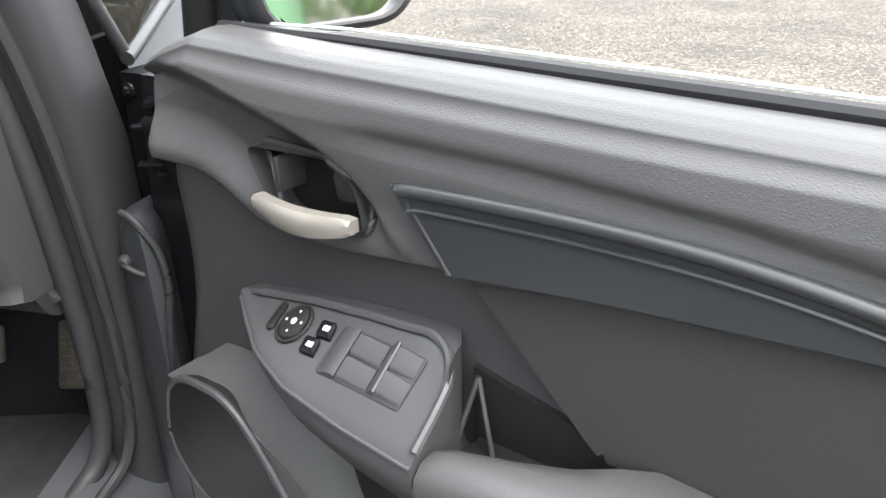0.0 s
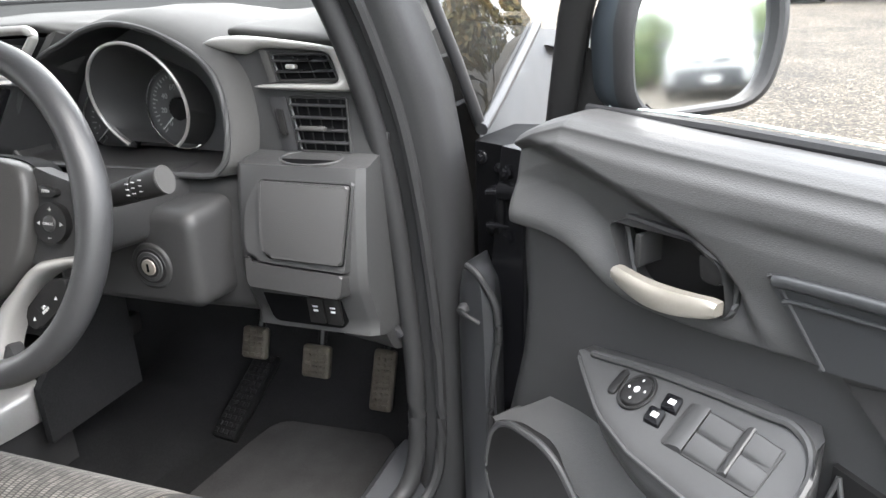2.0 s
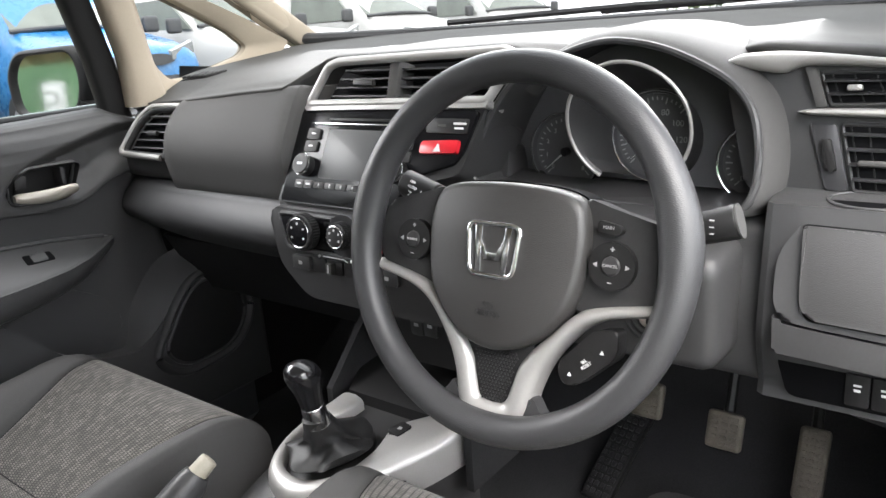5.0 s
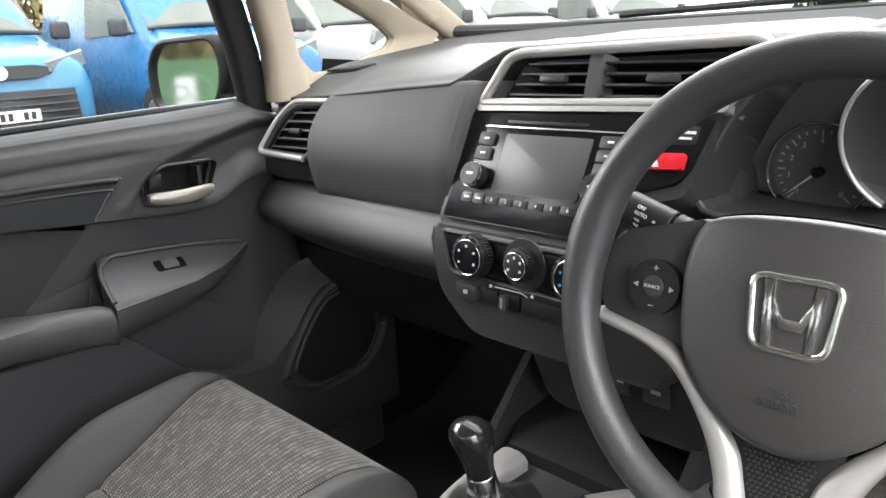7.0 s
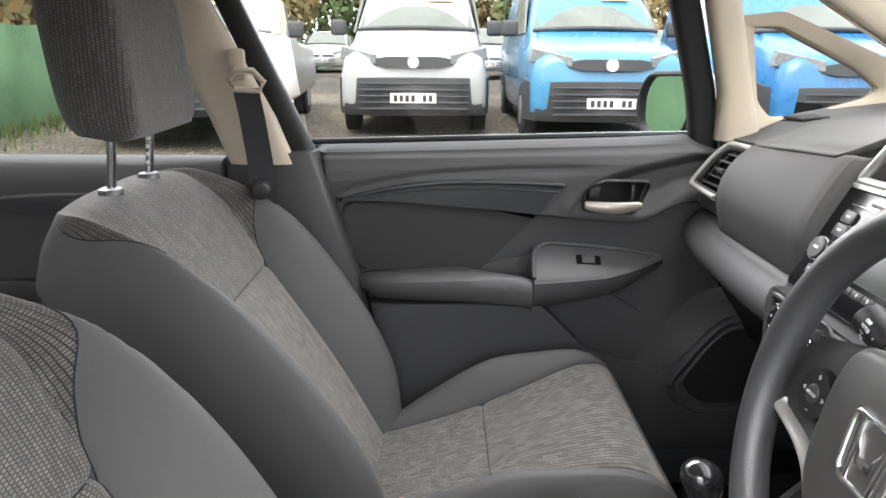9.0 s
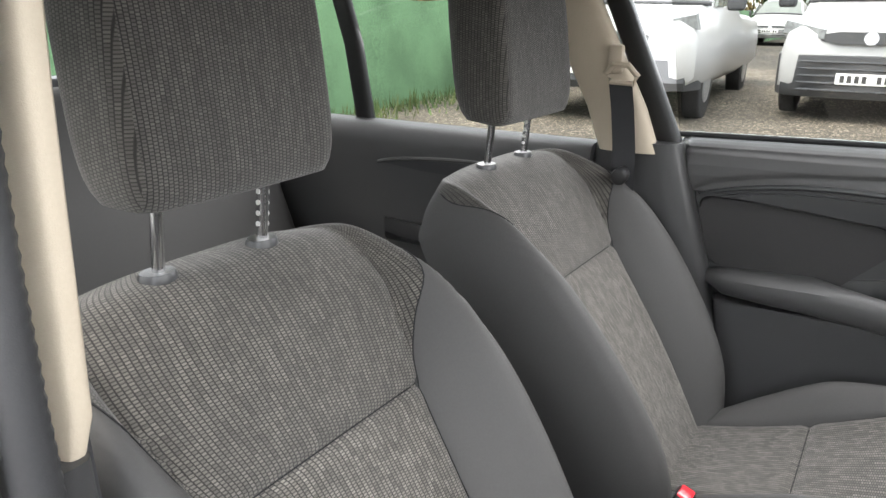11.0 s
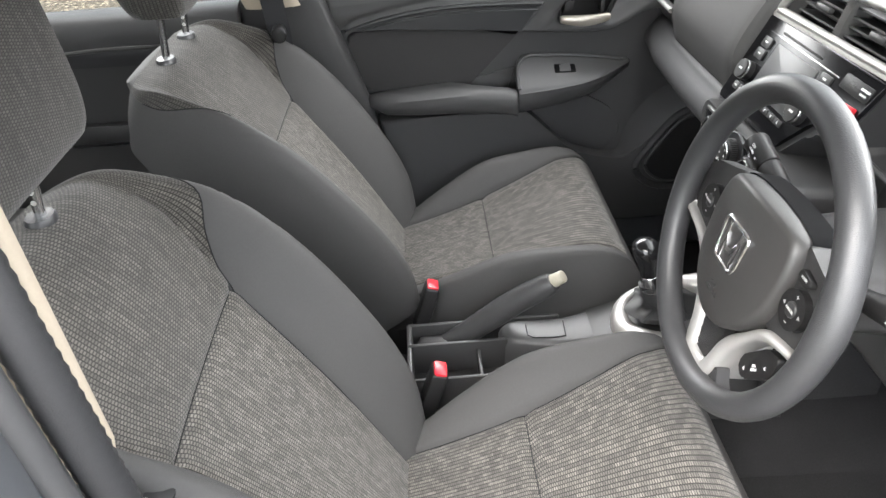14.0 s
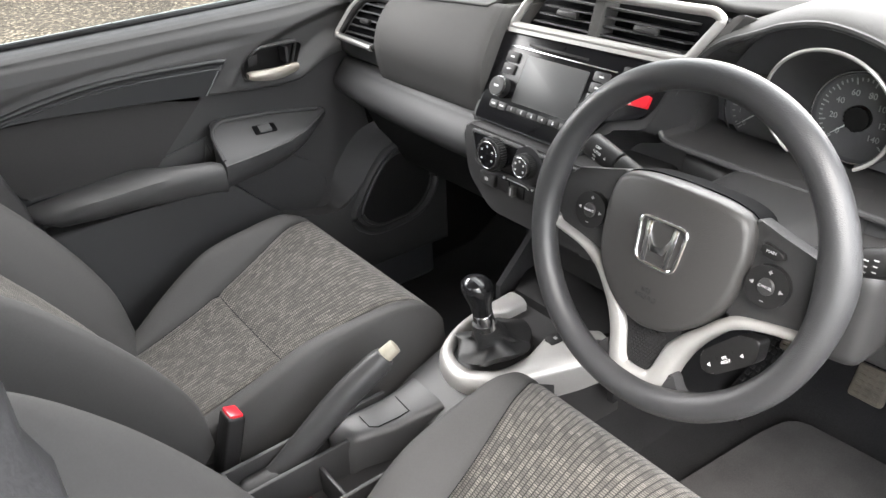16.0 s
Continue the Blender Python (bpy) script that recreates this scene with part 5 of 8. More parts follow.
# steering column, stalks and ignition
col = thing("steering_column", "black steering column shroud with two control stalks", "steering column", at=pose(0.351, 0.15, 0.85))
def soft_box(x0, x1, z0, z1, y, r):
    return [(x, y, z) for x, z in rounded([(x0, z0), (x1, z0), (x1, z1), (x0, z1)], r, 5)]


bm = B()
loft(bm, [soft_box(0.300, 0.402, 0.850, 0.902, 0.045, 0.025), soft_box(0.285, 0.417, 0.838, 0.913, 0.058, 0.03), soft_box(0.275, 0.440, 0.835, 0.913, 0.16, 0.03), soft_box(0.265, 0.455, 0.83, 0.905, 0.36, 0.03)])
part("shroud", bm, DARK_TRIM, col)
bm = B()
loft(bm, [soft_box(0.285, 0.488, 0.764, 0.862, 0.174, 0.018), soft_box(0.276, 0.497, 0.755, 0.871, 0.177, 0.022), soft_box(0.270, 0.503, 0.749, 0.878, 0.188, 0.024), soft_box(0.262, 0.508, 0.740, 0.885, 0.38, 0.024)])
part("lower_shroud", bm, DARK_TRIM, col, "boxy charcoal column cover", sharp=60)


def stalk(tip, base, name):
    tip, base = Vector(tip), Vector(base)
    bm = B()
    d = (tip - base)
    cyl(bm, base, base + d * 0.45, 0.009, 0.012, 24)
    cyl(bm, base + d * 0.45, base + d * 0.72, 0.0125, 0.0145, 24, 0.001)
    s = part(name, bm, BLACK_PLASTIC, col)
    bm = B()
    cyl(bm, base + d * 0.735, tip, 0.0145, 0.0155, 28, 0.002)
    k = part("stalk_knob", bm, BLACK_PLASTIC, s)
    return d.normalized(), k, s


_, lk, _ = stalk((0.172, 0.098, 0.949), (0.335, 0.100, 0.898), "light_stalk")
rd, rk, rs = stalk((0.541, 0.100, 0.940), (0.42, 0.085, 0.905), "wiper_stalk")
bm = B()
cyl(bm, Vector((0.541, 0.100, 0.940)), Vector((0.541, 0.100, 0.940)) + rd * 0.0015, 0.0155, seg=28)
part("stalk_cap", bm, SOFT_DASH, rk)
side = Vector((0, -1, 0.15)).normalized()
for words, t, k, sz in (("OFF", 0.89, 0.008, 0.0046), ("AUTO", 0.88, 0.0025, 0.0046), ("=o", 0.89, -0.003, 0.0046), ("=o", 0.89, -0.008, 0.0046), ("o", 0.80, 0.002, 0.0046)):
    base, tip = Vector((0.335, 0.100, 0.898)), Vector((0.172, 0.098, 0.949))
    p = base.lerp(tip, t) + side * 0.0156
    upv = side.cross((base - tip).normalized())
    ob = text_on("stalk_lettering", words, sz, facing(p + upv * k - side * abs(k) * 0.28, side + upv * k * 40, upv), WHITE_MARK, lk)
for t in (0.93, 0.86, 0.80):
    base, tip = Vector((0.42, 0.085, 0.905)), Vector((0.541, 0.100, 0.940))
    for k in (-0.006, 0.0, 0.006):
        p = base.lerp(tip, t - 0.08) + side * 0.0145
        bm = B()
        box(bm, (0, 0, 0), (0.0042, 0.0011, 0.001), 0, facing(p + Vector((0, 0, k)), side))
        part("marking", bm, DIM_MARK, rs)
ig = B()
cyl(ig, (0.434, 0.20, 0.806), (0.434, 0.1700, 0.806), 0.0315, 0.0295, 48, 0.003)
lock = part("ignition_lock", ig, DARK_TRIM, col, "ignition barrel with steel key slot")
for r0, y0, m in ((0.0235, 0.1690, BLACK_PLASTIC), (0.0195, 0.1675, ARM_TRIM), (0.0145, 0.1665, BLACK_PLASTIC), (0.0105, 0.1650, WARM_SILVER)):
    bm = B()
    cyl(bm, (0.434, 0.19, 0.806), (0.434, y0, 0.806), r0, seg=40, bevel=0.0015)
    part("lock_ring", bm, m, lock)
bm = B()
box(bm, (0.434, 0.1646, 0.806), (0.0026, 0.002, 0.011))
part("key_slot", bm, DEEP_BLACK, lock)

# ---- dashboard ----
dash = thing("dashboard", "charcoal moulded dashboard with silver rimmed air vents", "dashboard", at=pose(0, 0.5, 0.8))


def swept(nm, stations, m, lb="", per=5, sharp=45):
    """A body whose section (y, z) changes along x."""
    bm = B()
    rings = []
    xs = [s[0] for s in stations]
    for i in range(len(xs) - 1):
        for k in range(per):
            t = k / per
            rings.append([(lerp(xs[i], xs[i + 1], t), lerp(p[0], q[0], t), lerp(p[1], q[1], t)) for p, q in zip(stations[i][1], stations[i + 1][1])])
    rings.append([(xs[-1], *p) for p in stations[-1][1]])
    loft(bm, rings)
    return part(nm, bm, m, dash, lb, sharp)


def prof(pts, per=4):
    return spline(pts, per)


# top pad, from the screen to the crease
top_pts = lambda y0, z0: prof([(0.86, 1.05), (0.84, 1.108), (0.70, 1.098), (0.5, 1.075), (y0 + 0.12, lerp(z0, 1.072, 0.72)), (y0 + 0.05, z0 + 0.014), (y0 + 0.020, z0 + 0.004), (y0 + 0.006, z0), (y0 + 0.012, z0 - 0.007), (y0 + 0.030, z0 - 0.012), (0.5, 0.96)])
high_pts = lambda z: prof([(0.86, 1.05), (0.84, 1.108), (0.70, 1.100), (0.5, z + 0.006), (0.40, z + 0.003), (0.345, z + 0.001), (0.322, z), (0.310, z - 0.004), (0.315, z - 0.012), (0.335, z - 0.018), (0.5, z - 0.05)])
LOW_Y = [(-0.66, 0.268), (-0.50, 0.256), (-0.44, 0.236), (-0.35, 0.232), (-0.15, 0.232), (0.17, 0.26), (0.22, 0.40), (0.46, 0.40), (0.51, 0.30), (0.7, 0.28)]
LOW_Z = [(-0.66, 1.012), (-0.55, 1.018), (-0.45, 1.024), (-0.30, 1.036), (-0.17, 1.044), (0.17, 1.065), (0.7, 1.065)]
HIGH_Z = [(-0.66, 1.08), (-0.157, 1.086), (0.19, 1.092), (0.50, 1.080), (0.60, 1.070), (0.66, 1.060), (0.69, 1.046)]


def pad_at(x):
    h = ss(-0.185, -0.140, x) - ss(0.17, 0.25, x) + ss(0.43, 0.51, x)
    return [(lerp(p[0], q[0], h), lerp(p[1], q[1], h)) for p, q in zip(top_pts(interp(LOW_Y, x), interp(LOW_Z, x)), high_pts(interp(HIGH_Z, x)))]


swept("top_pad", [(-0.66 + 1.35 * k / 108, pad_at(-0.66 + 1.35 * k / 108)) for k in range(109)], SOFT_DASH, "soft grained top pad", 1, 60)
# passenger face and lower pad
vface = lambda d, zt: prof([(0.45, zt), (0.268 + d, zt - 0.002), (0.262 + d, zt - 0.012), (0.24 + d, 0.965), (0.218 + d, 0.918), (0.222 + d, 0.885), (0.28, 0.878), (0.45, 0.87)])
face = lambda d, zt: prof([(0.45, zt - 0.01), (0.29 + d, zt - 0.002), (0.262 + d, zt - 0.001), (0.240 + d, zt - 0.002), (0.206 + d, 0.988), (0.190 + d, 0.945), (0.194 + d, 0.905), (0.206 + d, 0.872), (0.235 + d, 0.869), (0.45, 0.865)])
swept("vent_housing", [(-0.655, vface(0.01, 1.010)), (-0.60, vface(0.0, 1.014)), (-0.455, vface(0.0, 1.022))], DARK_TRIM)
swept("passenger_pad", [(-0.470, face(0.030, 1.021)), (-0.466, face(0.008, 1.022)), (-0.458, face(0.001, 1.023)), (-0.35, face(0.0, 1.031)), (-0.25, face(0.0, 1.039)), (-0.165, face(0.0, 1.044)), (-0.152, face(0.003, 1.044)), (-0.147, face(0.014, 1.042))], SOFT_DASH, "soft grained passenger pad")
lowp = lambda d: prof([(0.45, 0.885), (0.228 + d, 0.880), (0.188 + d, 0.862), (0.168 + d, 0.835), (0.172 + d, 0.812), (0.20 + d, 0.790), (0.26 + d, 0.755), (0.45, 0.72)])
swept("glovebox", [(-0.64, lowp(0.03)), (-0.50, lowp(0.008)), (-0.3, lowp(0.0)), (-0.150, lowp(0.0))], MID_PANEL, "satin charcoal glovebox lid")
bm = B()
loft(bm, [[(x, 0.50, 0.78), (x, 0.27, 0.75), (x, 0.34, 0.62), (x, 0.55, 0.55)] for x in (-0.64, -0.15)])
part("glovebox_underside", bm, BLACK_PLASTIC, dash)


def tilt3(origin, lean):
    """Drawing plane that faces the cabin, leaned back by some degrees; d comes towards the seats."""
    c, s = math.cos(radians(lean)), math.sin(radians(lean))
    ox, oy, oz = origin
    return lambda u, v, d: Vector((ox + u, oy + v * s - d * c, oz + v * c + d * s))


def slab(nm, pts, plane, m, d0, d1, bev=0.002, under=None, lb="", seg=2):
    return part(nm, prism(B(), pts, plane, d0, d1, bev, seg), m, under or dash, lb)


def disc(x, y, r, n=36):
    return [(x + r * math.cos(2 * math.pi * k / n), y + r * math.sin(2 * math.pi * k / n)) for k in range(n)]


def hoop(bm, pts, plane, d, r, seg=8, closed=True):
    return tube(bm, [plane(u, v, d) for u, v in pts], r, seg, closed)


# centre stack
stack = tilt3((0, 0.250, 1.012), 28)
slab("stack_surround", rounded([(-0.156, 0.012), (0.182, 0.012), (0.164, -0.086), (0.105, -0.102), (0.068, -0.155), (-0.160, -0.155)], 0.01), stack, DARK_TRIM, -0.10, -0.003, 0.004)
slab("stack_filler", rounded([(0.0, 0.0), (0.17, 0.0), (0.20, -0.155), (0.0, -0.155)], 0.01), stack, DARK_TRIM, -0.14, -0.085, 0.004)
radio = slab("radio_panel", rounded([(-0.147, -0.002), (0.176, -0.002), (0.166, -0.055), (0.155, -0.074), (0.10, -0.092), (0.060, -0.148), (-0.148, -0.148)], 0.006), stack, GLOSS_BLACK, -0.03, 0.004, 0.002, None, "gloss black radio panel")
slab("radio_screen", rect(-0.080, 0.046, -0.108, -0.034, 0.003), stack, SCREEN, 0, 0.0055, 0.001, radio, "dark display screen")
slab("chrome_line", rect(-0.118, 0.092, -0.0265, -0.0245), stack, CHROME, 0, 0.006, 0.0004, radio)
slab("disc_slot", rect(-0.085, 0.035, -0.020, -0.0165, 0.001), stack, BLACK_PLASTIC, 0, 0.0048, 0.0003, radio)
for k in range(6):
    x = -0.084 + 0.0225 * k
    b = slab("preset_button", rect(x, x + 0.021, -0.1235, -0.1145, 0.001), stack, BLACK_PLASTIC, 0, 0.006, 0.0008, radio)
    text_on("button_number", str(k + 1), 0.0065, facing(stack(x + 0.0105, -0.119, 0.0062), stack(0, 0, 1) - stack(0, 0, 0)), WHITE_MARK, b)
for x0, x1, y0, y1 in ((-0.121, -0.096, -0.050, -0.034), (-0.121, -0.096, -0.069, -0.053), (0.056, 0.084, -0.044, -0.030), (0.056, 0.084, -0.060, -0.046), (0.056, 0.084, -0.076, -0.062), (-0.122, -0.105, -0.125, -0.113), (-0.103, -0.086, -0.125, -0.113)):
    b = slab("radio_button", rect(x0, x1, y0, y1, 0.002), stack, DARK_TRIM, 0, 0.007, 0.001, radio)
    slab("marking", rect((x0 + x1) / 2 - 0.004, (x0 + x1) / 2 + 0.004, (y0 + y1) / 2 - 0.0012, (y0 + y1) / 2 + 0.0012), stack, WHITE_MARK, 0.006, 0.0074, 0, b)
for x in (-0.108, 0.070):
    k = slab("radio_knob", disc(x, -0.092, 0.0155), stack, BLACK_PLASTIC, 0, 0.020, 0.002, radio, "black knob with chrome ring")
    slab("knob_ring", disc(x, -0.092, 0.0160), stack, CHROME, 0.014, 0.0175, 0.0005, k)
    slab("marking", rect(x - 0.005, x + 0.005, -0.0935, -0.0905), stack, WHITE_MARK, 0.018, 0.0205, 0, k)
hz = slab("hazard_button", rounded([(0.100, -0.064), (0.160, -0.061), (0.160, -0.044), (0.100, -0.047)], 0.003), stack, RED, 0, 0.010, 0.0018, radio, "red hazard light button")
slab("triangle_mark", [(0.123, -0.061), (0.135, -0.0605), (0.129, -0.050)], stack, WHITE_MARK, 0.009, 0.0108, 0, hz)
slab("indicator_panel", rect(0.100, 0.166, -0.034, -0.014, 0.003), stack, BLACK_PLASTIC, 0, 0.0055, 0.001, radio)
slab("marking", rect(0.143, 0.163, -0.0225, -0.0195), stack, WHITE_MARK, 0.005, 0.0062, 0, radio)
slab("marking", rect(0.146, 0.160, -0.0285, -0.0260), stack, WHITE_MARK, 0.005, 0.0062, 0, radio)
slab("marking", rect(0.119, 0.131, -0.0255, -0.0225), stack, SOFT_DASH, 0.005, 0.0062, 0, radio)
# silver framed middle vents
vents = tilt3((0.02, 0.262, 1.043), 18)
out_v = [(-0.160, -0.030), (-0.128, 0.026), (-0.105, 0.034), (0.180, 0.040), (0.190, 0.032), (0.162, -0.024)]
# near-black plate painted in for the shade deep in the vents
slab("vent_shade", out_v, vents, DEEP_BLACK, -0.10, -0.03, 0, None)
for a, b in (((-0.122, -0.020), (-0.005, 0.026)), ((0.010, -0.020), (0.150, 0.030))):
    for k in range(4):
        y = a[1] + 0.006 + k * 0.0125
        bm = B()
        loft(bm, [[vents(x, y - 0.0012, -0.004), vents(x, y + 0.0014, -0.004), vents(x, y + 0.004, -0.03), vents(x, y + 0.001, -0.03)] for x in (a[0] + 0.03 * (k / 4) * (a[0] < -0.1), b[0])])
        part("vent_slat", bm, DARK_TRIM, dash)
    bm = B()
    xm = (a[0] + b[0]) / 2 + 0.01
    box(bm, (0, 0, 0), (0.038, 0.010, 0.011), 0.003, facing(vents(xm, 0.004, 0.0), vents(0, 0, 1) - vents(0, 0, 0)))
    part("vent_tab", bm, DARK_TRIM, dash)
slab("vent_end", rounded([(0.172, 0.0), (0.186, 0.0), (0.215, 0.046), (0.200, 0.043)], 0.004), vents, SOFT_DASH, -0.08, -0.018, 0.003)
slab("vent_divider", rect(-0.006, 0.012, -0.026, 0.034), vents, SOFT_DASH, -0.05, 0.004, 0.003)
bm = B()
hoop(bm, rounded([(-0.158, -0.028), (-0.126, 0.028), (-0.105, 0.035), (0.185, 0.0415), (0.200, 0.034), (0.166, -0.022)], 0.008), vents, 0.004, 0.0065, 10)
part("vent_frame", bm, SILVER, dash, "satin silver vent surround")
slab("vent_lip", rounded([(-0.162, -0.029), (0.170, -0.021), (0.170, -0.031), (-0.162, -0.038)], 0.003), vents, SILVER, -0.03, 0.009, 0.004, None, "", 3)
# climate panel
clim = tilt3((0, 0.150, 0.873), 5)
slab("climate_surround", rounded([(-0.150, 0.008), (0.19, 0.008), (0.19, -0.12), (-0.07, -0.12), (-0.128, -0.075)], 0.02), clim, DARK_TRIM, -0.20, -0.003, 0.006)
slab("climate_panel", rounded([(-0.118, -0.001), (0.135, -0.002), (0.135, -0.048), (-0.100, -0.044)], 0.008), clim, GLOSS_BLACK, -0.01, 0.002, 0.002, None, "gloss black climate panel")
slab("fan_plate", disc(0.012, -0.019, 0.030), clim, SMOOTH_DARK, 0, 0.0042, 0.001, None, "round plate behind the fan dial")
for wd, g in (("0", 205), ("1", 130), ("2", 80), ("3", 35), ("4", -5)):
    text_on("dial_number", wd, 0.0075, facing(clim(0.012 + 0.0255 * math.cos(radians(g)), -0.019 + 0.0255 * math.sin(radians(g)), 0.0045), clim(0, 0, 1) - clim(0, 0, 0)), WHITE_MARK, dash)
bm = B()
hoop(bm, rounded([(-0.120, 0.002), (0.139, 0.002), (0.139, -0.052), (-0.104, -0.048)], 0.010), clim, 0.0, 0.0035, 8)
part("climate_frame", bm, ARM_TRIM, dash)
BLUE_MARK = mat("blue_marking", (0.05, 0.28, 0.6), 0.5, vary=0.02)
for x, y, r in ((-0.060, -0.020, 0.026), (0.012, -0.018, 0.0185), (0.086, -0.020, 0.026)):
    dl = slab("climate_dial", disc(x, y, r * 0.98), clim, BLACK_PLASTIC, 0, 0.020, 0.003, None, "round black climate dial")
    bm = B()
    for k in range(40):
        a = 2 * math.pi * k / 40
        box(bm, (0, 0, 0), (0.0018, 0.0014, 0.012), 0, facing(clim(x + r * math.cos(a), y + r * math.sin(a), 0.010), clim(0, 0, 1) - clim(0, 0, 0)))
    part("knurl", bm, DARK_TRIM, dl)
    slab("dial_face", disc(x, y, r * 0.76), clim, GLOSS_BLACK if r > 0.025 else DARK_TRIM, 0.015, 0.0212, 0.0008, dl)
    bm = B()
    hoop(bm, disc(x, y, r * 0.80), clim, 0.0205, 0.0009, 6)
    part("dial_ring", bm, CHROME, dl)
    for k in range(5):
        a = radians(210 - 60 * k)
        slab("marking", disc(x + r * 0.52 * math.cos(a), y + r * 0.52 * math.sin(a), 0.0018, 8), clim, WHITE_MARK if x < 0.05 else (BLUE_MARK if k < 3 else RED), 0.02, 0.0217, 0, dl)
for x, w in ((-0.095, 0.036), (-0.055, 0.026), (-0.026, 0.030), (0.007, 0.060), (0.070, 0.036)):
    b = slab("climate_button", rect(x, x + w, -0.078, -0.058, 0.003), clim, DARK_TRIM if w == 0.036 else BLACK_PLASTIC, -0.01, 0.003 if w == 0.036 else 0.0, 0.0015)
    if w == 0.036:
        slab("marking", rect(x + 0.014, x + 0.021, -0.0705, -0.0655), clim, DIM_MARK, 0.002, 0.0035, 0, b)
slab("air_slider", rect(-0.020, -0.010, -0.0765, -0.0595, 0.002), clim, SOFT_DASH, -0.01, 0.009, 0.002)
slab("marking", rect(-0.0165, -0.0140, -0.074, -0.062), clim, DIM_MARK, 0.008, 0.0095, 0)
bm = B()
hoop(bm, [(-0.030, -0.0525), (0.010, -0.0525), (0.018, -0.0555)], clim, 0.0036, 0.0007, 6, False)
part("marking", bm, WHITE_MARK, dash)
for x in (-0.037, 0.025):
    slab("marking", disc(x, -0.053, 0.0020, 12), clim, WHITE_MARK, 0.002, 0.0042, 0)
slab("socket_panel", rounded([(-0.06, -0.13), (0.19, -0.13), (0.19, -0.23), (-0.02, -0.23)], 0.02), tilt3((0, 0.215, 0.873), -4), BLACK_PLASTIC, -0.05, 0.002, 0.003)
sock = tilt3((0, 0.215, 0.873), -4)
for x, w, h in ((0.063, 0.022, -0.167), (0.088, 0.023, -0.165), (0.134, 0.034, -0.166)):
    b = slab("socket_cover", rect(x - w / 2, x + w / 2, h - 0.017, h + 0.017, 0.003), sock, DARK_TRIM, 0, 0.006, 0.002)
    slab("marking", rect(x - w * 0.18, x + w * 0.18, h - 0.002, h + 0.003), sock, DIM_MARK, 0.005, 0.0064, 0, b)
# end vents
pv = tilt3((-0.533, 0.226, 0.968), 31)


def end_vent(plane, outer, slats, lb):
    # the duct's inner shade, drawn as a near-black plate
    slab("vent_shade", outer, plane, DEEP_BLACK, -0.05, -0.012, 0)
    bm = B()
    hoop(bm, outer, plane, 0.0, 0.0075, 10)
    part("vent_frame", bm, DARK_TRIM, dash)
    bm = B()
    bright = spline([(0.078, 0.050), (0.0, 0.049), (-0.03, 0.044), (-0.058, 0.016), (-0.076, -0.034), (-0.073, -0.044), (-0.06, -0.047), (0.056, -0.050)], 6)
    hoop(bm, bright, plane, 0.006, 0.0052, 10, False)
    part("vent_trim", bm, SILVER, dash, lb)
    for x0, x1, y, dy in slats:
        bm = B()
        loft(bm, [[plane(x, yy - 0.001, 0.0), plane(x, yy + 0.0022, 0.0), plane(x, yy + 0.006, -0.02), plane(x, yy + 0.002, -0.02)] for x, yy in ((x0, y), (x1, y + dy))])
        part("vent_slat", bm, DARK_TRIM, dash)


end_vent(pv, rounded([(-0.078, -0.045), (-0.06, 0.012), (-0.025, 0.045), (0.076, 0.048), (0.060, -0.047)], [0.012, 0.03, 0.03, 0.012, 0.012]),
         [(-0.058 + 0.006 * k, 0.050 + 0.003 * k, -0.032 + 0.0155 * k, 0.002) for k in range(5)], "satin silver vent surround")
bm = B()
box(bm, (0, 0, 0), (0.03, 0.010, 0.01), 0.003, facing(pv(0.0, -0.003, 0.002), (0, -1, 0.3)))
part("vent_tab", bm, DARK_TRIM, dash)
# driver side vents: one small above, one tall below, with a silver hook shape
rv = tilt3((0.61, 0.290, 1.0), 10)
slab("vent_back", rounded([(-0.12, 0.078), (0.0, 0.070), (0.090, 0.056), (0.092, -0.07), (-0.10, -0.07)], 0.01), rv, SOFT_DASH, -0.12, -0.022, 0.004)
slab("vent_surround", rounded([(-0.150, 0.056), (-0.09, 0.060), (0.030, 0.054), (0.072, 0.046), (0.092, 0.0), (0.088, -0.075), (-0.115, -0.075), (-0.135, 0.0)], 0.012), rv, ARM_TRIM, -0.12, -0.006, 0.005)


def louvre(quad, rows, vanes):
    """A vent mouth between four corners, its inner shade a near-black plate, with level slats and upright vanes behind
    them.
    """
    tl, tr, br, bl = [Vector(p) for p in quad]
    at = lambda u, v: (tl * (1 - u) + tr * u) * (1 - v) + (bl * (1 - u) + br * u) * v
    slab("vent_shade", [tuple(p) for p in (tl, tr, br, bl)], rv, DEEP_BLACK, -0.02, -0.0045, 0)
    bm = B()
    hoop(bm, rounded([tuple(p) for p in (tl, tr, br, bl)], 0.004), rv, -0.005, 0.0022, 8)
    part("vent_rim", bm, DARK_TRIM, dash)
    for k in range(rows):
        v = (k + 0.75) / (rows + 0.5)
        a, b = at(0.01, v), at(0.99, v)
        bm = B()
        loft(bm, [[rv(p.x, p.y - 0.0007, 0.003), rv(p.x, p.y + 0.0007, 0.0036), rv(p.x, p.y + 0.0030, -0.004), rv(p.x, p.y + 0.0012, -0.004)] for p in (a, b)])
        part("vent_slat", bm, SMOOTH_DARK, dash)
    for k in range(vanes):
        u = (k + 0.5) / vanes
        a, b = at(u, 0.04), at(u, 0.96)
        slab("vent_vane", [(a.x - 0.0008, a.y), (a.x + 0.0008, a.y), (b.x + 0.0008, b.y), (b.x - 0.0008, b.y)], rv, BLACK_PLASTIC, -0.006, -0.0036, 0)


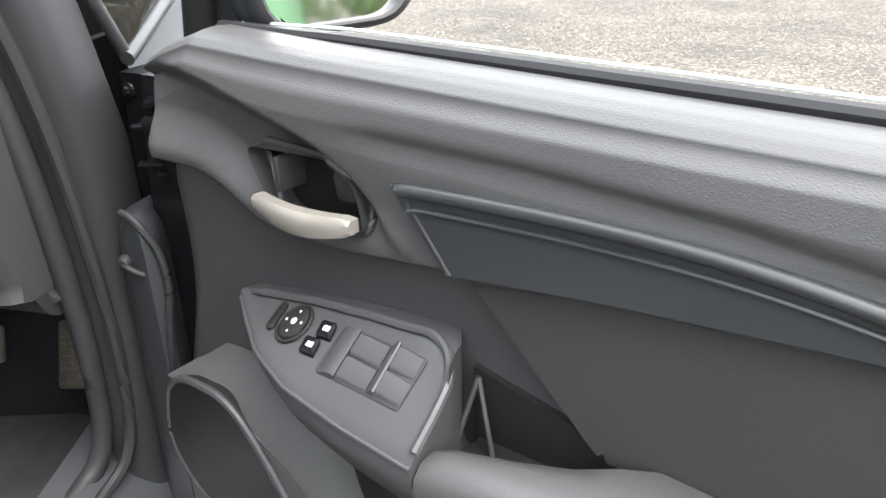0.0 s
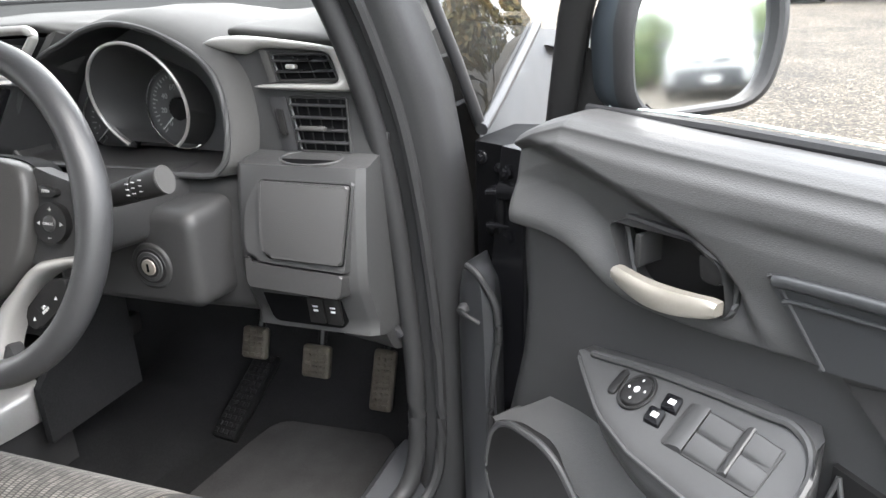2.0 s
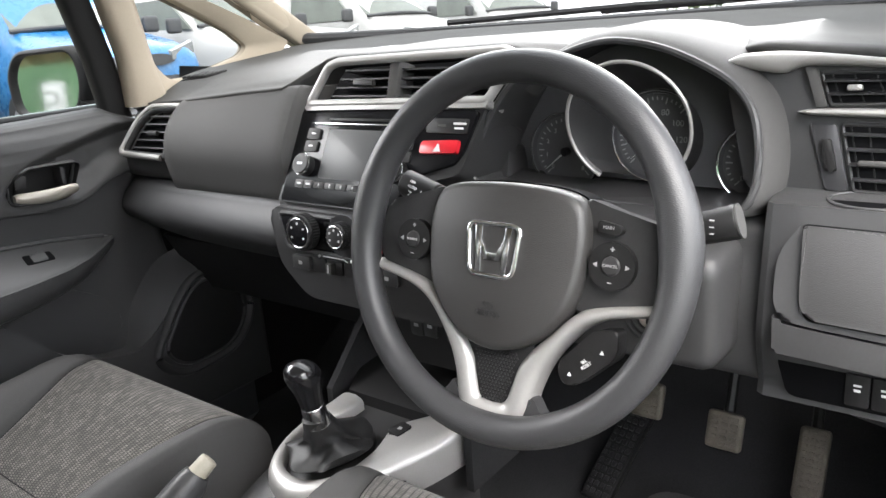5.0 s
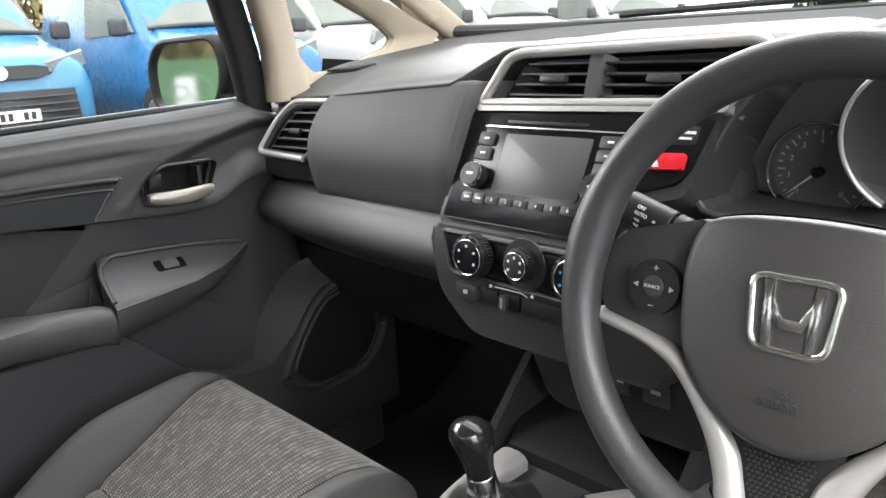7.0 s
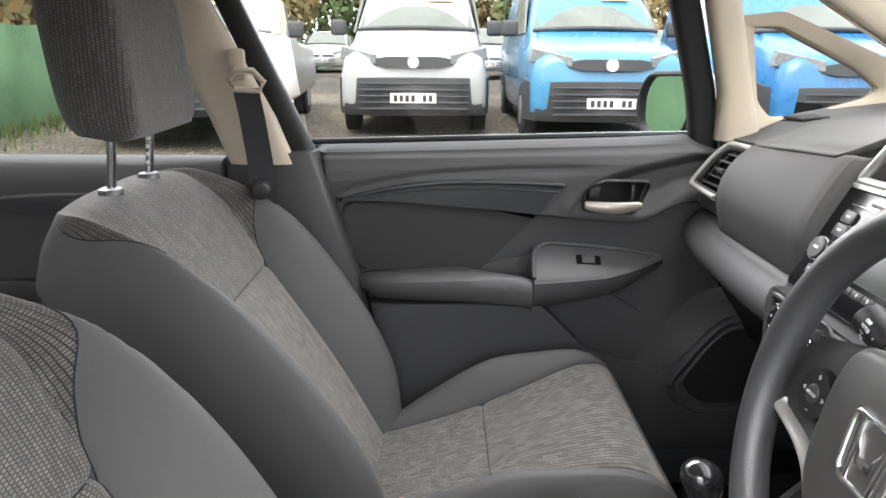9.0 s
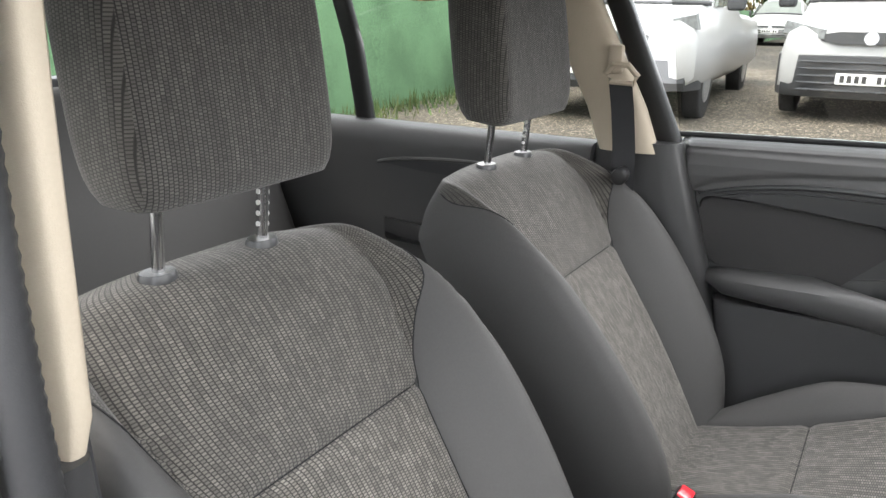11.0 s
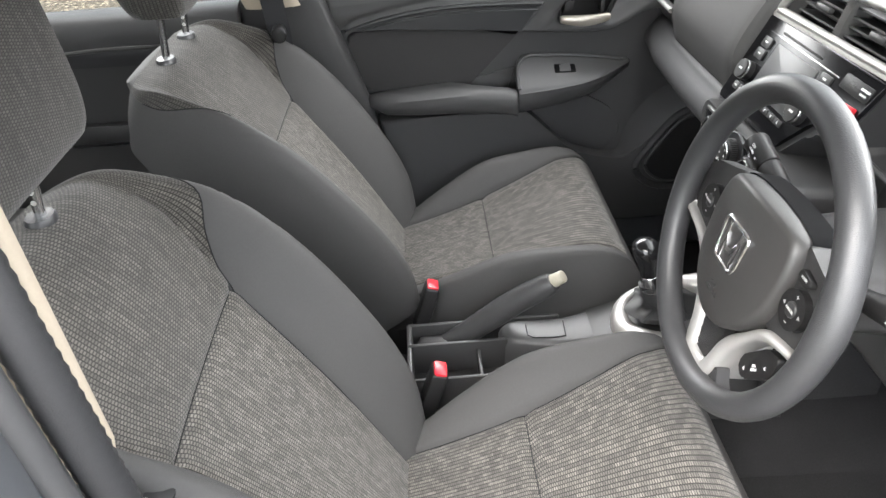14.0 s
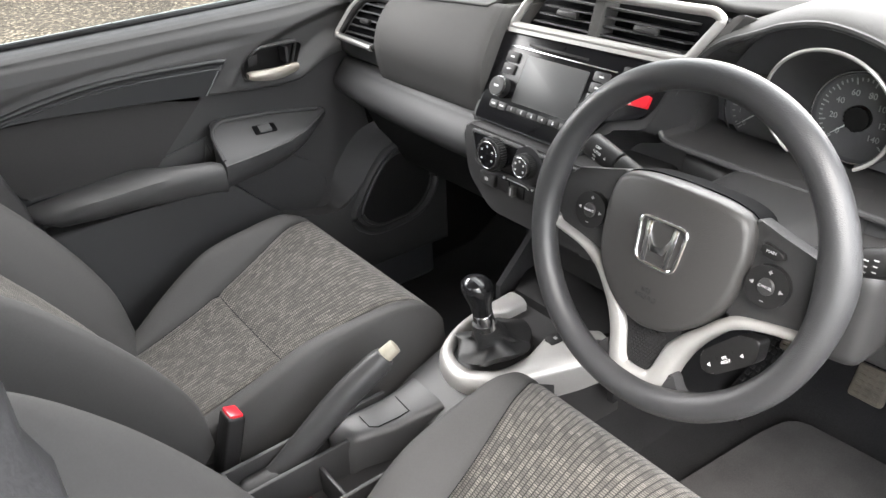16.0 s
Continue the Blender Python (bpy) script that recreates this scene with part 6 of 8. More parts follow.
louvre(((-0.053, 0.048), (0.024, 0.0475), (0.040, 0.017), (-0.041, 0.0155)), 2, 4)
louvre(((-0.029, -0.003), (0.050, -0.004), (0.056, -0.070), (-0.012, -0.069)), 4, 5)
slab("wheel_panel", rounded([(-0.058, -0.003), (-0.033, -0.003), (-0.016, -0.069), (-0.037, -0.069)], 0.003), rv, SMOOTH_DARK, -0.01, -0.002, 0.0015)
slab("thumb_wheel", rounded([(-0.046, -0.018), (-0.036, -0.018), (-0.028, -0.050), (-0.038, -0.050)], 0.003), rv, BLACK_PLASTIC, -0.01, 0.003, 0.002)
slab("vent_post", rounded([(-0.068, 0.054), (-0.056, 0.051), (-0.043, 0.014), (-0.053, 0.013)], 0.002), rv, SOFT_DASH, -0.01, 0.001, 0.001)
for p, w, m in (((0.008, -0.041), 0.036, SOFT_DASH), ((-0.020, 0.032), 0.014, SILVER)):
    bm = B()
    box(bm, (0, 0, 0), (w, 0.006, 0.009), 0.0025, facing(rv(*p, 0.003), (0, -1, 0.2)))
    part("vent_tab", bm, m, dash)
# silver hook: outer and inner edge, from the pointed tip round the corner to the lower end
hook_out = spline([(-0.148, 0.0580), (-0.132, 0.0665), (-0.110, 0.0690), (-0.085, 0.0692), (-0.050, 0.0662), (-0.010, 0.0615), (0.025, 0.0565), (0.045, 0.0510), (0.057, 0.0385), (0.064, 0.0235), (0.0655, 0.0110), (0.058, 0.0040), (0.030, 0.0030), (-0.030, 0.0045), (-0.058, 0.0060), (-0.068, 0.0078)], 5)
hook_in = spline([(-0.1475, 0.0572), (-0.130, 0.0540), (-0.110, 0.0505), (-0.087, 0.0480), (-0.066, 0.0545), (-0.014, 0.0525), (0.018, 0.0500), (0.031, 0.0455), (0.0365, 0.0370), (0.0420, 0.0240), (0.0435, 0.0165), (0.039, 0.0128), (0.028, 0.0122), (-0.030, 0.0122), (-0.058, 0.0112), (-0.0675, 0.0092)], 5)
bm = B()
loft(bm, [[rv(lerp(o[0], i[0], f), lerp(o[1], i[1], f), d) for f, d in ((0, -0.010), (0, 0.004), (0.10, 0.0085), (0.30, 0.0108), (0.55, 0.0108), (0.85, 0.0080), (1, 0.003), (1, -0.010))] for o, i in zip(hook_out, hook_in)])
part("silver_hook", bm, SILVER, dash, "satin silver vent trim", 60)
# cup recess and cubby lid below
cub = tilt3((0.612, 0.242, 0.902), 15)
unit = lambda x0: prof([(0.42, 0.945), (0.310, 0.936), (0.290, 0.931), (0.254, 0.9225), (0.244, 0.912), (0.228, 0.80), (0.236, 0.76), (0.250, 0.725), (0.262, 0.702), (0.42, 0.69)], 3)
swept("side_unit", [(0.527, unit(0)), (0.535, [(y - 0.006 * (y < 0.3), z) for y, z in unit(0)]), (0.69, [(y - 0.006 * (y < 0.3), z) for y, z in unit(0)]), (0.702, unit(0))], ARM_TRIM, "charcoal side unit")
slab("lid_frame", rounded([(-0.048, 0.004), (-0.069, -0.030), (-0.067, -0.080), (-0.056, -0.096), (-0.028, -0.0985), (0.070, -0.1030), (0.079, 0.004)], [0.006, 0.02, 0.012, 0.012, 0.01, 0.002, 0.004]), cub, ARM_TRIM, -0.02, 0.0085, 0.004, None, "", 3)
slab("lid_gap", rounded([(-0.048, 0.0025), (0.0755, 0.0015), (0.0695, -0.0955), (-0.034, -0.0930), (-0.0435, -0.078)], 0.006), cub, DEEP_BLACK, -0.02, 0.0092, 0.0005)
slab("cubby_lid", rounded([(-0.0465, 0.001), (0.0740, 0.0), (0.0680, -0.0935), (-0.0330, -0.0910), (-0.0420, -0.077)], [0.004, 0.004, 0.004, 0.012, 0.016]), cub, LID_GRAIN, -0.02, 0.0145, 0.004, None, "grained pull-out cup holder lid", 3)
slab("lower_panel", rounded([(-0.066, -0.090), (-0.060, -0.0985), (-0.028, -0.1010), (0.068, -0.1055), (0.066, -0.1340), (-0.062, -0.1290)], 0.004), cub, DARK_TRIM, -0.02, 0.0095, 0.003, None, "", 3)
rim_at = lambda r, v, z: Vector((0.620 + r * math.cos(v), 0.265 + r * 0.52 * math.sin(v), z + 0.16 * r * 0.52 * math.sin(v)))
turn = [2 * math.pi * k / 36 for k in range(36)]
# no hollow is cut: a near-black plug stands for the cup's shaded inside
bm = B()
loft(bm, [[rim_at(0.041, a, z) for a in turn] for z in (0.85, 0.9268)])
part("cup_recess", bm, DEEP_BLACK, dash)
bm = B()
tube(bm, [rim_at(0.041, a, 0.9270) for a in turn], 0.0018, 8, True)
part("cup_rim", bm, ARM_TRIM, dash)
kn = tilt3((0.60, 0.231, 0.768), -6)
# the recess is a flat near-black plate, its shade given by colour
slab("switch_recess", rounded([(-0.052, -0.004), (0.062, -0.004), (0.062, -0.050), (-0.040, -0.050)], 0.008), kn, DEEP_BLACK, -0.02, 0.0015, 0.001)
for x in (0.0255, 0.0495):
    b = slab("dash_switch", rect(x - 0.0108, x + 0.0108, -0.044, -0.008, 0.002), kn, BLACK_PLASTIC, 0, 0.005, 0.001, None, "black switch with white symbol")
    slab("marking", rect(x - 0.0036, x + 0.0036, -0.0205, -0.0186), kn, WHITE_MARK, 0.004, 0.0058, 0, b)
    slab("marking", rect(x - 0.0030, x + 0.0030, -0.0265, -0.0240), kn, WHITE_MARK, 0.004, 0.0058, 0, b)
# knee panel under the column
knee = lambda d, zb: prof([(0.45, 0.90), (0.26 + d, 0.90), (0.235 + d, 0.86), (0.225 + d, 0.80), (0.23 + d, 0.73), (0.26 + d, zb + 0.02), (0.32 + d, zb), (0.5, zb - 0.02)])
swept("knee_panel", [(0.19, knee(0.03, 0.70)), (0.28, knee(0.01, 0.70)), (0.44, knee(0.01, 0.70)), (0.53, knee(0.02, 0.69)), (0.62, knee(0.025, 0.665)), (0.70, knee(0.03, 0.65))], DARK_TRIM, "charcoal knee panel")
bm = B()
loft(bm, [[(0.685, y0, z), (0.71, y0, z), (0.71, 0.6, z), (0.685, 0.6, z)] for z, y0 in ((0.655, 0.365), (0.68, 0.340), (0.80, 0.322), (0.95, 0.315), (1.02, 0.33))])
part("side_cover", bm, DARK_TRIM, dash)
bm = B()
edge = spline([(0.704, 0.300, 0.955), (0.697, 0.292, 0.915), (0.684, 0.284, 0.86), (0.676, 0.280, 0.81), (0.675, 0.281, 0.765), (0.682, 0.290, 0.72), (0.700, 0.31, 0.68)], 6)
tube(bm, edge, 0.009, 10, flat=0.8)
part("side_cover_edge", bm, SMOOTH_DARK, dash)
lv = thing("fuel_flap_lever", "black release lever with white fuel pump symbol", "lever", at=pose(0.69, 0.39, 0.55))
for y, z, mark in ((0.384, 0.592, True), (0.396, 0.520, False)):
    bm = B()
    box(bm, (0.690, y, z), (0.020, 0.022, 0.050), 0.006, None, 3)
    tab = part("lever_tab", bm, GLOSS_BLACK, lv)
    bm = B()
    box(bm, (0.690, y - 0.0115, z + 0.008), (0.007 if mark else 0.006, 0.0016, 0.009 if mark else 0.003))
    part("marking", bm, WHITE_MARK if mark else DIM_MARK, tab)
# instrument binnacle
bin_in = [(0.160, 0.940), (0.172, 0.975), (0.186, 1.005), (0.216, 1.043), (0.264, 1.066), (0.298, 1.080), (0.342, 1.087), (0.395, 1.079), (0.444, 1.060), (0.482, 1.037), (0.503, 1.008), (0.512, 0.969), (0.511, 0.933), (0.500, 0.914), (0.472, 0.905), (0.330, 0.909), (0.194, 0.913), (0.167, 0.922)]
so = spline(bin_in, 6, True)


def ringed(scale, y, up=1.0):
    """The binnacle's outline, grown about its middle; the front leans towards the driver at the foot."""
    cx, cz = 0.337, 0.985
    return [(cx + (x - cx) * scale, y + 0.20 * (z - 1.0), cz + (z - cz) * (1 + (scale - 1) * (up if z > cz else 0.6))) for x, z in so]


bm = B()
loft(bm, [ringed(1.22, 0.64, 0.0), ringed(1.21, 0.50, 0.75), ringed(1.19, 0.40), ringed(1.165, 0.325), ringed(1.13, 0.291), ringed(1.09, 0.273), ringed(1.05, 0.264), ringed(1.022, 0.2605), ringed(1.004, 0.2615)], cap=False)
part("instrument_hood", bm, SOFT_DASH, dash, "hooded instrument surround", 60)
bm = B()
loft(bm, [ringed(1.004, 0.2615), ringed(0.994, 0.266), ringed(0.988, 0.290), ringed(0.984, 0.292), ringed(0.955, 0.360)], cap=False)
part("hood_lining", bm, DARK_TRIM, dash)
bm = B()
tube(bm, ringed(1.012, 0.2598), 0.0042, 8, True)
part("hood_rim", bm, ARM_TRIM, dash)
cl = thing("instrument_cluster", "three chrome ringed dials in a dark instrument cluster", "gauge cluster", at=pose(0.35, 0.36, 0.97))
clp = tilt3((0.345, 0.356, 0.965), 0)
DIAL = mat("dial_face", (0.085, 0.085, 0.088), 0.5, vary=0.1)
GAUGE_GREY = mat("gauge_backing_grey", (0.062, 0.062, 0.065), 0.55, vary=0.06)


def cslab(nm, pts, m, d0, d1, bev=0.001, under=None, lb=""):
    return part(nm, prism(B(), pts, clp, d0, d1, bev), m, under or cl, lb)


cslab("gauge_backing", [((x - 0.337) * 0.99 - 0.008, 0.985 + (z - 0.985) * 0.98 - 0.965) for x, z in so], GAUGE_GREY, -0.02, -0.005, 0)
for cx, cz, r, nm in ((0.021, 0.003, 0.057, "speed"), (-0.105, -0.021, 0.052, "revs"), (0.143, -0.026, 0.046, "fuel")):
    f = cslab("gauge_face", disc(cx, cz, r - 0.004, 48), DIAL, -0.006, 0.0 if nm == "speed" else -0.003, 0, None, "dark gauge face")
    bm = B()
    hoop(bm, disc(cx, cz, r, 64), clp, 0.004, 0.0014 if nm == "speed" else 0.0019, 8)
    part("gauge_ring", bm, CHROME, f, "chrome ring")
    big = nm == "speed"
    dd = 0.0006 if big else -0.0024
    n = 37 if big else 25
    for k in range(n):
        a = radians(225 - 270 * k / (n - 1))
        r1, r0 = r - 0.008, r - (0.016 if k % 4 == 0 else 0.012)
        w = 0.0008
        t = Vector((-math.sin(a), math.cos(a)))
        c, s = math.cos(a), math.sin(a)
        cslab("tick", [(cx + r0 * c + t.x * w, cz + r0 * s + t.y * w), (cx + r1 * c + t.x * w, cz + r1 * s + t.y * w), (cx + r1 * c - t.x * w, cz + r1 * s - t.y * w), (cx + r0 * c - t.x * w, cz + r0 * s - t.y * w)], DIM_MARK, dd - 0.001, dd, 0, f)
    words = [str(20 * k) for k in range(8)] if big else ([str(k) for k in range(9)] if nm == "revs" else ["E", "F"])
    for k, wd in enumerate(words):
        a = radians(225 - 270 * k / (len(words) - 1))
        rr = r - (0.026 if big else 0.020)
        text_on("gauge_number", wd, 0.0105 if big else 0.0085, facing(clp(cx + rr * math.cos(a), cz + rr * math.sin(a), dd), clp(0, 0, 1) - clp(0, 0, 0)), DIM_MARK, f)
    if nm != "fuel":
        a = radians(222 if big else 220)
        t = Vector((-math.sin(a), math.cos(a)))
        rr = r - 0.012
        cslab("needle", [(cx + t.x * 0.0014, cz + t.y * 0.0014), (cx + rr * math.cos(a), cz + rr * math.sin(a)), (cx - t.x * 0.0014, cz - t.y * 0.0014)], WHITE_MARK, 0.004, 0.006, 0, f)
        cslab("needle_hub", disc(cx, cz, 0.016 if big else 0.006), BLACK_PLASTIC, 0, 0.008, 0.002, f)
# the big dial's dark cone and its bright front ring
front3 = tilt3((0.358, 0.283, 0.991), -13)
arc = [radians(-58 + 296 * k / 60) for k in range(61)]
bm = B()
loft(bm, [[front3(0.076 * math.cos(a), 0.076 * math.sin(a), 0) for a in arc], [front3(0.073 * math.cos(a), 0.073 * math.sin(a), -0.004) for a in arc],
          [clp(0.021 + 0.059 * math.cos(a), 0.003 + 0.059 * math.sin(a), 0.004) for a in arc]], closed=False, cap=False)
cone = part("dial_cone", bm, DARK_TRIM, cl)
bm = B()
tube(bm, [front3(0.0765 * math.cos(a), 0.0765 * math.sin(a), 0.001) for a in arc], 0.0023, 8)
part("cone_ring", bm, SILVER, cone, "bright ring round the main dial")
# dash small things: sensor disc and side demister, lying on the pad


def pad_top(x, y):
    """Height of the top pad's upper face."""
    line = [p for p in pad_at(x) if p[1] > 1.0][:-8]
    return interp(sorted(line), y)


bm = B()
loft(bm, [[(-0.236 + r * math.cos(a), 0.542 + r * 0.8 * math.sin(a), pad_top(-0.236, 0.542 + r * 0.8 * math.sin(a)) + h) for a in turn] for r, h in ((0.050, -0.01), (0.050, 0.003), (0.046, 0.0055), (0.01, 0.006))])
part("speaker_disc", bm, ARM_TRIM, dash, "round grey disc on the top pad")
bm = B()
loft(bm, [[(x + 0.016 * e, y, pad_top(x, y) + 0.0012) for x, y, e in ((-0.628, 0.362, 0), (-0.622, 0.398, 0), (-0.545, 0.406, 0), (-0.532, 0.386, 0), (-0.545, 0.366, 0))], [(x, y, pad_top(x, y) - 0.02) for x, y in ((-0.628, 0.362), (-0.622, 0.398), (-0.545, 0.406), (-0.532, 0.386), (-0.545, 0.366))]])
part("demister_mouth", bm, DEEP_BLACK, dash)
bm = B()
for k in range(6):
    x = -0.615 + 0.0145 * k
    box(bm, (0, 0, 0), (0.0045, 0.046, 0.005), 0.001, pose(x, 0.384, pad_top(x, 0.384) + 0.002, 8, 0, -24))
part("demister_vent", bm, DARK_TRIM, dash)

# ---- centre console ----
con = thing("centre_console", "black centre console with silver gear lever surround", "console", at=pose(0.02, -0.1, 0.4))
bm = B()
loft(bm, [[(x0, y, 0.42), (x0 + 0.003, y, zt - 0.012), (x0 + 0.012, y, zt), (x1 - 0.012, y, zt), (x1 - 0.003, y, zt - 0.012), (x1, y, 0.42)] for y, zt, x0, x1 in ((-0.38, 0.455, -0.055, 0.100), (-0.10, 0.465, -0.055, 0.100), (-0.085, 0.512, -0.055, 0.100), (-0.05, 0.530, -0.058, 0.104), (0.02, 0.545, -0.066, 0.125), (0.16, 0.562, -0.085, 0.140), (0.24, 0.575, -0.09, 0.145))])
part("console_body", bm, DARK_TRIM, con)
gp = lambda u, v, d: Vector((u, v, 0.553 + 0.14 * v + d))
RING = [((-0.066, 0.176), (-0.020, 0.180)), ((-0.067, 0.145), (-0.028, 0.140)), ((-0.066, 0.105), (-0.049, 0.102)), ((-0.060, 0.052), (-0.043, 0.052)), ((-0.036, 0.002), (-0.020, 0.019)), ((0.009, -0.021), (0.017, 0.008)),
        ((0.053, -0.018), (0.047, 0.019)), ((0.090, 0.008), (0.071, 0.050)), ((0.110, 0.051), (0.076, 0.092)), ((0.131, 0.098), (0.069, 0.124)), ((0.150, 0.140), (0.067, 0.157)), ((0.166, 0.190), (0.112, 0.205))]
outer_l, inner_l = spline([p for p, q in RING], 6), spline([q for p, q in RING], 6)
bm = B()
rows = []
for p, q in zip(outer_l, inner_l):
    rows.append([gp(lerp(p[0], q[0], f), lerp(p[1], q[1], f), d) for f, d in ((0, -0.050), (0, -0.006), (0.05, 0.002), (0.18, 0.008), (0.4, 0.0105), (0.7, 0.010), (0.9, 0.006), (1.0, 0.0), (1.0, -0.035))])
loft(bm, rows)
part("silver_surround", bm, SILVER, con, "satin silver gear surround", sharp=60)
part("gaiter_well", prism(B(), [*inner_l, (0.10, 0.24), (-0.03, 0.24)], gp, -0.045, -0.016, 0), DEEP_BLACK, con)
inner = spline([(-0.030, 0.075), (-0.018, 0.028), (0.022, 0.004), (0.060, 0.022), (0.074, 0.070), (0.060, 0.118), (0.020, 0.142), (-0.020, 0.125)], 6, True)
part("gaiter_ring", prism(B(), inner, gp, -0.02, -0.002, 0.003), BLACK_PLASTIC, con)
pb = part("start_stop_button", prism(B(), rounded([(0.072, 0.130), (0.094, 0.126), (0.100, 0.152), (0.078, 0.156)], 0.004), gp, 0, 0.0120, 0.001), BLACK_PLASTIC, con, "small black console button")
part("marking", prism(B(), rect(0.0835, 0.0895, 0.1385, 0.1435), gp, 0.01, 0.0125, 0), DIM_MARK, pb)
# open tray between the seats
bm = B()
for x, y0, y1, z in ((-0.050, -0.375, -0.10, 0.520), (0.008, -0.375, -0.20, 0.522), (0.094, -0.375, -0.06, 0.520)):
    box(bm, (x, (y0 + y1) / 2, z - 0.03), (0.008, y1 - y0, 0.064), 0.003)
box(bm, (0.022, -0.372, 0.490), (0.152, 0.009, 0.064), 0.003)
box(bm, (0.052, -0.252, 0.478), (0.080, 0.006, 0.060), 0.002)
part("tray_rim", bm, DARK_TRIM, con)
bm = B()
stations = spline([(-0.212, 0.506, 0.004), (-0.205, 0.518, 0.012), (-0.190, 0.5275, 0.020), (-0.165, 0.5285, 0.027), (-0.13, 0.5265, 0.034), (-0.095, 0.529, 0.040), (-0.055, 0.537, 0.050)], 4)
loft(bm, [[(-0.034, y, z - 0.06), (-0.034, y, z - 0.006), (-0.031, y, z - 0.0015), (-0.025, y, z), (x1 - 0.012, y, z - 0.001), (x1 - 0.004, y, z - 0.004), (x1, y, z - 0.011), (x1 + 0.002, y, z - 0.06)] for y, z, x1 in stations])
part("tray_lid", bm, ARM_TRIM, con, "sloping lidded tray", sharp=60)
bm = B()
tube(bm, [(-0.018, -0.165, 0.5287), (0.010, -0.165, 0.5280), (0.018, -0.155, 0.5275), (0.020, -0.120, 0.5268), (0.020, -0.100, 0.5282), (-0.020, -0.098, 0.5290)], 0.0010, 6)
part("lid_gap", bm, DEEP_BLACK, con)
# shelf and cup hollow ahead of the lever
bm = B()
loft(bm, [[(x0, y, z), (x1, y, z), (x1, y, z - 0.035), (x0, y, z - 0.035)] for y, z, x0, x1 in ((0.19, 0.585, -0.06, 0.12), (0.24, 0.600, -0.08, 0.165), (0.34, 0.61, -0.08, 0.17), (0.40, 0.61, -0.08, 0.17))])
part("front_tray", bm, BLACK_PLASTIC, con)
for x in (-0.088, 0.175):
    bm = B()
    loft(bm, [[(x, y, 0.50), (x, y, z), (x + 0.012, y, z), (x + 0.012, y, 0.50)] for y, z in ((0.17, 0.59), (0.24, 0.66), (0.30, 0.72), (0.36, 0.76))])
    part("console_wing", bm, CARPET, con)

# gear lever
gl = thing("gear_lever", "black gear lever with glossy knob and leather gaiter", "gear lever", at=pose(0.025, 0.07, 0.565))
bm = B()
rings = []
for k in range(26):
    t = k / 25
    c = Vector((0.022, 0.072, 0.572)).lerp(Vector((0.0455, 0.0295, 0.645)), t ** 1.2)
    r0 = interp([(0, 0.048), (0.10, 0.054), (0.20, 0.051), (0.30, 0.036), (0.42, 0.027), (0.7, 0.0215), (1, 0.0165)], t)
    fold = 0.16 * math.sin(math.pi * min(1, t * 1.5)) * (t < 0.67)
    rings.append([c + Vector((r0 * (1 + fold * math.sin(5 * a + 9 * t)) * math.cos(a), r0 * 1.22 * (1 + fold * math.sin(6 * a - 8 * t)) * math.sin(a), 0.010 * math.sin(3 * a + 2) * (1 - t) * ss(0, 0.2, t))) for a in [2 * math.pi * j / 56 for j in range(56)]])
loft(bm, rings)
GAITER = mat("gaiter_leather", (0.014, 0.014, 0.0145), 0.50, grain=0.8, grain_scale=500, kind="leather")
part("gaiter", bm, GAITER, gl, "creased black leather gaiter")
bm = B()
cyl(bm, (0.0462, 0.0315, 0.634), (0.0445, 0.0265, 0.664), 0.0170, 0.0155, 32, 0.002)
part("collar", bm, CHROME, gl, "steel collar")
bm = B()
ax0, ax1 = Vector((0.0445, 0.0265, 0.661)), Vector((0.040, 0.017, 0.728))
rings = []
for t, r in ((0, 0.0145), (0.12, 0.0155), (0.35, 0.0178), (0.55, 0.0220), (0.70, 0.0240), (0.83, 0.0225), (0.92, 0.0175), (0.975, 0.010), (1.0, 0.002)):
    c = ax0.lerp(ax1, t)
    rings.append([c + Vector((r * math.cos(a), r * math.sin(a), 0)) for a in [2 * math.pi * j / 32 for j in range(32)]])
loft(bm, rings)
part("knob", bm, mat("gloss_knob", (0.010, 0.010, 0.011), 0.15, vary=0.05), gl, "glossy black knob")

# handbrake
hb = thing("handbrake", "charcoal handbrake lever with pale worn button", "handbrake", at=pose(-0.03, -0.3, 0.47))
bm = B()
hp = spline([(-0.030, -0.345, 0.470), (-0.028, -0.30, 0.492), (-0.022, -0.24, 0.538), (-0.014, -0.18, 0.586), (-0.006, -0.135, 0.617), (-0.002, -0.120, 0.630)], 6)
tube(bm, hp, [interp([(0, 0.017), (0.5, 0.021), (0.8, 0.019), (1, 0.0145)], k / (len(hp) - 1)) for k in range(len(hp))], 18, flat=1.1)
part("grip", bm, DARK_TRIM, hb, sharp=70)
bm = B()
cyl(bm, (-0.004, -0.124, 0.627), (0.003, -0.104, 0.643), 0.0125, 0.0110, 20, 0.002)
part("release_button", bm, mat("pale_button", (0.25, 0.23, 0.185), 0.5), hb, "pale worn release button")
bm = B()
box(bm, (-0.024, -0.31, 0.482), (0.044, 0.10, 0.05), 0.015)
part("base_boot", bm, BLACK_PLASTIC, hb)


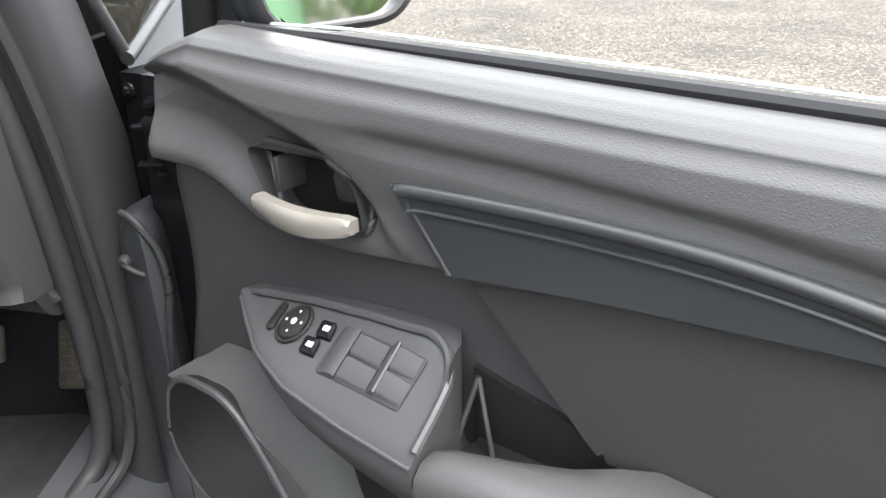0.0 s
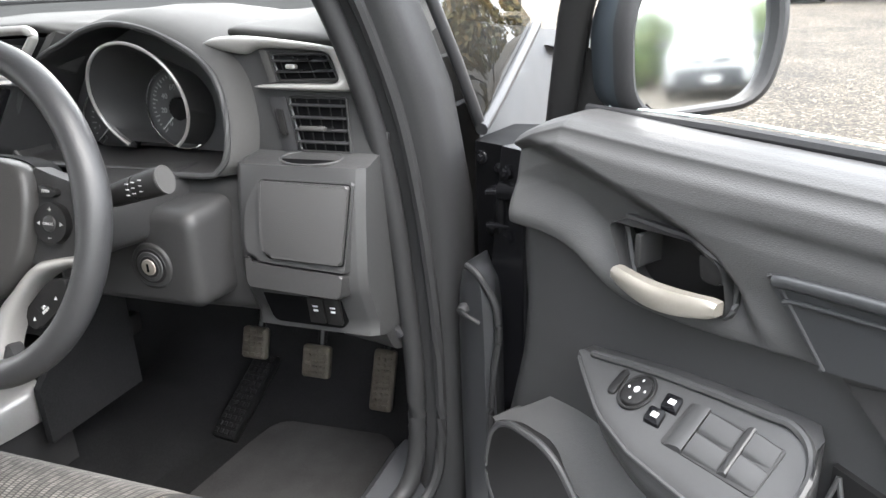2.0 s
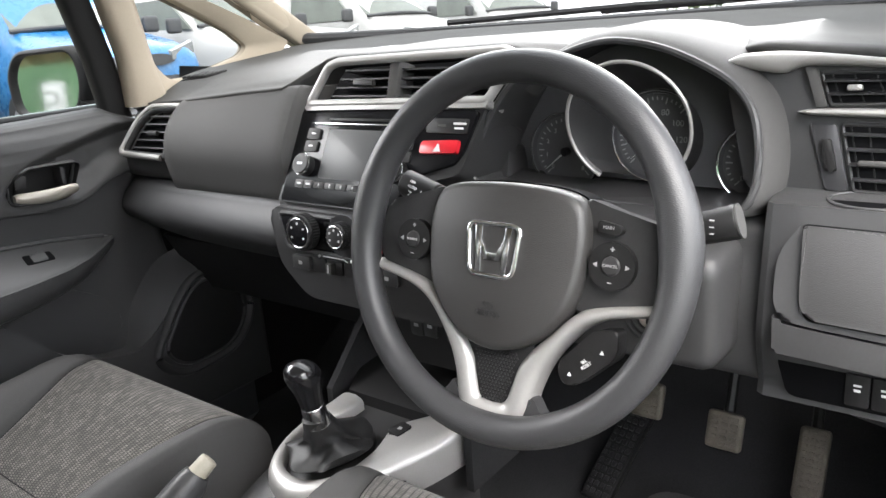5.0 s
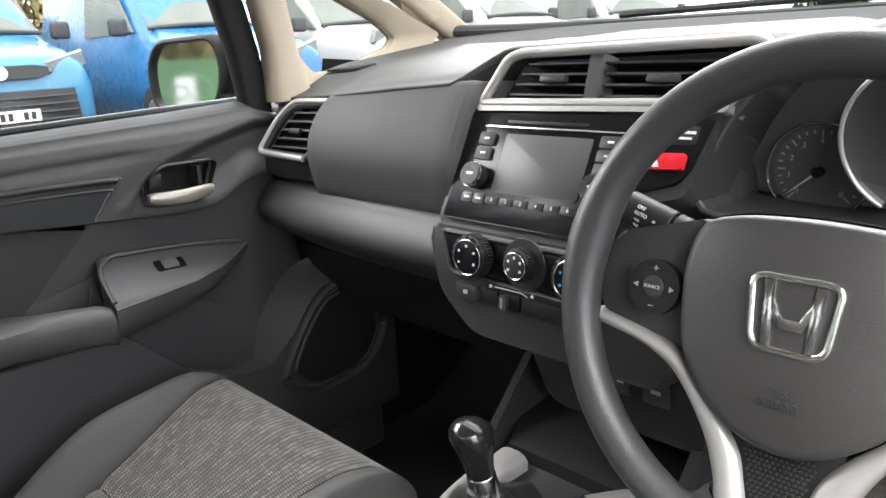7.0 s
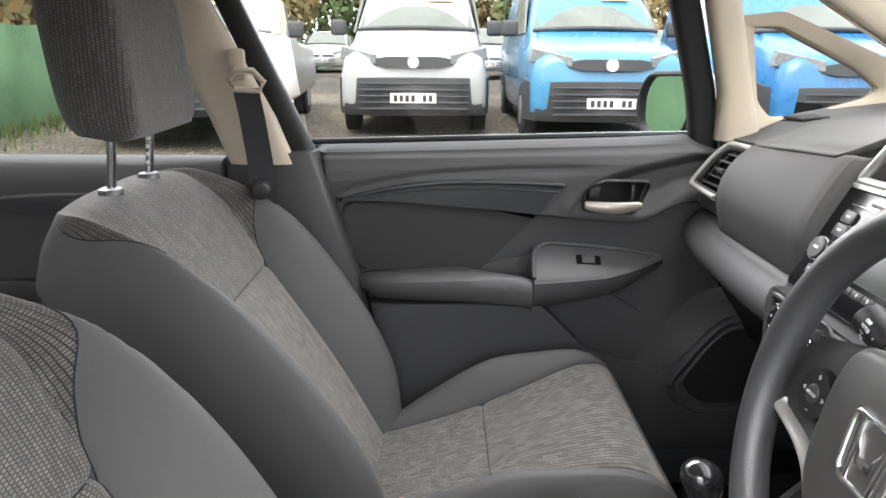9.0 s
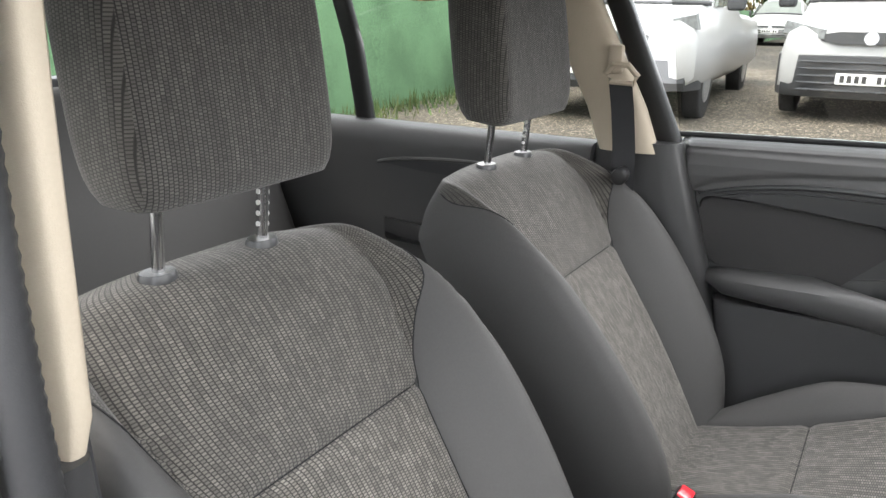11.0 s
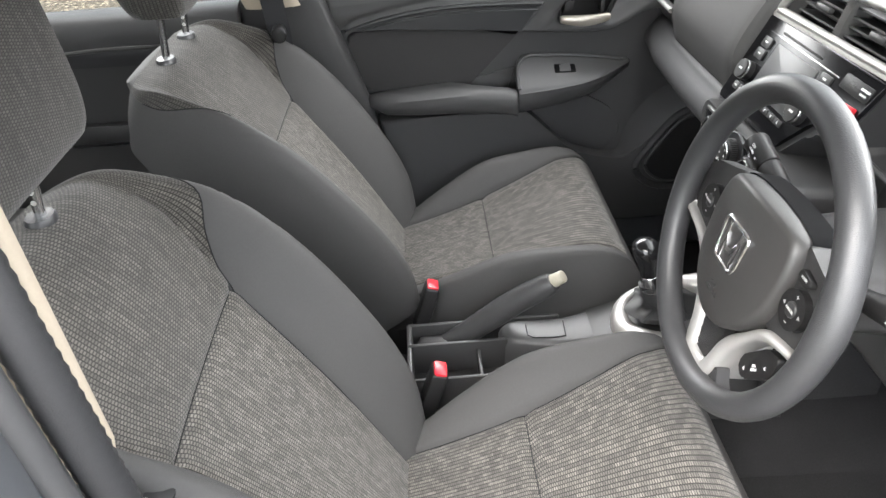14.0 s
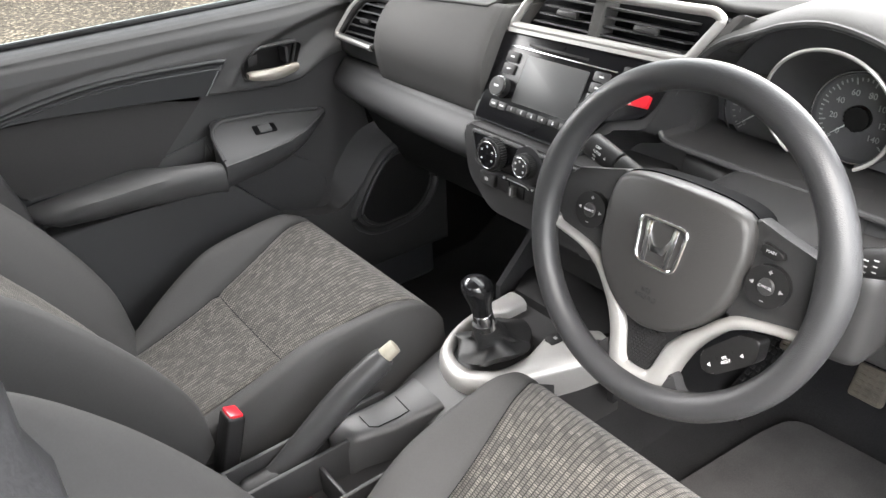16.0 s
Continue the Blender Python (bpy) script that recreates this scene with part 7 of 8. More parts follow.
def buckle(x, y, z, lean):
    b = thing("seat_belt_buckle", "black seat belt buckle with red release button", "buckle", "seat belt buckles", at=pose(x, y, z))
    bm = B()
    box(bm, (0, 0, -0.048), (0.036, 0.027, 0.105), 0.005, pose(x, y, z, -18, lean, 0), 3)
    part("buckle_body", bm, BLACK_PLASTIC, b)
    bm = B()
    box(bm, (0, 0.0, 0.003), (0.031, 0.021, 0.010), 0.003, pose(x, y, z, -18, lean, 0))
    part("release_button", bm, RED, b, "red release button")
    return b


buckle(0.119, -0.322, 0.560, 4)
buckle(-0.100, -0.325, 0.568, -4)

# ---- pedals and footwell ----


def pedal(x, y, z, w, h, lean, nm, lb):
    p = thing(nm, lb, "pedal", "pedals", at=pose(x, y, z))
    bm = B()
    box(bm, (0, 0, 0), (w, 0.018, h), 0.007, pose(x, y, z, lean), 3)
    pad = part("pad", bm, PEDAL, p, "worn rubber pad")
    bm = B()
    for k in range(int(h / 0.011)):
        for q in (-1, 0, 1):
            box(bm, (q * w * 0.27, -0.0095, -h / 2 + 0.010 + 0.0108 * k), (w * 0.20, 0.003, 0.006), 0.001, pose(x, y, z, lean), 1)
    part("tread", bm, PEDAL, pad)
    bm = B()
    tube(bm, [(x, y + 0.012, z), (x - 0.004, y + 0.06, z + 0.09), (x - 0.01, y + 0.10, z + 0.22)], 0.009, 8)
    part("arm", bm, BLACK_PLASTIC, p)


pedal(0.272, 0.572, 0.478, 0.055, 0.062, -20, "clutch_pedal", "worn clutch pedal on a black steel arm")
pedal(0.402, 0.574, 0.455, 0.058, 0.062, -20, "brake_pedal", "worn brake pedal on a black steel arm")
pedal(0.530, 0.590, 0.425, 0.045, 0.115, -24, "accelerator_pedal", "long worn accelerator pedal")
fr = thing("footrest", "black ribbed rubber footrest beside the clutch", "footrest", at=pose(0.19, 0.62, 0.30))
FR = pose(0.195, 0.620, 0.318, 32, 0, -6)
bm = B()
box(bm, (0, 0, 0), (0.060, 0.20, 0.02), 0.006, FR)
part("rest_pad", bm, BLACK_PLASTIC, fr)
bm = B()
for i in range(4):
    for j in range(12):
        box(bm, (-0.0195 + 0.013 * i, -0.088 + 0.016 * j, 0.0105), (0.009, 0.011, 0.004), 0.001, FR, 1)
part("rest_tread", bm, RUBBER, fr)
bm = B()
prism(bm, rounded([(0.20, -0.10), (0.56, -0.10), (0.56, 0.56), (0.53, 0.60), (0.29, 0.590), (0.265, 0.50)], 0.03), lambda u, v, d: Vector((u, v, 0.272 + 0.09 * max(0, (v - 0.40)) + d)), -0.004, 0.008, 0.003)
tagged(part("floor_mat", bm, MAT_RUBBER, car), "dark cloth floor mat in the driver's footwell")

# ---- open door: metal front end, hinges, mirror ----
bm = B()
loft(bm, [[(0.765, 0.62, z - e), (0.785, 0.40, z), (0.90, 0.34, z), (0.96, 0.40, z - e), (0.94, 0.62, z - e)] for z, e in ((0.33, 0), (0.60, 0), (0.88, 0.0), (0.925, 0.02))])
part("hinge_cavity", bm, DEEP_BLACK, car)
for u, z, r in ((0.10, 0.905, 0.010), (0.34, 0.895, 0.008), (0.22, 0.810, 0.010), (0.55, 0.865, 0.011)):
    c = Vector((lerp(0.785, 0.90, u), lerp(0.40, 0.34, u), z))
    nn = Vector((-0.46, -0.89, 0))
    bm = B()
    cyl(bm, c, c + nn * 0.004, r, r * 0.9, 24, 0.001)
    cyl(bm, c + nn * 0.003, c + nn * 0.008, r * 0.6, r * 0.5, 6)
    part("hinge_bolt", bm, GLOSS_BLACK, car, "black bolt head")
bm = B()
prism(bm, [(0.30, 0.955), (0.30, 0.62), (0.345, 0.60), (0.345, 0.34), (0.40, 0.34), (0.40, 0.60), (0.345, 0.955)], driver_side, -0.13, -0.045, 0.0)
part("door_end_metal", bm, GLOSS_BLACK, door_d, "black painted metal door end")
for z in (0.925, 0.845):
    c = driver_side(0.335, z, -0.042)
    n = (driver_side(0.335, z, 0) - driver_side(0.335, z, -0.04)).normalized()
    bm = B()
    cyl(bm, c, c + n * 0.006, 0.0055, 0.005, 6)
    cyl(bm, c - n * 0.001, c + n * 0.0025, 0.0085, seg=20)
    part("hinge_bolt", bm, GLOSS_BLACK, door_d)
bm = B()
tube(bm, [driver_side(0.305, z, -0.047) for z in (0.62, 0.72, 0.82, 0.95)], 0.006, 10)
tube(bm, [driver_side(a, 0.905 - 0.1 * (a - 0.30), -0.046) for a in (0.305, 0.32, 0.335, 0.345)], 0.012, 12)
part("pressed_fold", bm, GLOSS_BLACK, door_d)
for z in (0.86, 0.50):
    bm = B()
    for dz in (-0.021, 0.021):
        box(bm, (0.848, 0.330, z + dz), (0.052, 0.030, 0.005), 0.002)
    box(bm, (0.848, 0.344, z), (0.048, 0.006, 0.044), 0.002)
    cyl(bm, (0.840, 0.324, z - 0.030), (0.840, 0.324, z + 0.030), 0.006, seg=14)
    part("hinge", bm, GLOSS_BLACK, door_d, "black painted steel hinge")
bm = B()
loft(bm, [[Vector((0.808, 0.335, z)), Vector((0.83, 0.33, z)), Vector((0.835, 0.35, z)), Vector((0.81, 0.36, z))] for z in (0.70, 0.66, 0.62)])
part("strap_plate", bm, PAINT_GREY, car)


def mirror(parent, centre, normal, w, h, foot, name="door_mirror"):
    m = facing(centre, normal)
    n = Vector(normal).normalized()
    bm = B()
    outl = rounded([(-w * 0.56, -h * 0.50), (w * 0.46, -h * 0.46), (w * 0.60, h * 0.1), (w * 0.50, h * 0.56), (-w * 0.42, h * 0.52), (-w * 0.58, h * 0.2)], 0.045, 6)
    rings = []
    for s, d in ((0.85, -0.004), (1.04, -0.006), (1.06, -0.02), (0.98, -0.06), (0.80, -0.095), (0.45, -0.112), (0.1, -0.115)):
        rings.append([m @ Vector((x * s, y * s, d)) for x, y in outl])
    loft(bm, rings, cap=True)
    house = part(name, bm, PAINT_DARK, parent, "dark mirror housing")
    bm = B()
    face = [(x * (0.89 if x < 0 else 0.82), y * 0.88) for x, y in outl]
    lip = lambda s, d: [m @ Vector((lerp(a[0], b[0], s), lerp(a[1], b[1], s), d)) for a, b in zip(face, outl)]
    loft(bm, [lip(0.0, -0.004), lip(0.02, 0.008), lip(0.15, 0.013), lip(0.45, 0.015), lip(0.8, 0.013), lip(1.2, 0.007), lip(1.4, -0.004), lip(1.3, -0.012)], cap=False)
    part("mirror_rim", bm, RUBBER, house)
    bm = B()
    prism(bm, face, lambda u, v, d: m @ Vector((u, v, d)), -0.002, 0.003, 0)
    part("mirror_glass", bm, MIRROR, house, "reflecting mirror glass", sharp=20)
    bm = B()
    loft(bm, [[Vector(p) + Vector((0, 0, dz)) for p, dz in ((q, -0.035), (q, -0.010))] + [Vector(p) + Vector((dx, dy, dz)) for p, dx, dy, dz in ((q, -0.02, 0.05, -0.010), (q, -0.02, 0.05, -0.035))] for q in (foot, Vector(foot).lerp(Vector(centre), 0.5), Vector(centre) - n * 0.05)])
    part("mirror_foot", bm, BLACK_PLASTIC, house)
    return house


PAINT_DARK = mat("mirror_housing_paint", (0.022, 0.028, 0.034), 0.45, metal=0.0, vary=0.06)
mirror(door_p, (-0.885, 0.225, 1.055), (0.39, -0.92, 0.04), 0.165, 0.135, (-0.71, 0.25, 1.01))
mirror(door_d, (1.058, 0.295, 1.055), (0.60, -0.80, 0.056), 0.160, 0.148, driver_side(0.20, 1.005, -0.10))
bm = B()
sheet(bm, lambda u, v: driver_side(lerp(0.280, 0.165, u) - 0.03 * v, lerp(0.985, 1.07, v * (1 - 0.85 * u)), -0.084), 4, 4)
part("mirror_sail", bm, BLACK_PLASTIC, door_d)
bm = bar([driver_side(0.288, 0.975, -0.085), driver_side(0.258, 1.10, -0.075), driver_side(0.185, 1.30, -0.06)], (0.035, 0.035, 0.035), (0.035, 0.035, 0.035))
part("window_frame", bm, BLACK_PLASTIC, door_d)

bm = B()
tube(bm, [driver_side(a, b, -0.068) for a, b in ((0.20, 1.014), (0.07, 1.0165), (-0.25, 1.0085), (-0.54, 1.000))], 0.0015, 8)
PALE_EDGE = mat("glass_edge", (0.55, 0.62, 0.60), 0.15, vary=0.02)
part("glass_edge", bm, PALE_EDGE, door_d, "pale edge of the lowered window glass")
bm = B()
tube(bm, [passenger_side(a, b, -0.066) for a, b in ((0.22, 1.018), (0.07, 1.0145), (-0.25, 1.0055), (-0.53, 0.9975))], 0.0022, 8)
part("glass_edge", bm, PALE_EDGE, door_p, "pale weather strip under the window")

# seat belts
sb = thing("seat_belt", "black passenger seat belt hanging from the pillar", "seat belt", "seat belts", at=pose(-0.56, -0.62, 0.9))
bm = B()
loft(bm, [[(x - 0.003, y - 0.024, z), (x + 0.003, y - 0.022, z), (x + 0.003, y + 0.024, z), (x - 0.003, y + 0.022, z)] for x, y, z in ((-0.555, -0.625, 1.105), (-0.553, -0.615, 1.05), (-0.548, -0.605, 0.98), (-0.54, -0.60, 0.93), (-0.545, -0.60, 0.80))])
part("webbing", bm, BELT, sb)
bm = B()
tube(bm, [(-0.558, -0.655, 1.118), (-0.552, -0.64, 1.135), (-0.552, -0.61, 1.135), (-0.555, -0.592, 1.115), (-0.556, -0.60, 1.10), (-0.556, -0.645, 1.102)], 0.006, 8, closed=True)
part("belt_loop", bm, BEIGE, sb, "beige belt guide")
bm = B()
box(bm, (-0.566, -0.640, 1.145), (0.018, 0.030, 0.055), 0.007)
part("height_adjuster", bm, BEIGE, sb)
bm = B()
cyl(bm, (-0.545, -0.60, 0.93), (-0.500, -0.595, 0.93), 0.014, 0.016, 20, 0.004)
part("belt_guide_knob", bm, BLACK_PLASTIC, sb)
lt = thing("belt_tongue", "steel seat belt tongue resting on the driver's seat edge", "seat belt", "seat belts", at=pose(0.61, -0.56, 0.87))
LT = facing((0.603, -0.562, 0.868), (0.25, 0.30, 0.85), (-0.6, 0.35, 0.9))
bm = B()
tube(bm, [LT @ Vector((x, y, 0)) for x, y in rounded([(-0.0105, -0.010), (0.0105, -0.010), (0.012, 0.012), (-0.012, 0.012)], 0.004)], 0.0017, 8, closed=True)
part("tongue", bm, mat("worn_steel", (0.45, 0.45, 0.45), 0.3, metal=0.8, vary=0.1), lt, "steel tongue")
bm = B()
box(bm, (0, 0.020, -0.002), (0.026, 0.016, 0.008), 0.0035, LT)
part("tongue_grip", bm, BLACK_PLASTIC, lt)
bm = B()
loft(bm, [[(x - 0.003, y - 0.022, z), (x + 0.003, y - 0.02, z), (x + 0.003, y + 0.022, z), (x - 0.003, y + 0.02, z)] for x, y, z in ((0.60, -0.645, 1.2), (0.606, -0.61, 1.0), (0.615, -0.585, 0.90), (0.612, -0.58, 0.70), (0.61, -0.56, 0.50))])
part("webbing", bm, BELT, lt)
# small anchor fitting beside the passenger cushion
bm = B()
box(bm, (0, 0, 0), (0.012, 0.03, 0.08), 0.004, pose(-0.505, -0.40, 0.52, 25, 0, 0))
part("belt_anchor", bm, BLACK_PLASTIC, sb)

# ---- outside: vehicles ----
WHITE_PAINT = mat("white_van_paint", (0.36, 0.36, 0.355), 0.35, vary=0.03, coat=0.2)
BLUE_PAINT = mat("bright_blue_paint", (0.058, 0.215, 0.375), 0.25, vary=0.05, coat=0.4)
BLUE_DEEP = mat("mid_blue_paint", (0.026, 0.150, 0.350), 0.28, vary=0.05, coat=0.4)
DARK_PAINT = mat("dark_car_paint", (0.03, 0.032, 0.036), 0.25, vary=0.05, coat=0.4)
CLADDING = mat("grey_bumper_plastic", (0.045, 0.047, 0.05), 0.6, grain=0.3, grain_scale=300)
CAR_GLASS = mat("dark_car_glass", (0.150, 0.165, 0.150), 0.22, vary=0.25, vary_scale=3, spec=0.12)
LAMP = mat("headlamp_lens", (0.24, 0.25, 0.25), 0.15, metal=0.2, vary=0.6, vary_scale=30, spec=0.3)
TYRE = mat("tyre_rubber", (0.02, 0.02, 0.021), 0.8, grain=0.4, grain_scale=100)
RIM = mat("alloy_rim", (0.42, 0.43, 0.44), 0.35, metal=0.7)
PLATE = mat("white_plate", (0.75, 0.75, 0.72), 0.4, vary=0.03)
PLATE_BAR = mat("plate_mark", (0.03, 0.03, 0.03), 0.5)
CARD = mat("orange_price_card", (0.85, 0.45, 0.25), 0.6, vary=0.25, vary_scale=6)
STICK = mat("white_badge", (0.75, 0.77, 0.8), 0.25, metal=0.4)


def vehicle(name, label, cat, at, paint, W=1.72, kind="van", bumper=CLADDING, badge=True, card=True):
    """A parked vehicle, front at the origin facing +x."""
    g = thing(name, label, cat, "parked vehicles", at=at)
    if kind == "van":
        st = [(0.0, 0.40, 0.90, 0.76, 0.72), (-0.06, 0.30, 0.98, 0.83, 0.78), (-0.30, 0.24, 1.06, 0.86, 0.81), (-0.85, 0.24, 1.18, 0.86, 0.78), (-1.0, 0.24, 1.24, 0.86, 0.76), (-1.35, 0.24, 1.58, 0.86, 0.69),
              (-1.75, 0.24, 1.84, 0.86, 0.64), (-2.2, 0.24, 1.90, 0.86, 0.65), (-4.3, 0.26, 1.90, 0.86, 0.68), (-4.45, 0.40, 1.80, 0.82, 0.62)]
        ws = ((-0.98, 1.235), (-1.70, 1.80))
        axles, rad = (-0.85, -3.6), 0.32
    elif kind == "pickup":
        st = [(0.0, 0.50, 0.95, 0.78, 0.76), (-0.08, 0.42, 1.05, 0.88, 0.82), (-0.5, 0.36, 1.10, 0.90, 0.84), (-1.15, 0.36, 1.16, 0.90, 0.82), (-1.3, 0.36, 1.22, 0.90, 0.80), (-1.9, 0.36, 1.72, 0.90, 0.66),
              (-2.4, 0.36, 1.80, 0.90, 0.64), (-3.0, 0.36, 1.74, 0.90, 0.66), (-3.35, 0.36, 1.15, 0.90, 0.84), (-5.0, 0.40, 1.10, 0.90, 0.86), (-5.1, 0.5, 1.05, 0.86, 0.82)]
        ws = ((-1.28, 1.21), (-1.85, 1.68))
        axles, rad = (-0.9, -4.0), 0.39
    else:
        st = [(0.0, 0.40, 0.66, 0.70, 0.66), (-0.1, 0.30, 0.76, 0.82, 0.76), (-0.9, 0.22, 0.95, 0.86, 0.80), (-1.2, 0.22, 1.00, 0.86, 0.76), (-1.9, 0.22, 1.44, 0.86, 0.60), (-2.6, 0.22, 1.48, 0.86, 0.58),
              (-3.5, 0.24, 1.36, 0.86, 0.58), (-4.0, 0.30, 0.95, 0.84, 0.72), (-4.1, 0.45, 0.85, 0.78, 0.70)]
        ws = ((-1.17, 0.995), (-1.85, 1.41))
        axles, rad = (-0.85, -3.3), 0.31
    k = W / 1.72
    T = lambda x, y, z: at @ Vector((x, y * k, z))
    rings = []
    for x, z0, z1, wb, wt in st:
        zb = min(1.0, z0 + 0.6 * (z1 - z0))
        ring = [(-wb * 0.92, z0), (-wb, z0 + 0.08), (-wb, zb), (-wt, z1 - 0.10), (-wt * 0.86, z1 - 0.02), (0, z1), (wt * 0.86, z1 - 0.02), (wt, z1 - 0.10), (wb, zb), (wb, z0 + 0.08), (wb * 0.92, z0)]
        rings.append([T(x, y, z) for y, z in ring])
    bm = B()
    loft(bm, rings)
    bmesh.ops.subdivide_edges(bm, edges=[e for e in bm.edges], cuts=1, smooth=0.6, use_grid_fill=True)
    body = part("body", bm, paint, g, sharp=50)
    wt0 = interp([(s[0], s[4]) for s in sorted(st)], ws[0][0]) - 0.04
    wt1 = interp([(s[0], s[4]) for s in sorted(st)], ws[1][0]) - 0.05
    bm = B()
    up = Vector((0.70, 0, 0.70)) * 0.035
    sheet(bm, lambda u, v: T(lerp(ws[0][0], ws[1][0], v) + up.x - 0.06 * (2 * u - 1) ** 2, lerp(-1, 1, u) * lerp(wt0, wt1, v), lerp(ws[0][1], ws[1][1], v) + up.z - 0.03 * (2 * u - 1) ** 2), 10, 6)
    part("windscreen", bm, CAR_GLASS, g)
    bm = B()
    tube(bm, [T(ws[0][0] + 0.03 - 0.06 * u * u, u * (wt0 + 0.02), ws[0][1] + 0.025 - 0.03 * u * u) for u in [-1 + 0.2 * j for j in range(11)]], 0.024, 8)
    part("wiper_cowl", bm, CLADDING, g)
    for s in (1, -1):
        bm = B()
        wx0, wx1 = ws[1][0] - 0.08, ws[1][0] - (0.95 if kind == "van" else 0.9)
        zt = ws[1][1] - 0.10
        prism(bm, [(wx0 + 0.52, ws[0][1] - 0.03), (wx0 - 0.02, zt), (wx1, zt), (wx1, ws[0][1] - 0.05)], lambda u, v, d: T(u, s * (lerp(0.835, 0.70, (v - 0.95) / 0.85) + d), v), 0.0, 0.03)
        part("side_window", bm, CAR_GLASS, g)
        bm = B()
        box(bm, T(ws[0][0] - 0.20, s * 1.0, ws[0][1] + 0.02), (0.10, 0.20, 0.19), 0.04, None, 3)
        part("wing_mirror", bm, CLADDING, g)
        x0 = -0.06
        hz = st[1][2] - 0.14
        bm = B()
        loft(bm, [[T(x, y * s, z) for x, y, z in ((-0.02, 0.42, hz), (-0.02, 0.42, hz + 0.10), (-0.22, 0.84, hz + 0.20), (-0.26, 0.87, hz + 0.04))], [T(x + 0.05, y * s, z) for x, y, z in ((-0.02, 0.43, hz), (-0.02, 0.43, hz + 0.09), (-0.20, 0.83, hz + 0.18), (-0.23, 0.86, hz + 0.05))]])
        part("headlight", bm, LAMP, g)
        for ax in axles:
            c = Vector((ax, s * 0.80, rad))
            bm = B()
            cyl(bm, T(c.x, c.y - s * 0.10, c.z), T(c.x, c.y + s * 0.075, c.z), rad, seg=28, bevel=0.03)
            wh = part("wheel", bm, TYRE, g)
            bm = B()
            cyl(bm, T(c.x, c.y + s * 0.05, c.z), T(c.x, c.y + s * 0.085, c.z), rad * 0.62, rad * 0.5, 24)
            part("rim", bm, RIM, wh)
    bz0, bz1 = st[0][1] - 0.14, st[0][1] + (0.28 if kind == "van" else 0.16)
    bm = B()
    loft(bm, [[T(x, y, z) for x, z in ((-0.5, bz0), (fx, bz0), (fx + 0.06, bz0 + 0.08), (fx + 0.05, bz1), (-0.5, bz1 + 0.04))] for y, fx in ((-0.885, -0.35), (-0.80, -0.10), (-0.5, 0.0), (0, 0.04), (0.5, 0.0), (0.80, -0.10), (0.885, -0.35))])
    part("bumper", bm, bumper, g)
    gz = st[0][2] - (0.045 if kind == "van" else 0.09)
    bm = B()
    loft(bm, [[T(fx, y, gz - h), T(fx + 0.03, y, gz - h), T(fx + 0.03, y, gz + h), T(fx, y, gz + h)] for y, fx, h in ((-0.46, -0.02, 0.03), (-0.3, 0.01, 0.06), (0.3, 0.01, 0.06), (0.46, -0.02, 0.03))])
    gr = part("grille", bm, CLADDING, g)
    for j in range(5 if kind == "van" else 3):
        bm = B()
        box(bm, T(0.085, 0, bz0 + 0.08 + 0.07 * j), (0.02, (1.25 if kind == "van" else 1.0) * k, 0.024), 0.006)
        part("grille_bar", bm, DARK_PAINT, g)
    pz = bz1 - (0.22 if kind == "van" else 0.10)
    if badge:
        bm = B()
        cyl(bm, T(0.03, 0, gz), T(0.055, 0, gz), 0.065, seg=24)
        part("badge", bm, STICK, gr)
    bm = B()
    box(bm, T(0.105, 0, pz), (0.012, 0.52, 0.11), 0.004)
    pl = part("number_plate", bm, PLATE, g)
    for j in range(7):
        if j != 4:
            bm = B()
            box(bm, T(0.112, (-0.20 + 0.066 * j) / k, pz), (0.004, 0.040, 0.070))
            part("plate_bar", bm, PLATE_BAR, pl)
    if card:
        bm = B()
        box(bm, (0, 0, 0), (0.006, 0.34, 0.20), 0, at @ Matrix.Translation((lerp(ws[0][0], ws[1][0], 0.66) + 0.045, 0.30 * k, lerp(ws[0][1], ws[1][1], 0.66) + 0.045)) @ pose(0, 0, 0, 0, -50, 0))
        part("price_card", bm, CARD, g, "orange price card behind the glass")
    return g


def parked(x, y, rz=0):
    return pose(x, y, ground_z(x), 0, 0, rz)


vehicle("white_pickup", "white pickup truck parked on the gravel", "pickup truck", parked(-6.6, -2.95, 4), WHITE_PAINT, 1.85, "pickup")
vehicle("white_van", "white panel van with dark bumper and price card", "van", parked(-7.85, -0.60), WHITE_PAINT, 1.70)
vehicle("light_blue_van", "light blue compact van with price card in the screen", "van", parked(-7.30, 1.52), BLUE_PAINT, 1.70)
vehicle("blue_van", "bright blue compact van parked in the row", "van", parked(-6.6, 3.85), BLUE_DEEP, 1.70)
vehicle("white_pickup", "white pickup truck with large dark grille", "pickup truck", parked(-6.4, 6.3), WHITE_PAINT, 1.85, "pickup")
vehicle("white_van", "white panel van with dark grey bumper", "van", parked(-6.3, 9.0), WHITE_PAINT, 1.80)
vehicle("white_van", "white panel van at the end of the row", "van", parked(-6.2, 12.0, -20), WHITE_PAINT, 1.80)
vehicle("white_van", "white van seen across the yard in the door mirror", "van", parked(16.6, -4.6, 166), WHITE_PAINT, 1.80, card=False)
vehicle("light_blue_van", "light blue compact van parked across the yard", "van", parked(2.9, 24.0, -90), BLUE_PAINT, 1.70, card=False)
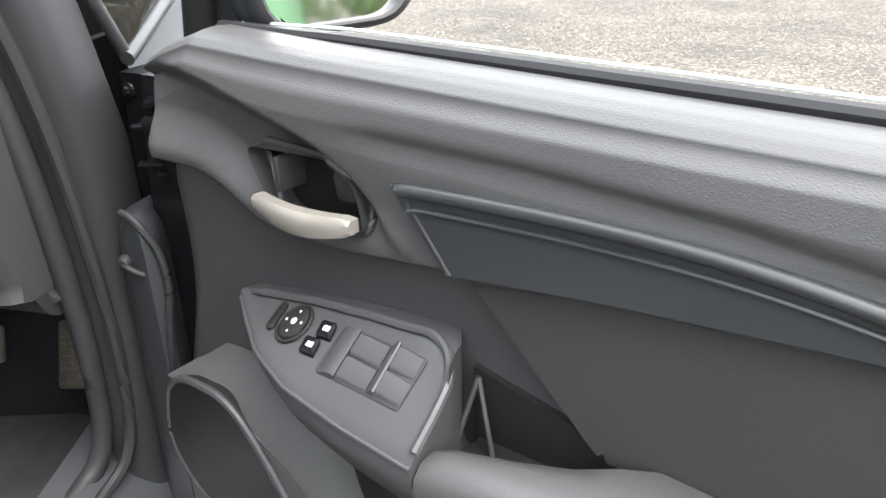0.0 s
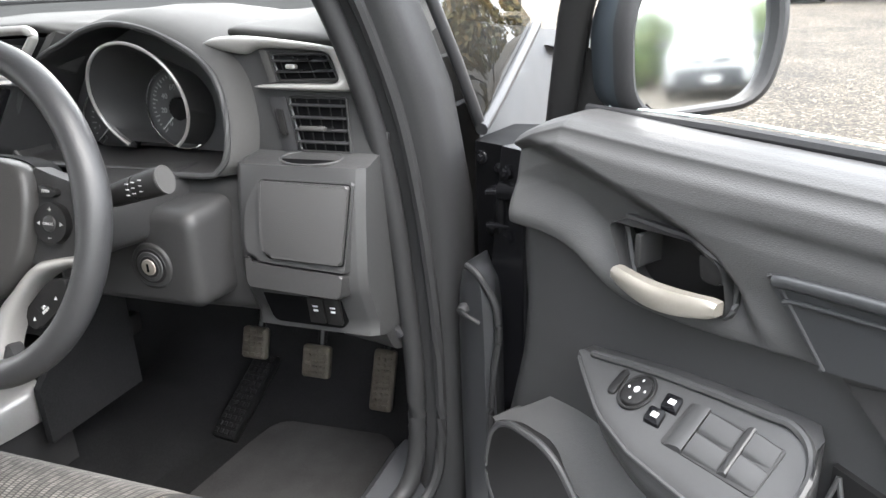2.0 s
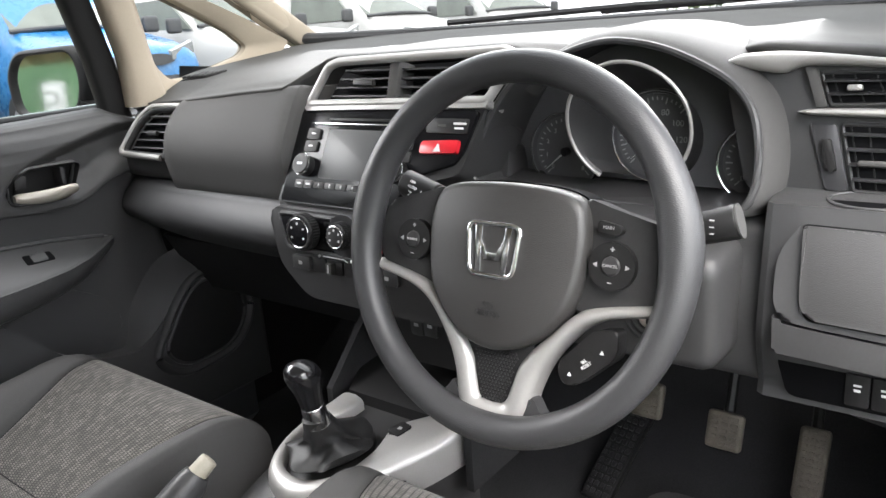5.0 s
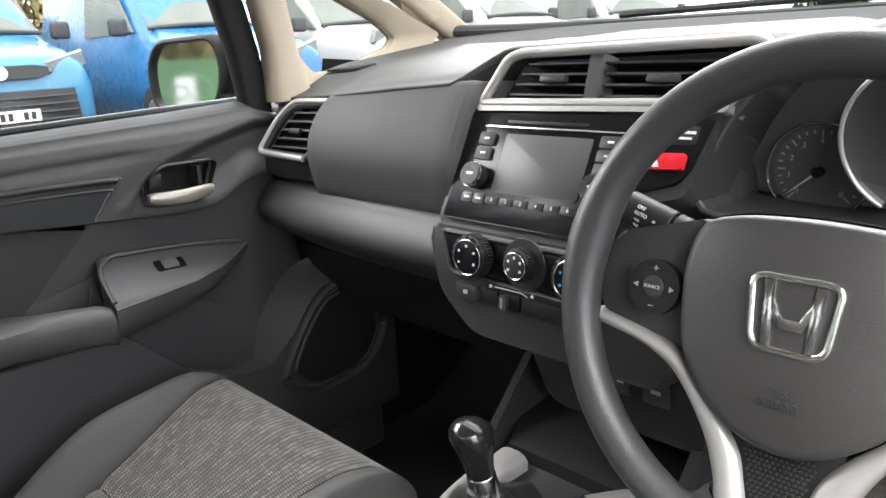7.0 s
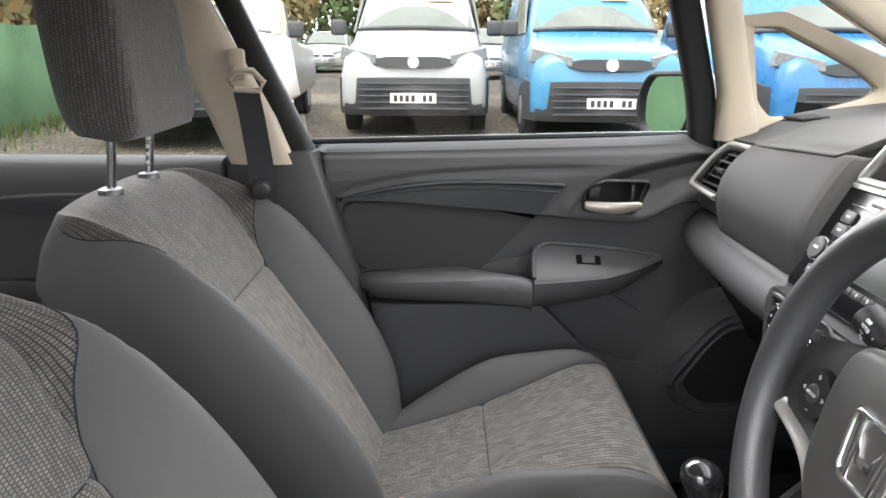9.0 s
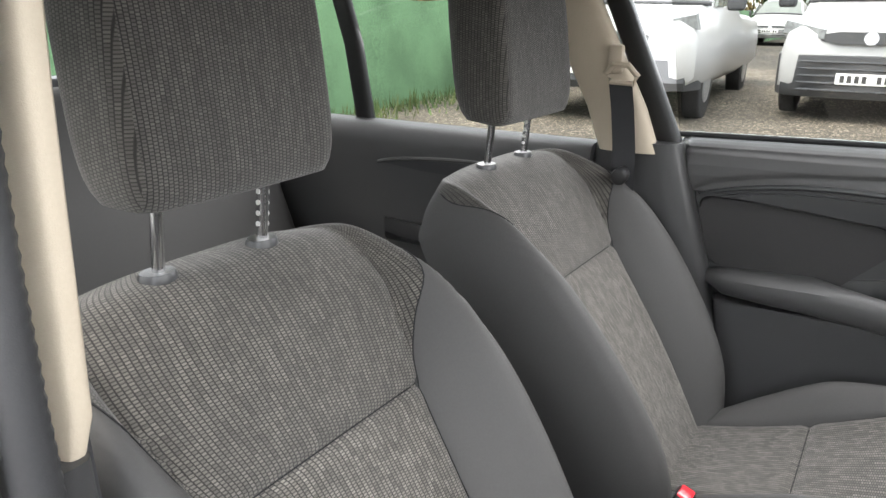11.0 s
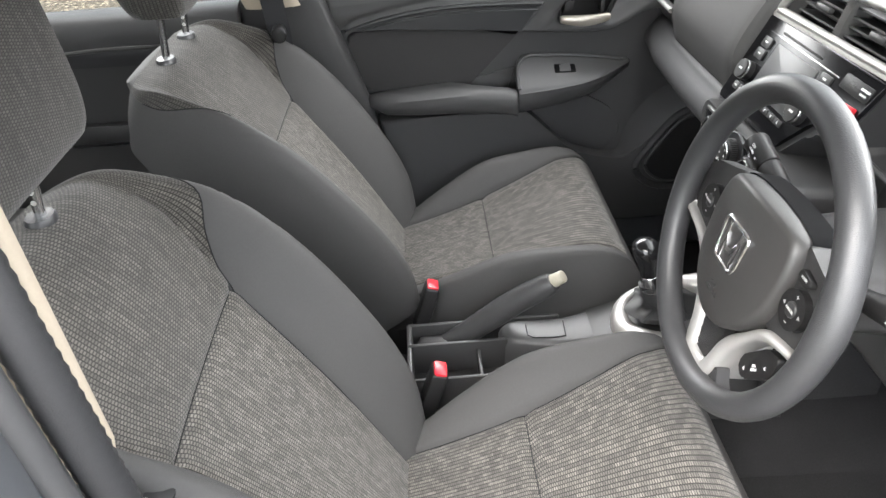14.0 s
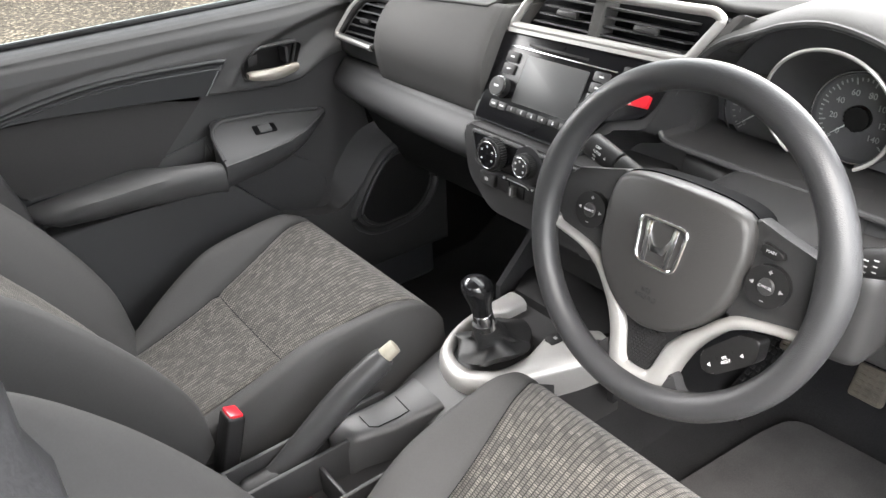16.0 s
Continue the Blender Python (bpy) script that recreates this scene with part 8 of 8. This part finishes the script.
for i, (x, y, pn, kd) in enumerate(((-21, -1.4, DARK_PAINT, "car"), (-21, 1.0, RIM, "car"), (-21.5, 3.6, DARK_PAINT, "car"), (-21, 6.4, WHITE_PAINT, "car"), (-24, 9.2, DARK_PAINT, "car"), (-26, -4.5, WHITE_PAINT, "car"))):
    vehicle("parked_car", "car parked in the far row of the yard", "car", parked(x, y), pn, 1.72, kd, bumper=pn, card=False)

# ---- green hoarding with bay letters ----


def turf_mat():
    m = mat("artificial_turf", (0.125, 0.225, 0.120), 0.95, grain=1.0, grain_scale=60, vary=0.45, vary_scale=1.6, spec=0.2)
    return m


TURF = turf_mat()
fence = thing("green_hoarding", "boarded fence covered in green artificial turf", "fence", at=pose(-10, -5.5, 0.2))
for k in range(13):
    x0 = -40 + k * 4.0
    bm = B()
    sheet(bm, lambda u, v: (x0 + 4.0 * u, -5.5 - 0.02 * math.sin(u * 9 + k), lerp(-0.1, 1.40 + 0.03 * math.sin(k * 2.1) + 0.012 * math.sin(u * 21), v)), 12, 6)
    bmesh.ops.solidify(bm, geom=bm.faces[:], thickness=0.03)
    part("turf_panel", bm, TURF, fence)
for x, ch in ((-8.05, "D"), (-2.80, "C"), (3.0, "B")):
    sg = thing("bay_sign", "small white sign with a black bay letter", "sign", "bay signs", at=pose(x, -5.45, 1.09))
    bm = B()
    box(bm, (x, -5.46, 1.09), (0.24, 0.012, 0.31), 0.004)
    part("sign_board", bm, PLATE, sg)
    bm = B()
    tube(bm, [(x + a * 0.10, -5.452, 1.09 + b * 0.135) for a, b in ((-1, -1), (1, -1), (1, 1), (-1, 1))], 0.006, 6, closed=True)
    part("sign_border", bm, PLATE_BAR, sg)
    ob = text_on("letter", ch, 0.19, facing((x, -5.452, 1.09), (0, 1, 0)), PLATE_BAR, sg)
    hang(ob, sg)

# ---- trees and weeds beyond ----


def leaf_mat(name, cols):
    m = bpy.data.materials.new(name)
    m.use_nodes = True
    n, l = m.node_tree.nodes, m.node_tree.links
    b = n["Principled BSDF"]
    b.inputs["Roughness"].default_value = 0.8
    geo = n.new("ShaderNodeNewGeometry")
    ramp = n.new("ShaderNodeValToRGB")
    els = ramp.color_ramp.elements
    els[0].color, els[1].color = (*cols[0], 1), (*cols[-1], 1)
    for i, c in enumerate(cols[1:-1]):
        els.new((i + 1) / (len(cols) - 1)).color = (*c, 1)
    l.new(geo.outputs["Random Per Island"], ramp.inputs[0])
    l.new(ramp.outputs[0], b.inputs["Base Color"])
    return m


AUTUMN = leaf_mat("autumn_leaves", [(0.16, 0.15, 0.07), (0.24, 0.19, 0.08), (0.30, 0.20, 0.08), (0.18, 0.19, 0.09)])
GREEN_L = leaf_mat("hedge_leaves", [(0.05, 0.09, 0.03), (0.09, 0.14, 0.04), (0.14, 0.15, 0.05)])
BARK = mat("bark", (0.10, 0.08, 0.06), 0.9, grain=1.0, grain_scale=40, vary=0.3)
rng = random.Random(7)


def tree(x, y, h, leaf, n=2400):
    t = thing("tree", "roadside tree with thin autumn foliage", "tree", "trees beyond the yard", at=parked(x, y))
    z0 = ground_z(x)
    bm = B()
    tube(bm, [(x, y, z0 - 0.1), (x + 0.1, y, z0 + h * 0.3), (x, y + 0.1, z0 + h * 0.75)], [0.16, 0.12, 0.03], 8)
    for k in range(5):
        a, zz = rng.uniform(0, 6.28), z0 + h * rng.uniform(0.25, 0.6)
        tube(bm, [(x, y, zz), (x + 0.7 * math.cos(a), y + 0.7 * math.sin(a), zz + 0.5), (x + 1.3 * math.cos(a), y + 1.3 * math.sin(a), zz + 1.2)], [0.06, 0.04, 0.012], 6)
    part("trunk", bm, BARK, t)
    bm = B()
    for k in range(n):
        a, r, zz = rng.uniform(0, 6.28), rng.uniform(0, 1) ** 0.5, rng.uniform(0.18, 1.0)
        rad = h * 0.42 * math.sin(math.pi * min(1, zz * 0.9 + 0.08)) * r
        c = Vector((x + rad * math.cos(a), y + rad * math.sin(a), z0 + h * zz))
        q = Euler((rng.uniform(0, 6), rng.uniform(0, 6), rng.uniform(0, 6))).to_matrix()
        s = rng.uniform(0.10, 0.28) * (0.6 + h * 0.08)
        bm.faces.new([bm.verts.new(c + q @ Vector(p) * s) for p in ((-1, 0, 0), (0, -0.6, 0.1), (1, 0, 0), (0, 0.6, 0.1))])
    part("crown", bm, leaf, t)


for x, y, h in ((-38, -9, 6.5), (-42, -5.5, 7.0), (-40, -2, 6.2), (-43, 1.5, 7.2), (-39, 5, 6.4), (-44, 9, 7.0), (-40, 12.5, 6.6), (-42, 16, 7.2), (-41, 20, 6.8), (-40, 25, 7.0), (-40, 31, 7.2), (-30, -14, 5.5), (-24, -13, 5.2), (-17, -11, 4.6), (-10, -10, 4.6), (-4, -11, 4.8), (3, -10, 4.2), (-30, 40, 6), (-15, 45, 6), (5, 26, 5), (9, 24, 6), (13, 27, 5.5), (17, 22, 5), (11, 19, 4.5)):
    tree(x, y, h, AUTUMN if rng.random() < 0.65 else GREEN_L)
for x, y, h in ((19, -10, 2.6), (22, -8, 2.4), (17, -12, 2.6), (24, -5, 2.5), (14, -12, 2.4), (25, -2, 2.6)):
    tree(x, y, h, GREEN_L, 1500)
bm = B()
for k in range(2600):
    x = rng.uniform(-12, 6)
    y = -5.42 + abs(rng.gauss(0, 0.35))
    z = ground_z(x)
    a, h = rng.uniform(0, 6.28), rng.uniform(0.05, 0.22)
    d = Vector((math.cos(a), math.sin(a), 0)) * 0.012
    bm.faces.new([bm.verts.new(p) for p in (Vector((x, y, z)) - d, Vector((x, y, z)) + d, Vector((x + rng.uniform(-0.06, 0.06), y + rng.uniform(-0.06, 0.06), z + h)))])
me = bpy.data.meshes.new("grass")
bm.to_mesh(me)
bm.free()
me.materials.append(GREEN_L)
tagged(new("grass", me), "weeds and grass along the foot of the fence", "grass", kind="stuff")
# clipped hedge across the yard
bm = B()
for k in range(5200):
    x, y, z = 23.5 + rng.gauss(0, 0.7), rng.uniform(-18, 6), ground_z(20) + 2.3 * rng.random() ** 0.8
    q = Euler((rng.uniform(0, 6), rng.uniform(0, 6), rng.uniform(0, 6))).to_matrix()
    s = rng.uniform(0.10, 0.22)
    bm.faces.new([bm.verts.new(Vector((x, y, z)) + q @ Vector(p) * s) for p in ((-1, 0, 0), (0, -0.6, 0.1), (1, 0, 0), (0, 0.6, 0.1))])
me = bpy.data.meshes.new("hedge")
bm.to_mesh(me)
bm.free()
me.materials.append(GREEN_L)
tagged(new("hedge", me), "dense green hedge along the yard's edge", "hedge", kind="stuff")
# loose stones near the open door
bm = B()
for k in range(3600):
    x, y = rng.uniform(0.9, 6.5), rng.uniform(0.2, 8.0)
    s = rng.uniform(0.005, 0.021) * rng.uniform(0.5, 1)
    z = ground_z(x)
    q = Euler((0, 0, rng.uniform(0, 6))).to_matrix()
    pts = [bm.verts.new(Vector((x, y, z)) + q @ Vector(p) * s) for p in ((-1, -0.7, -0.2), (1, -0.6, -0.2), (0.8, 0.8, -0.2), (-0.9, 0.7, -0.2), (-0.4, -0.3, 0.6), (0.5, -0.2, 0.7), (0.4, 0.4, 0.5), (-0.5, 0.3, 0.6))]
    for f in ((4, 5, 6, 7), (0, 1, 5, 4), (1, 2, 6, 5), (2, 3, 7, 6), (3, 0, 4, 7)):
        bm.faces.new([pts[i] for i in f])
me = bpy.data.meshes.new("loose_stones")
bm.to_mesh(me)
bm.free()
me.materials.append(leaf_mat("stone_tones", [(0.03, 0.026, 0.02), (0.08, 0.069, 0.053), (0.17, 0.15, 0.12), (0.05, 0.042, 0.032)]))
tagged(new("loose_stones", me), "loose pale stones scattered on the gravel", "gravel", kind="stuff")
